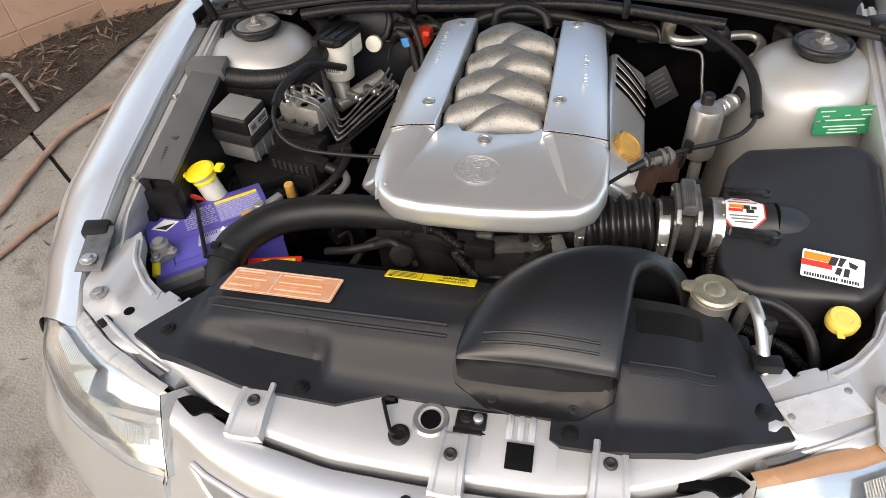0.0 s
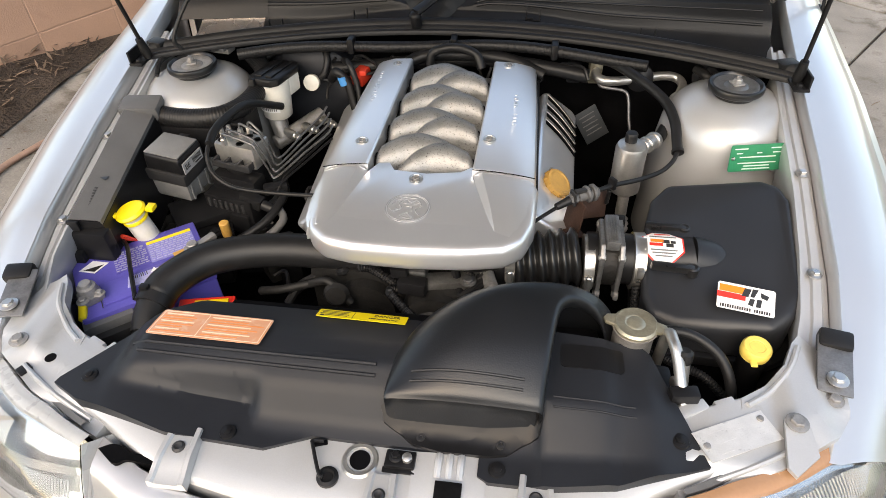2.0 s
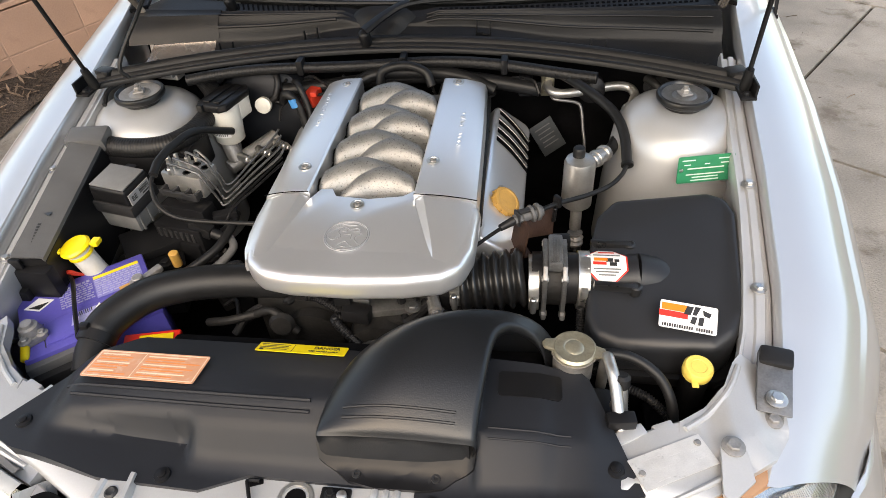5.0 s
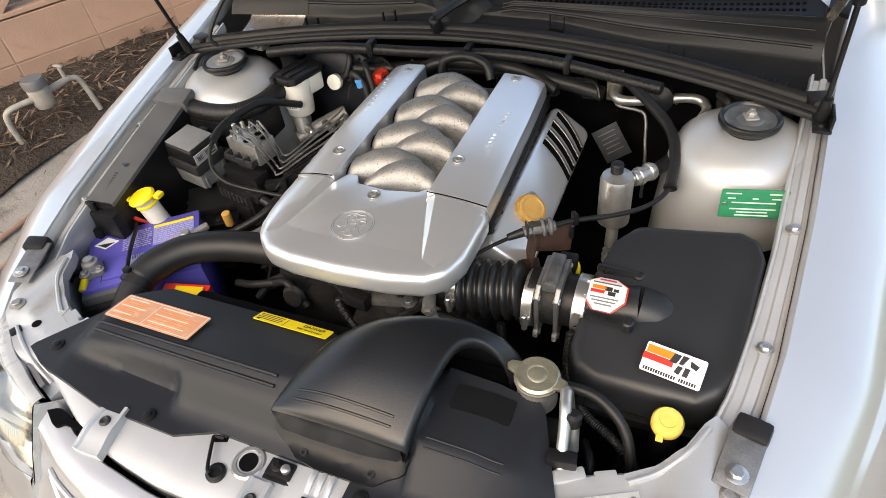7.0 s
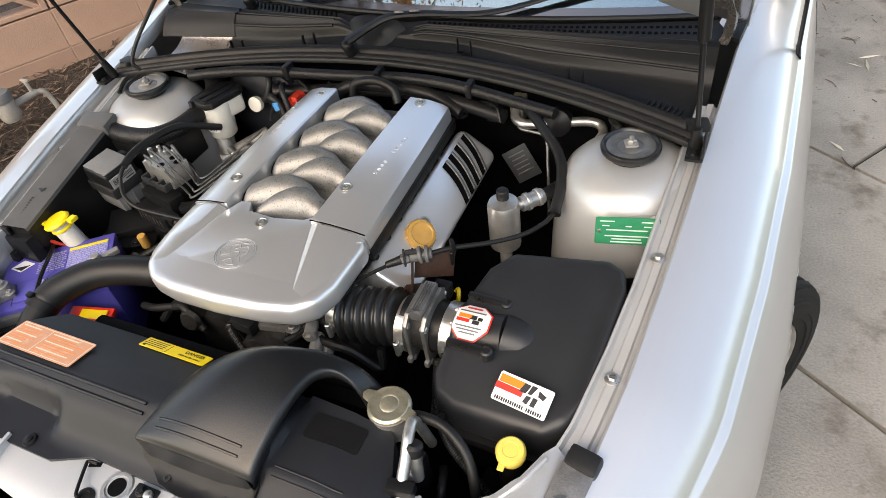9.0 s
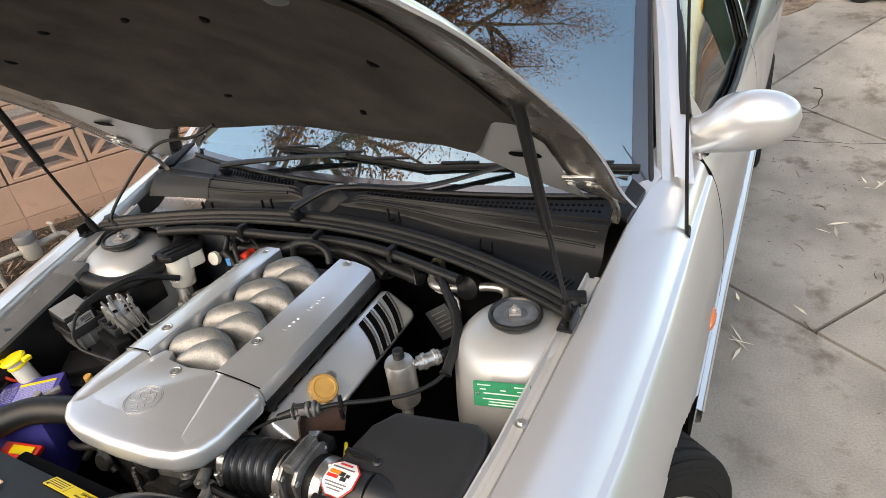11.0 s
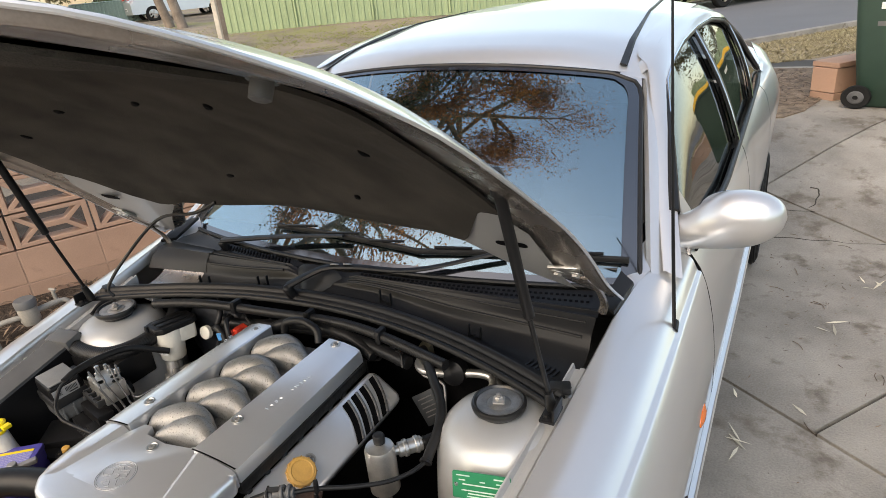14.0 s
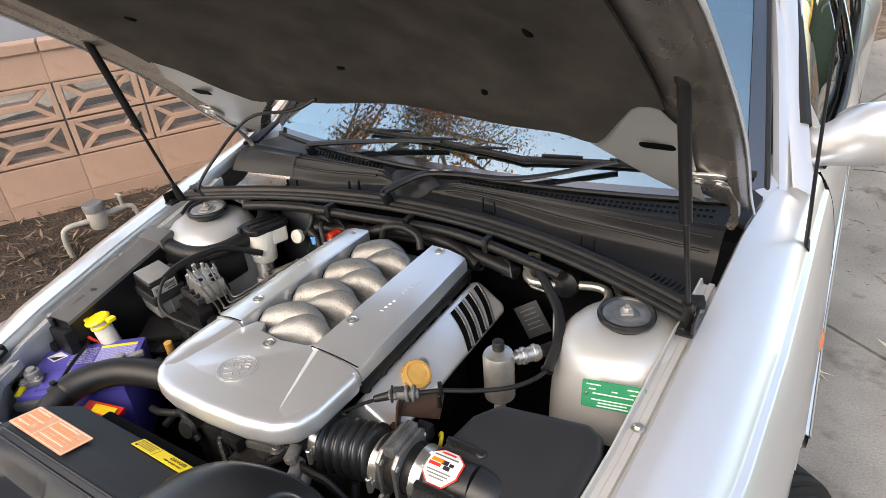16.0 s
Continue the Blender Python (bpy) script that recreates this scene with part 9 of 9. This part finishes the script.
part("hose", tube([(x, y, ground_z(x, y) + 0.014) for x, y in ((-1.70, -1.3), (-1.78, -0.7), (-1.80, -0.3), (-1.795, 0.04), (-1.83, 0.28), (-1.85, 0.51), (-1.82, 0.67), (-1.77, 0.80), (-1.55, 1.15))], 0.012, 10, 8), "hosep", gh)
part("hose_loop", tube([(x, y, ground_z(x, y) + 0.012) for x, y in ((-1.55, -1.0), (-1.68, -0.4), (-1.655, -0.05), (-1.63, 0.08), (-1.60, 0.19), (-1.50, 0.45))], 0.010, 10, 8), "hosep", gh)

# wheelie bin
BX, BY = 1.58, 5.12
BZ = ground_z(BX, BY)
wb = thing("wheelie_bin", (BX, BY, BZ), "dark green wheelie bin with a yellow lid standing on the concrete", "wheelie bin")
bpz = pose(BX + 0.17, BY - 0.02, BZ, 0, 0, 76) @ Matrix.Diagonal((1, 1, 0.87, 1))
secs = []
for z, w, d in ((0.0, 0.40, 0.46), (0.02, 0.43, 0.50), (0.45, 0.49, 0.60), (0.90, 0.545, 0.68), (0.96, 0.55, 0.69)):
    secs.append([(p[0], p[1], z) for p in rounded(-w / 2, w / 2, -d / 2, d / 2, 0.06)])
part("body", moved(loft(secs, closed=True, cap=True), bpz), "bin", wb, "dark green tapered plastic body", angle=50)
part("rim", moved(prism(rounded(-0.30, 0.30, -0.37, 0.37, 0.05), 0.94, 0.985, 0.012), bpz), "bin", wb)
part("lid", moved(prism(rounded(-0.29, 0.29, -0.38, 0.36, 0.06), 0.985, 1.05, 0.02, 3, shrink=0.06), bpz), "binlid", wb, "orange-yellow hinged lid")
part("axle", moved(cyl((-0.27, 0.24, 0.10), (0.27, 0.24, 0.10), 0.012), bpz), "steel", wb)
part("grip_rib", moved(box((0, -0.355, 0.86), (0.20, 0.03, 0.14), 0.012), bpz), "bin", wb)
for sx in (-1, 1):
    wh = part("wheel", moved(rev([(0.05, -0.022), (0.095, -0.025), (0.10, -0.018), (0.10, 0.018), (0.095, 0.025), (0.05, 0.022)], (0, 0, 0), (1, 0, 0), 28), bpz @ pose(sx * 0.27, 0.24, 0.10)), "tyre", wb, "black rubber wheel")
    part("hub", moved(rev([(0.06, -0.02), (0.05, -0.03 * 1), (0.02, -0.034), (0.02, 0.034), (0.05, 0.03), (0.06, 0.02)], (0, 0, 0), (1, 0, 0), 20), bpz @ pose(sx * 0.27, 0.24, 0.10)), "fuselid", wh)
part("white_sticker", moved(box((-0.268, 0.13, 0.86), (0.006, 0.085, 0.055), 0.001, rot=(0, -4, 0)), bpz), "sticker_white", wb)
part("small_sticker", moved(box((-0.258, 0.15, 0.71), (0.006, 0.06, 0.05), 0.001, rot=(0, -4, 0)), bpz), "greyp", wb)

# low block wall by the street
pw = thing("low_block_wall", (1.1, 5.1, 0.3), "low terracotta block wall with flat caps", "wall", kind="structure")
pdir = Vector((0.64, 0.77, 0))
for r in range(2):
    for i in range(9):
        c = Vector((1.235, 5.24, 0)) + pdir * (0.19 + 0.40 * i)
        zc = 0.26 + 0.20 * r + 0.10
        ob = new("block", solid)
        ob.parent = pw
        mm = Matrix((pdir, Vector((pdir.y, -pdir.x, 0)), Vector((0, 0, 1)))).transposed().to_4x4() @ Matrix.Diagonal((1, 2.0, 1, 1))
        mm.translation = Vector((c.x, c.y, zc)) - Vector((1.1, 5.1, 0.3))
        ob.matrix_basis = mm
for i in range(9):
    c = Vector((1.235, 5.24, 0)) + pdir * (0.19 + 0.40 * i)
    ob = new("cap_block", capm)
    ob.parent = pw
    mm = Matrix((pdir, Vector((pdir.y, -pdir.x, 0)), Vector((0, 0, 1)))).transposed().to_4x4() @ Matrix.Diagonal((1, 1.75, 0.8, 1))
    mm.translation = Vector((c.x, c.y, 0.682)) - Vector((1.1, 5.1, 0.3))
    ob.matrix_basis = mm

# steel fence across the street
def ribbed_fence(name, a, b, h, pitch, material, label):
    a, b = Vector(a), Vector(b)
    L = (b - a).length
    d = (b - a) / L
    nrm = Vector((d.y, -d.x, 0)).normalized()
    f = thing(name, a, label, "fence", kind="structure")
    n = int(L / pitch)
    rows = []
    for i in range(n):
        for k, o in ((0.0, 0), (0.28, 0), (0.36, 0.03), (0.64, 0.03), (0.72, 0)):
            p = a + d * ((i + k) * pitch) + nrm * o
            z = p.z
            rows.append([(p.x, p.y, z - 0.1), (p.x, p.y, z + h)])
    part("sheeting", loft(rows), material, f, "vertical ribbed steel sheeting", angle=20)
    part("top_rail", tube([a + Vector((0, 0, h)), b + Vector((0, 0, h))], 0.03, 4, 1), material, f)
    for i in range(int(L / 2.4) + 1):
        p = a + d * (2.4 * i) + nrm * 0.02
        part("post", box((p.x, p.y, p.z + h / 2), (0.06, 0.06, h), 0.005), material, f)
    return f


ribbed_fence("steel_fence", (-15.0, 14.3, 0.50), (9.0, 27.8, 0.50), 2.0, 0.20, "fencegreen", "pale green ribbed steel boundary fence")
ribbed_fence("front_fence", (-27.0, 17.4, 0.97), (-25.0, 19.6, 0.966), 0.85, 0.14, "fenceblue", "grey-green ribbed steel front fence")
# Out of view; added so the wing's side reflects less bright sky.
ribbed_fence("unseen_side_fence", (7.6, 6.0, 0.1), (7.6, -9.0, 0.0), 1.9, 0.20, "fencegreen", "unseen green ribbed steel fence added to darken side reflections")
pt = thing("timber_post", (-12.3, 11.7, 0.2), "grey weathered street post by the verge", "post")
part("shaft", prism([(-12.3 + 0.10 * c, 11.7 + 0.10 * s) for c, s in ((1, 0.3), (0.3, 1), (-1, 0.5), (-0.5, -1), (0.7, -0.7))], 0.05, 7.5, 0.01), "postwood", pt)
part("brown_face", prism([(-12.19, 11.66), (-12.13, 11.76), (-12.18, 11.81), (-12.23, 11.70)], 0.3, 7.4, 0.005), "bark", pt)


# parked cars across the street
def far_car(base, heading, L, W, Hh, paint, label, tall=False):
    c = thing("parked_car", base, label, "car", "parked cars")
    mm = pose(*base, 0, 0, heading)
    if tall:
        side = [(-0.5, 0.35), (-0.5, 0.85), (-0.47, 0.95), (-0.44, 1.0 * Hh), (-0.36, 1.02 * Hh), (0.02, 1.0 * Hh), (0.16, 0.98), (0.40, 0.92), (0.49, 0.78), (0.5, 0.35)]
    else:
        side = [(-0.5, 0.3), (-0.5, 0.75), (-0.47, 0.92), (-0.33, 0.98), (-0.20, 0.98 * Hh), (-0.02, Hh), (0.08, 0.98 * Hh), (0.22, 0.96), (0.42, 0.82), (0.5, 0.66), (0.5, 0.3)]
    rows = []
    for k, inset in ((-1, 0.10), (-0.92, 0.03), (-0.6, 0), (0.6, 0), (0.92, 0.03), (1, 0.10)):
        rows.append([(x * L * (1 - 0.02 * abs(k)), k * W / 2 * (0.82 if z > 1.0 else 1.0), z - (inset if z > 0.5 else 0)) for x, z in side])
    part("body", moved(loft(rows, cap=True), mm), paint, c, angle=35)
    for sy in (-1, 1):
        part("side_window", moved(loft([[(x * L, sy * (W / 2 * 0.83 + 0.02 + 0.09 * (1 - k)), mix(0.98, Hh - 0.10, k)) for x in ((np.linspace(-0.40, 0.10, 8) if tall else np.linspace(-0.24, 0.17, 8)) * (1 - 0.25 * k))] for k in (0, 0.5, 1)], thick=0.02), mm), "frit", c)
        for wx in (-0.30, 0.31):
            w = part("wheel", moved(rev([(0.19, -0.09), (0.30, -0.10), (0.325, -0.07), (0.325, 0.07), (0.30, 0.10), (0.19, 0.09)], (0, 0, 0), (0, 1, 0), 30, False), mm @ pose(wx * L, sy * (W / 2 - 0.08), 0.325)), "tyre", c)
            rimm = [box((0.10, 0, 0), (0.19, 0.06, 0.04), 0.004)]
            part("rim", moved(rev([(0.20, -0.06), (0.21, 0.075), (0.205, 0.08), (0.19, 0.05)], (0, 0, 0), (0, sy, 0), 26, False), mm @ pose(wx * L, sy * (W / 2 - 0.08), 0.325)), "alloy", w)
            for i in range(5):
                part("spoke", moved(box((0.11, 0.07 * sy, 0), (0.20, 0.03, 0.055), 0.004), mm @ pose(wx * L, sy * (W / 2 - 0.08), 0.325, 0, 72 * i, 0)), "alloy", w)
    part("tail_lamp", moved(box((-0.49 * L, 0.62, 0.85 if not tall else 1.0), (0.08, 0.25, 0.14), 0.02), mm), "red", c)
    part("tail_lamp", moved(box((-0.49 * L, -0.62, 0.85 if not tall else 1.0), (0.08, 0.25, 0.14), 0.02), mm), "red", c)
    part("number_plate", moved(box((-0.505 * L, 0, 0.55), (0.02, 0.37, 0.12), 0.004), mm), "sticker_white", c)
    for i in range(5):
        part("plate_bar", moved(box((-0.505 * L - 0.012, -0.12 + 0.06 * i, 0.55), (0.006, 0.035, 0.07), 0), mm), "ink", c)
    return c


HEAD = math.degrees(math.atan2(sd.y, sd.x))
p = STREET_N * (-13.0) + sd * 15.6
far_car((p.x, p.y, ground_z(p.x, p.y) + 0.012), HEAD, 4.6, 1.78, 1.45, "greycar", "dark grey hatchback parked along the far kerb")
far_car((-23.7, 20.4, 0.84), 62, 4.4, 1.80, 1.62, "paint", "silver four-wheel-drive wagon parked on the far verge", tall=True)

# trees
def leaf_cloud(centres, n, size, seed, droop=0.0, flat=0.6):
    r = random.Random(seed)
    verts, faces = [], []
    for c, rad in centres:
        for _ in range(n):
            p = Vector((r.gauss(0, 1), r.gauss(0, 1), r.gauss(0, flat)))
            p = Vector(c) + p * rad * 0.5
            d = Vector((r.uniform(-1, 1), r.uniform(-1, 1), r.uniform(-1, 0.6) - droop)).normalized()
            s = d.orthogonal().normalized()
            s = (s * math.cos(r.uniform(0, 6)) + d.cross(s) * math.sin(r.uniform(0, 6))).normalized()
            L, w = size * r.uniform(0.6, 1.4), size * r.uniform(0.12, 0.22)
            k = len(verts)
            verts += [p - d * L / 2, p + s * w, p + d * L / 2, p - s * w]
            faces.append((k, k + 1, k + 2, k + 3))
    me = bpy.data.meshes.new("leafage")
    me.from_pydata([tuple(v) for v in verts], [], faces)
    bm = bmesh.new()
    bm.from_mesh(me)
    bpy.data.meshes.remove(me)
    return bm


def tree(base, height, spread, seed, label, leafmat="leaf", lean=(0, 0), n=90, size=0.12, levels=3, start=0.35, second=None):
    r = random.Random(seed)
    t = thing("tree", base, label, "tree", "trees")
    b = Vector(base)
    top = b + Vector((lean[0], lean[1], height))
    trunk = [b + Vector((0, 0, -0.2)), b.lerp(top, 0.3) + Vector((r.uniform(-0.2, 0.2), r.uniform(-0.2, 0.2), 0)), b.lerp(top, 0.65), top]
    r0 = height * 0.022 + 0.03
    part("trunk", tube(trunk, lambda k: r0 * (1 - 0.75 * k), 10, 5), "bark", t)
    line = spline(trunk, 8)
    tips = []
    limbs = bmesh.new()
    for i in range(9 + levels * 3):
        k = start + (1 - start) * r.random()
        p = line[int(k * (len(line) - 1))]
        a = r.uniform(0, 6.28)
        L = spread * r.uniform(0.5, 1.0)
        q = p + Vector((math.cos(a) * L, math.sin(a) * L, L * r.uniform(0.0, 0.7)))
        mid = p.lerp(q, 0.5) + Vector((r.uniform(-0.1, 0.1) * L, r.uniform(-0.1, 0.1) * L, 0.12 * L))
        add(limbs, tube([p, mid, q], lambda f: r0 * 0.38 * (1 - 0.8 * f), 6, 4))
        for _ in range(levels):
            f = r.uniform(0.4, 1)
            s0 = p.lerp(q, f)
            a2 = a + r.uniform(-1.3, 1.3)
            l2 = L * r.uniform(0.25, 0.5)
            e = s0 + Vector((math.cos(a2) * l2, math.sin(a2) * l2, l2 * r.uniform(-0.4, 0.6)))
            add(limbs, tube([s0, s0.lerp(e, 0.5) + Vector((0, 0, 0.05)), e], lambda f: r0 * 0.12 * (1 - 0.7 * f), 5, 3))
            tips.append((e, l2 * 0.8))
            tips.append((s0.lerp(e, 0.6), l2 * 0.6))
    part("limbs", limbs, "bark", t, kind="stuff")
    if second:
        half = len(tips) * 3 // 5
        part("rusty_foliage", leaf_cloud(tips[:half], n, size, seed + 5, 0.5), second, t, kind="stuff")
        tips = tips[half:]
    part("crown", leaf_cloud(tips, n, size, seed + 9, 0.5), leafmat, t, kind="stuff")
    return t


tree((-5.6, 0.4, 0.1), 9.0, 2.7, 31, "tall gum tree beside the wall with drooping green and rusty leaves", lean=(3.6, 2.7), n=210, size=0.10, levels=5, start=0.5, second="rustleaf")
tree((-6.5, -1.5, 0.0), 10.0, 3.6, 37, "tall gum tree with thin drooping foliage", lean=(0.5, 0.8), n=60, size=0.14, levels=4, start=0.4, second="rustleaf")
tree((-22.8, 21.6, 0.9), 6.0, 2.0, 41, "leaning street tree with bare grey trunk", lean=(-1.3, 0.6), n=30, size=0.2, levels=2)
tree((-20.0, 16.6, 0.72), 7.0, 2.0, 42, "leaning street tree with bare grey trunk", lean=(-1.0, -0.6), n=30, size=0.2, levels=2)
tree((-19.1, 16.4, 0.68), 7.5, 2.0, 45, "leaning street tree with bare grey trunk", lean=(-0.9, -0.7), n=30, size=0.2, levels=2, start=0.55)
tree((-25.6, 15.7, 0.9), 4.0, 2.0, 43, "small spindly garden tree", n=150, size=0.16, levels=2, start=0.25)
tree((6.5, 30, 0.4), 8.0, 3.5, 44, "broad green street tree beyond the fence", n=60, size=0.25, levels=3)
hd = thing("hedge", (-28.6, 21.0, 1.0), "clipped dark green shrub behind the front fence", "shrub")
part("foliage", leaf_cloud([((-28.6, 21.0, 1.9), 0.9), ((-28.3, 21.3, 1.6), 0.8), ((-28.9, 20.7, 1.6), 0.8), ((-28.6, 21.0, 1.3), 0.8)], 700, 0.14, 8, 0.0, 0.8), "hedge", hd, kind="stuff")

# houses: one across the street, one unseen, added behind the camera
def house(base, w, d, h, heading, wallmat, label):
    hs = thing("house", base, label, "house", "houses")
    mm = pose(*base, 0, 0, heading)
    part("wall", moved(box((0, 0, h / 2), (w, d, h), 0.02), mm), wallmat, hs)
    ro = 0.5
    bm = bmesh.new()
    v = [bm.verts.new(q) for q in ((-w / 2 - ro, -d / 2 - ro, h), (w / 2 + ro, -d / 2 - ro, h), (w / 2 + ro, d / 2 + ro, h), (-w / 2 - ro, d / 2 + ro, h), (-w / 2 + d / 3, 0, h + d * 0.22), (w / 2 - d / 3, 0, h + d * 0.22))]
    for f in ((0, 1, 5, 4), (1, 2, 5), (2, 3, 4, 5), (3, 0, 4), (3, 2, 1, 0)):
        bm.faces.new([v[i] for i in f])
    part("roof", moved(bm, mm), "tilered", hs, "tiled hip roof")
    for x in (-w * 0.3, w * 0.28):
        win = part("window", moved(box((x, -d / 2 - 0.02, 1.5), (1.8, 0.08, 1.3), 0.01), mm), "white", hs)
        part("pane", moved(box((x, -d / 2 - 0.065, 1.5), (1.65, 0.02, 1.15), 0.003), mm), "frit", win)
    part("door", moved(box((0.2, -d / 2 - 0.02, 1.03), (0.9, 0.08, 2.06), 0.01), mm), "dash", hs)
    return hs


house((-37.0, 33.0, 1.0), 14, 8, 2.8, 35, "render", "cream rendered house with a tiled roof across the street")
# Added out of view; it only shapes what the car's front reflects.
house((2.0, -14.5, 0), 13, 7, 2.7, 180, "greyrender", "unseen grey rendered house added at the head of the driveway")
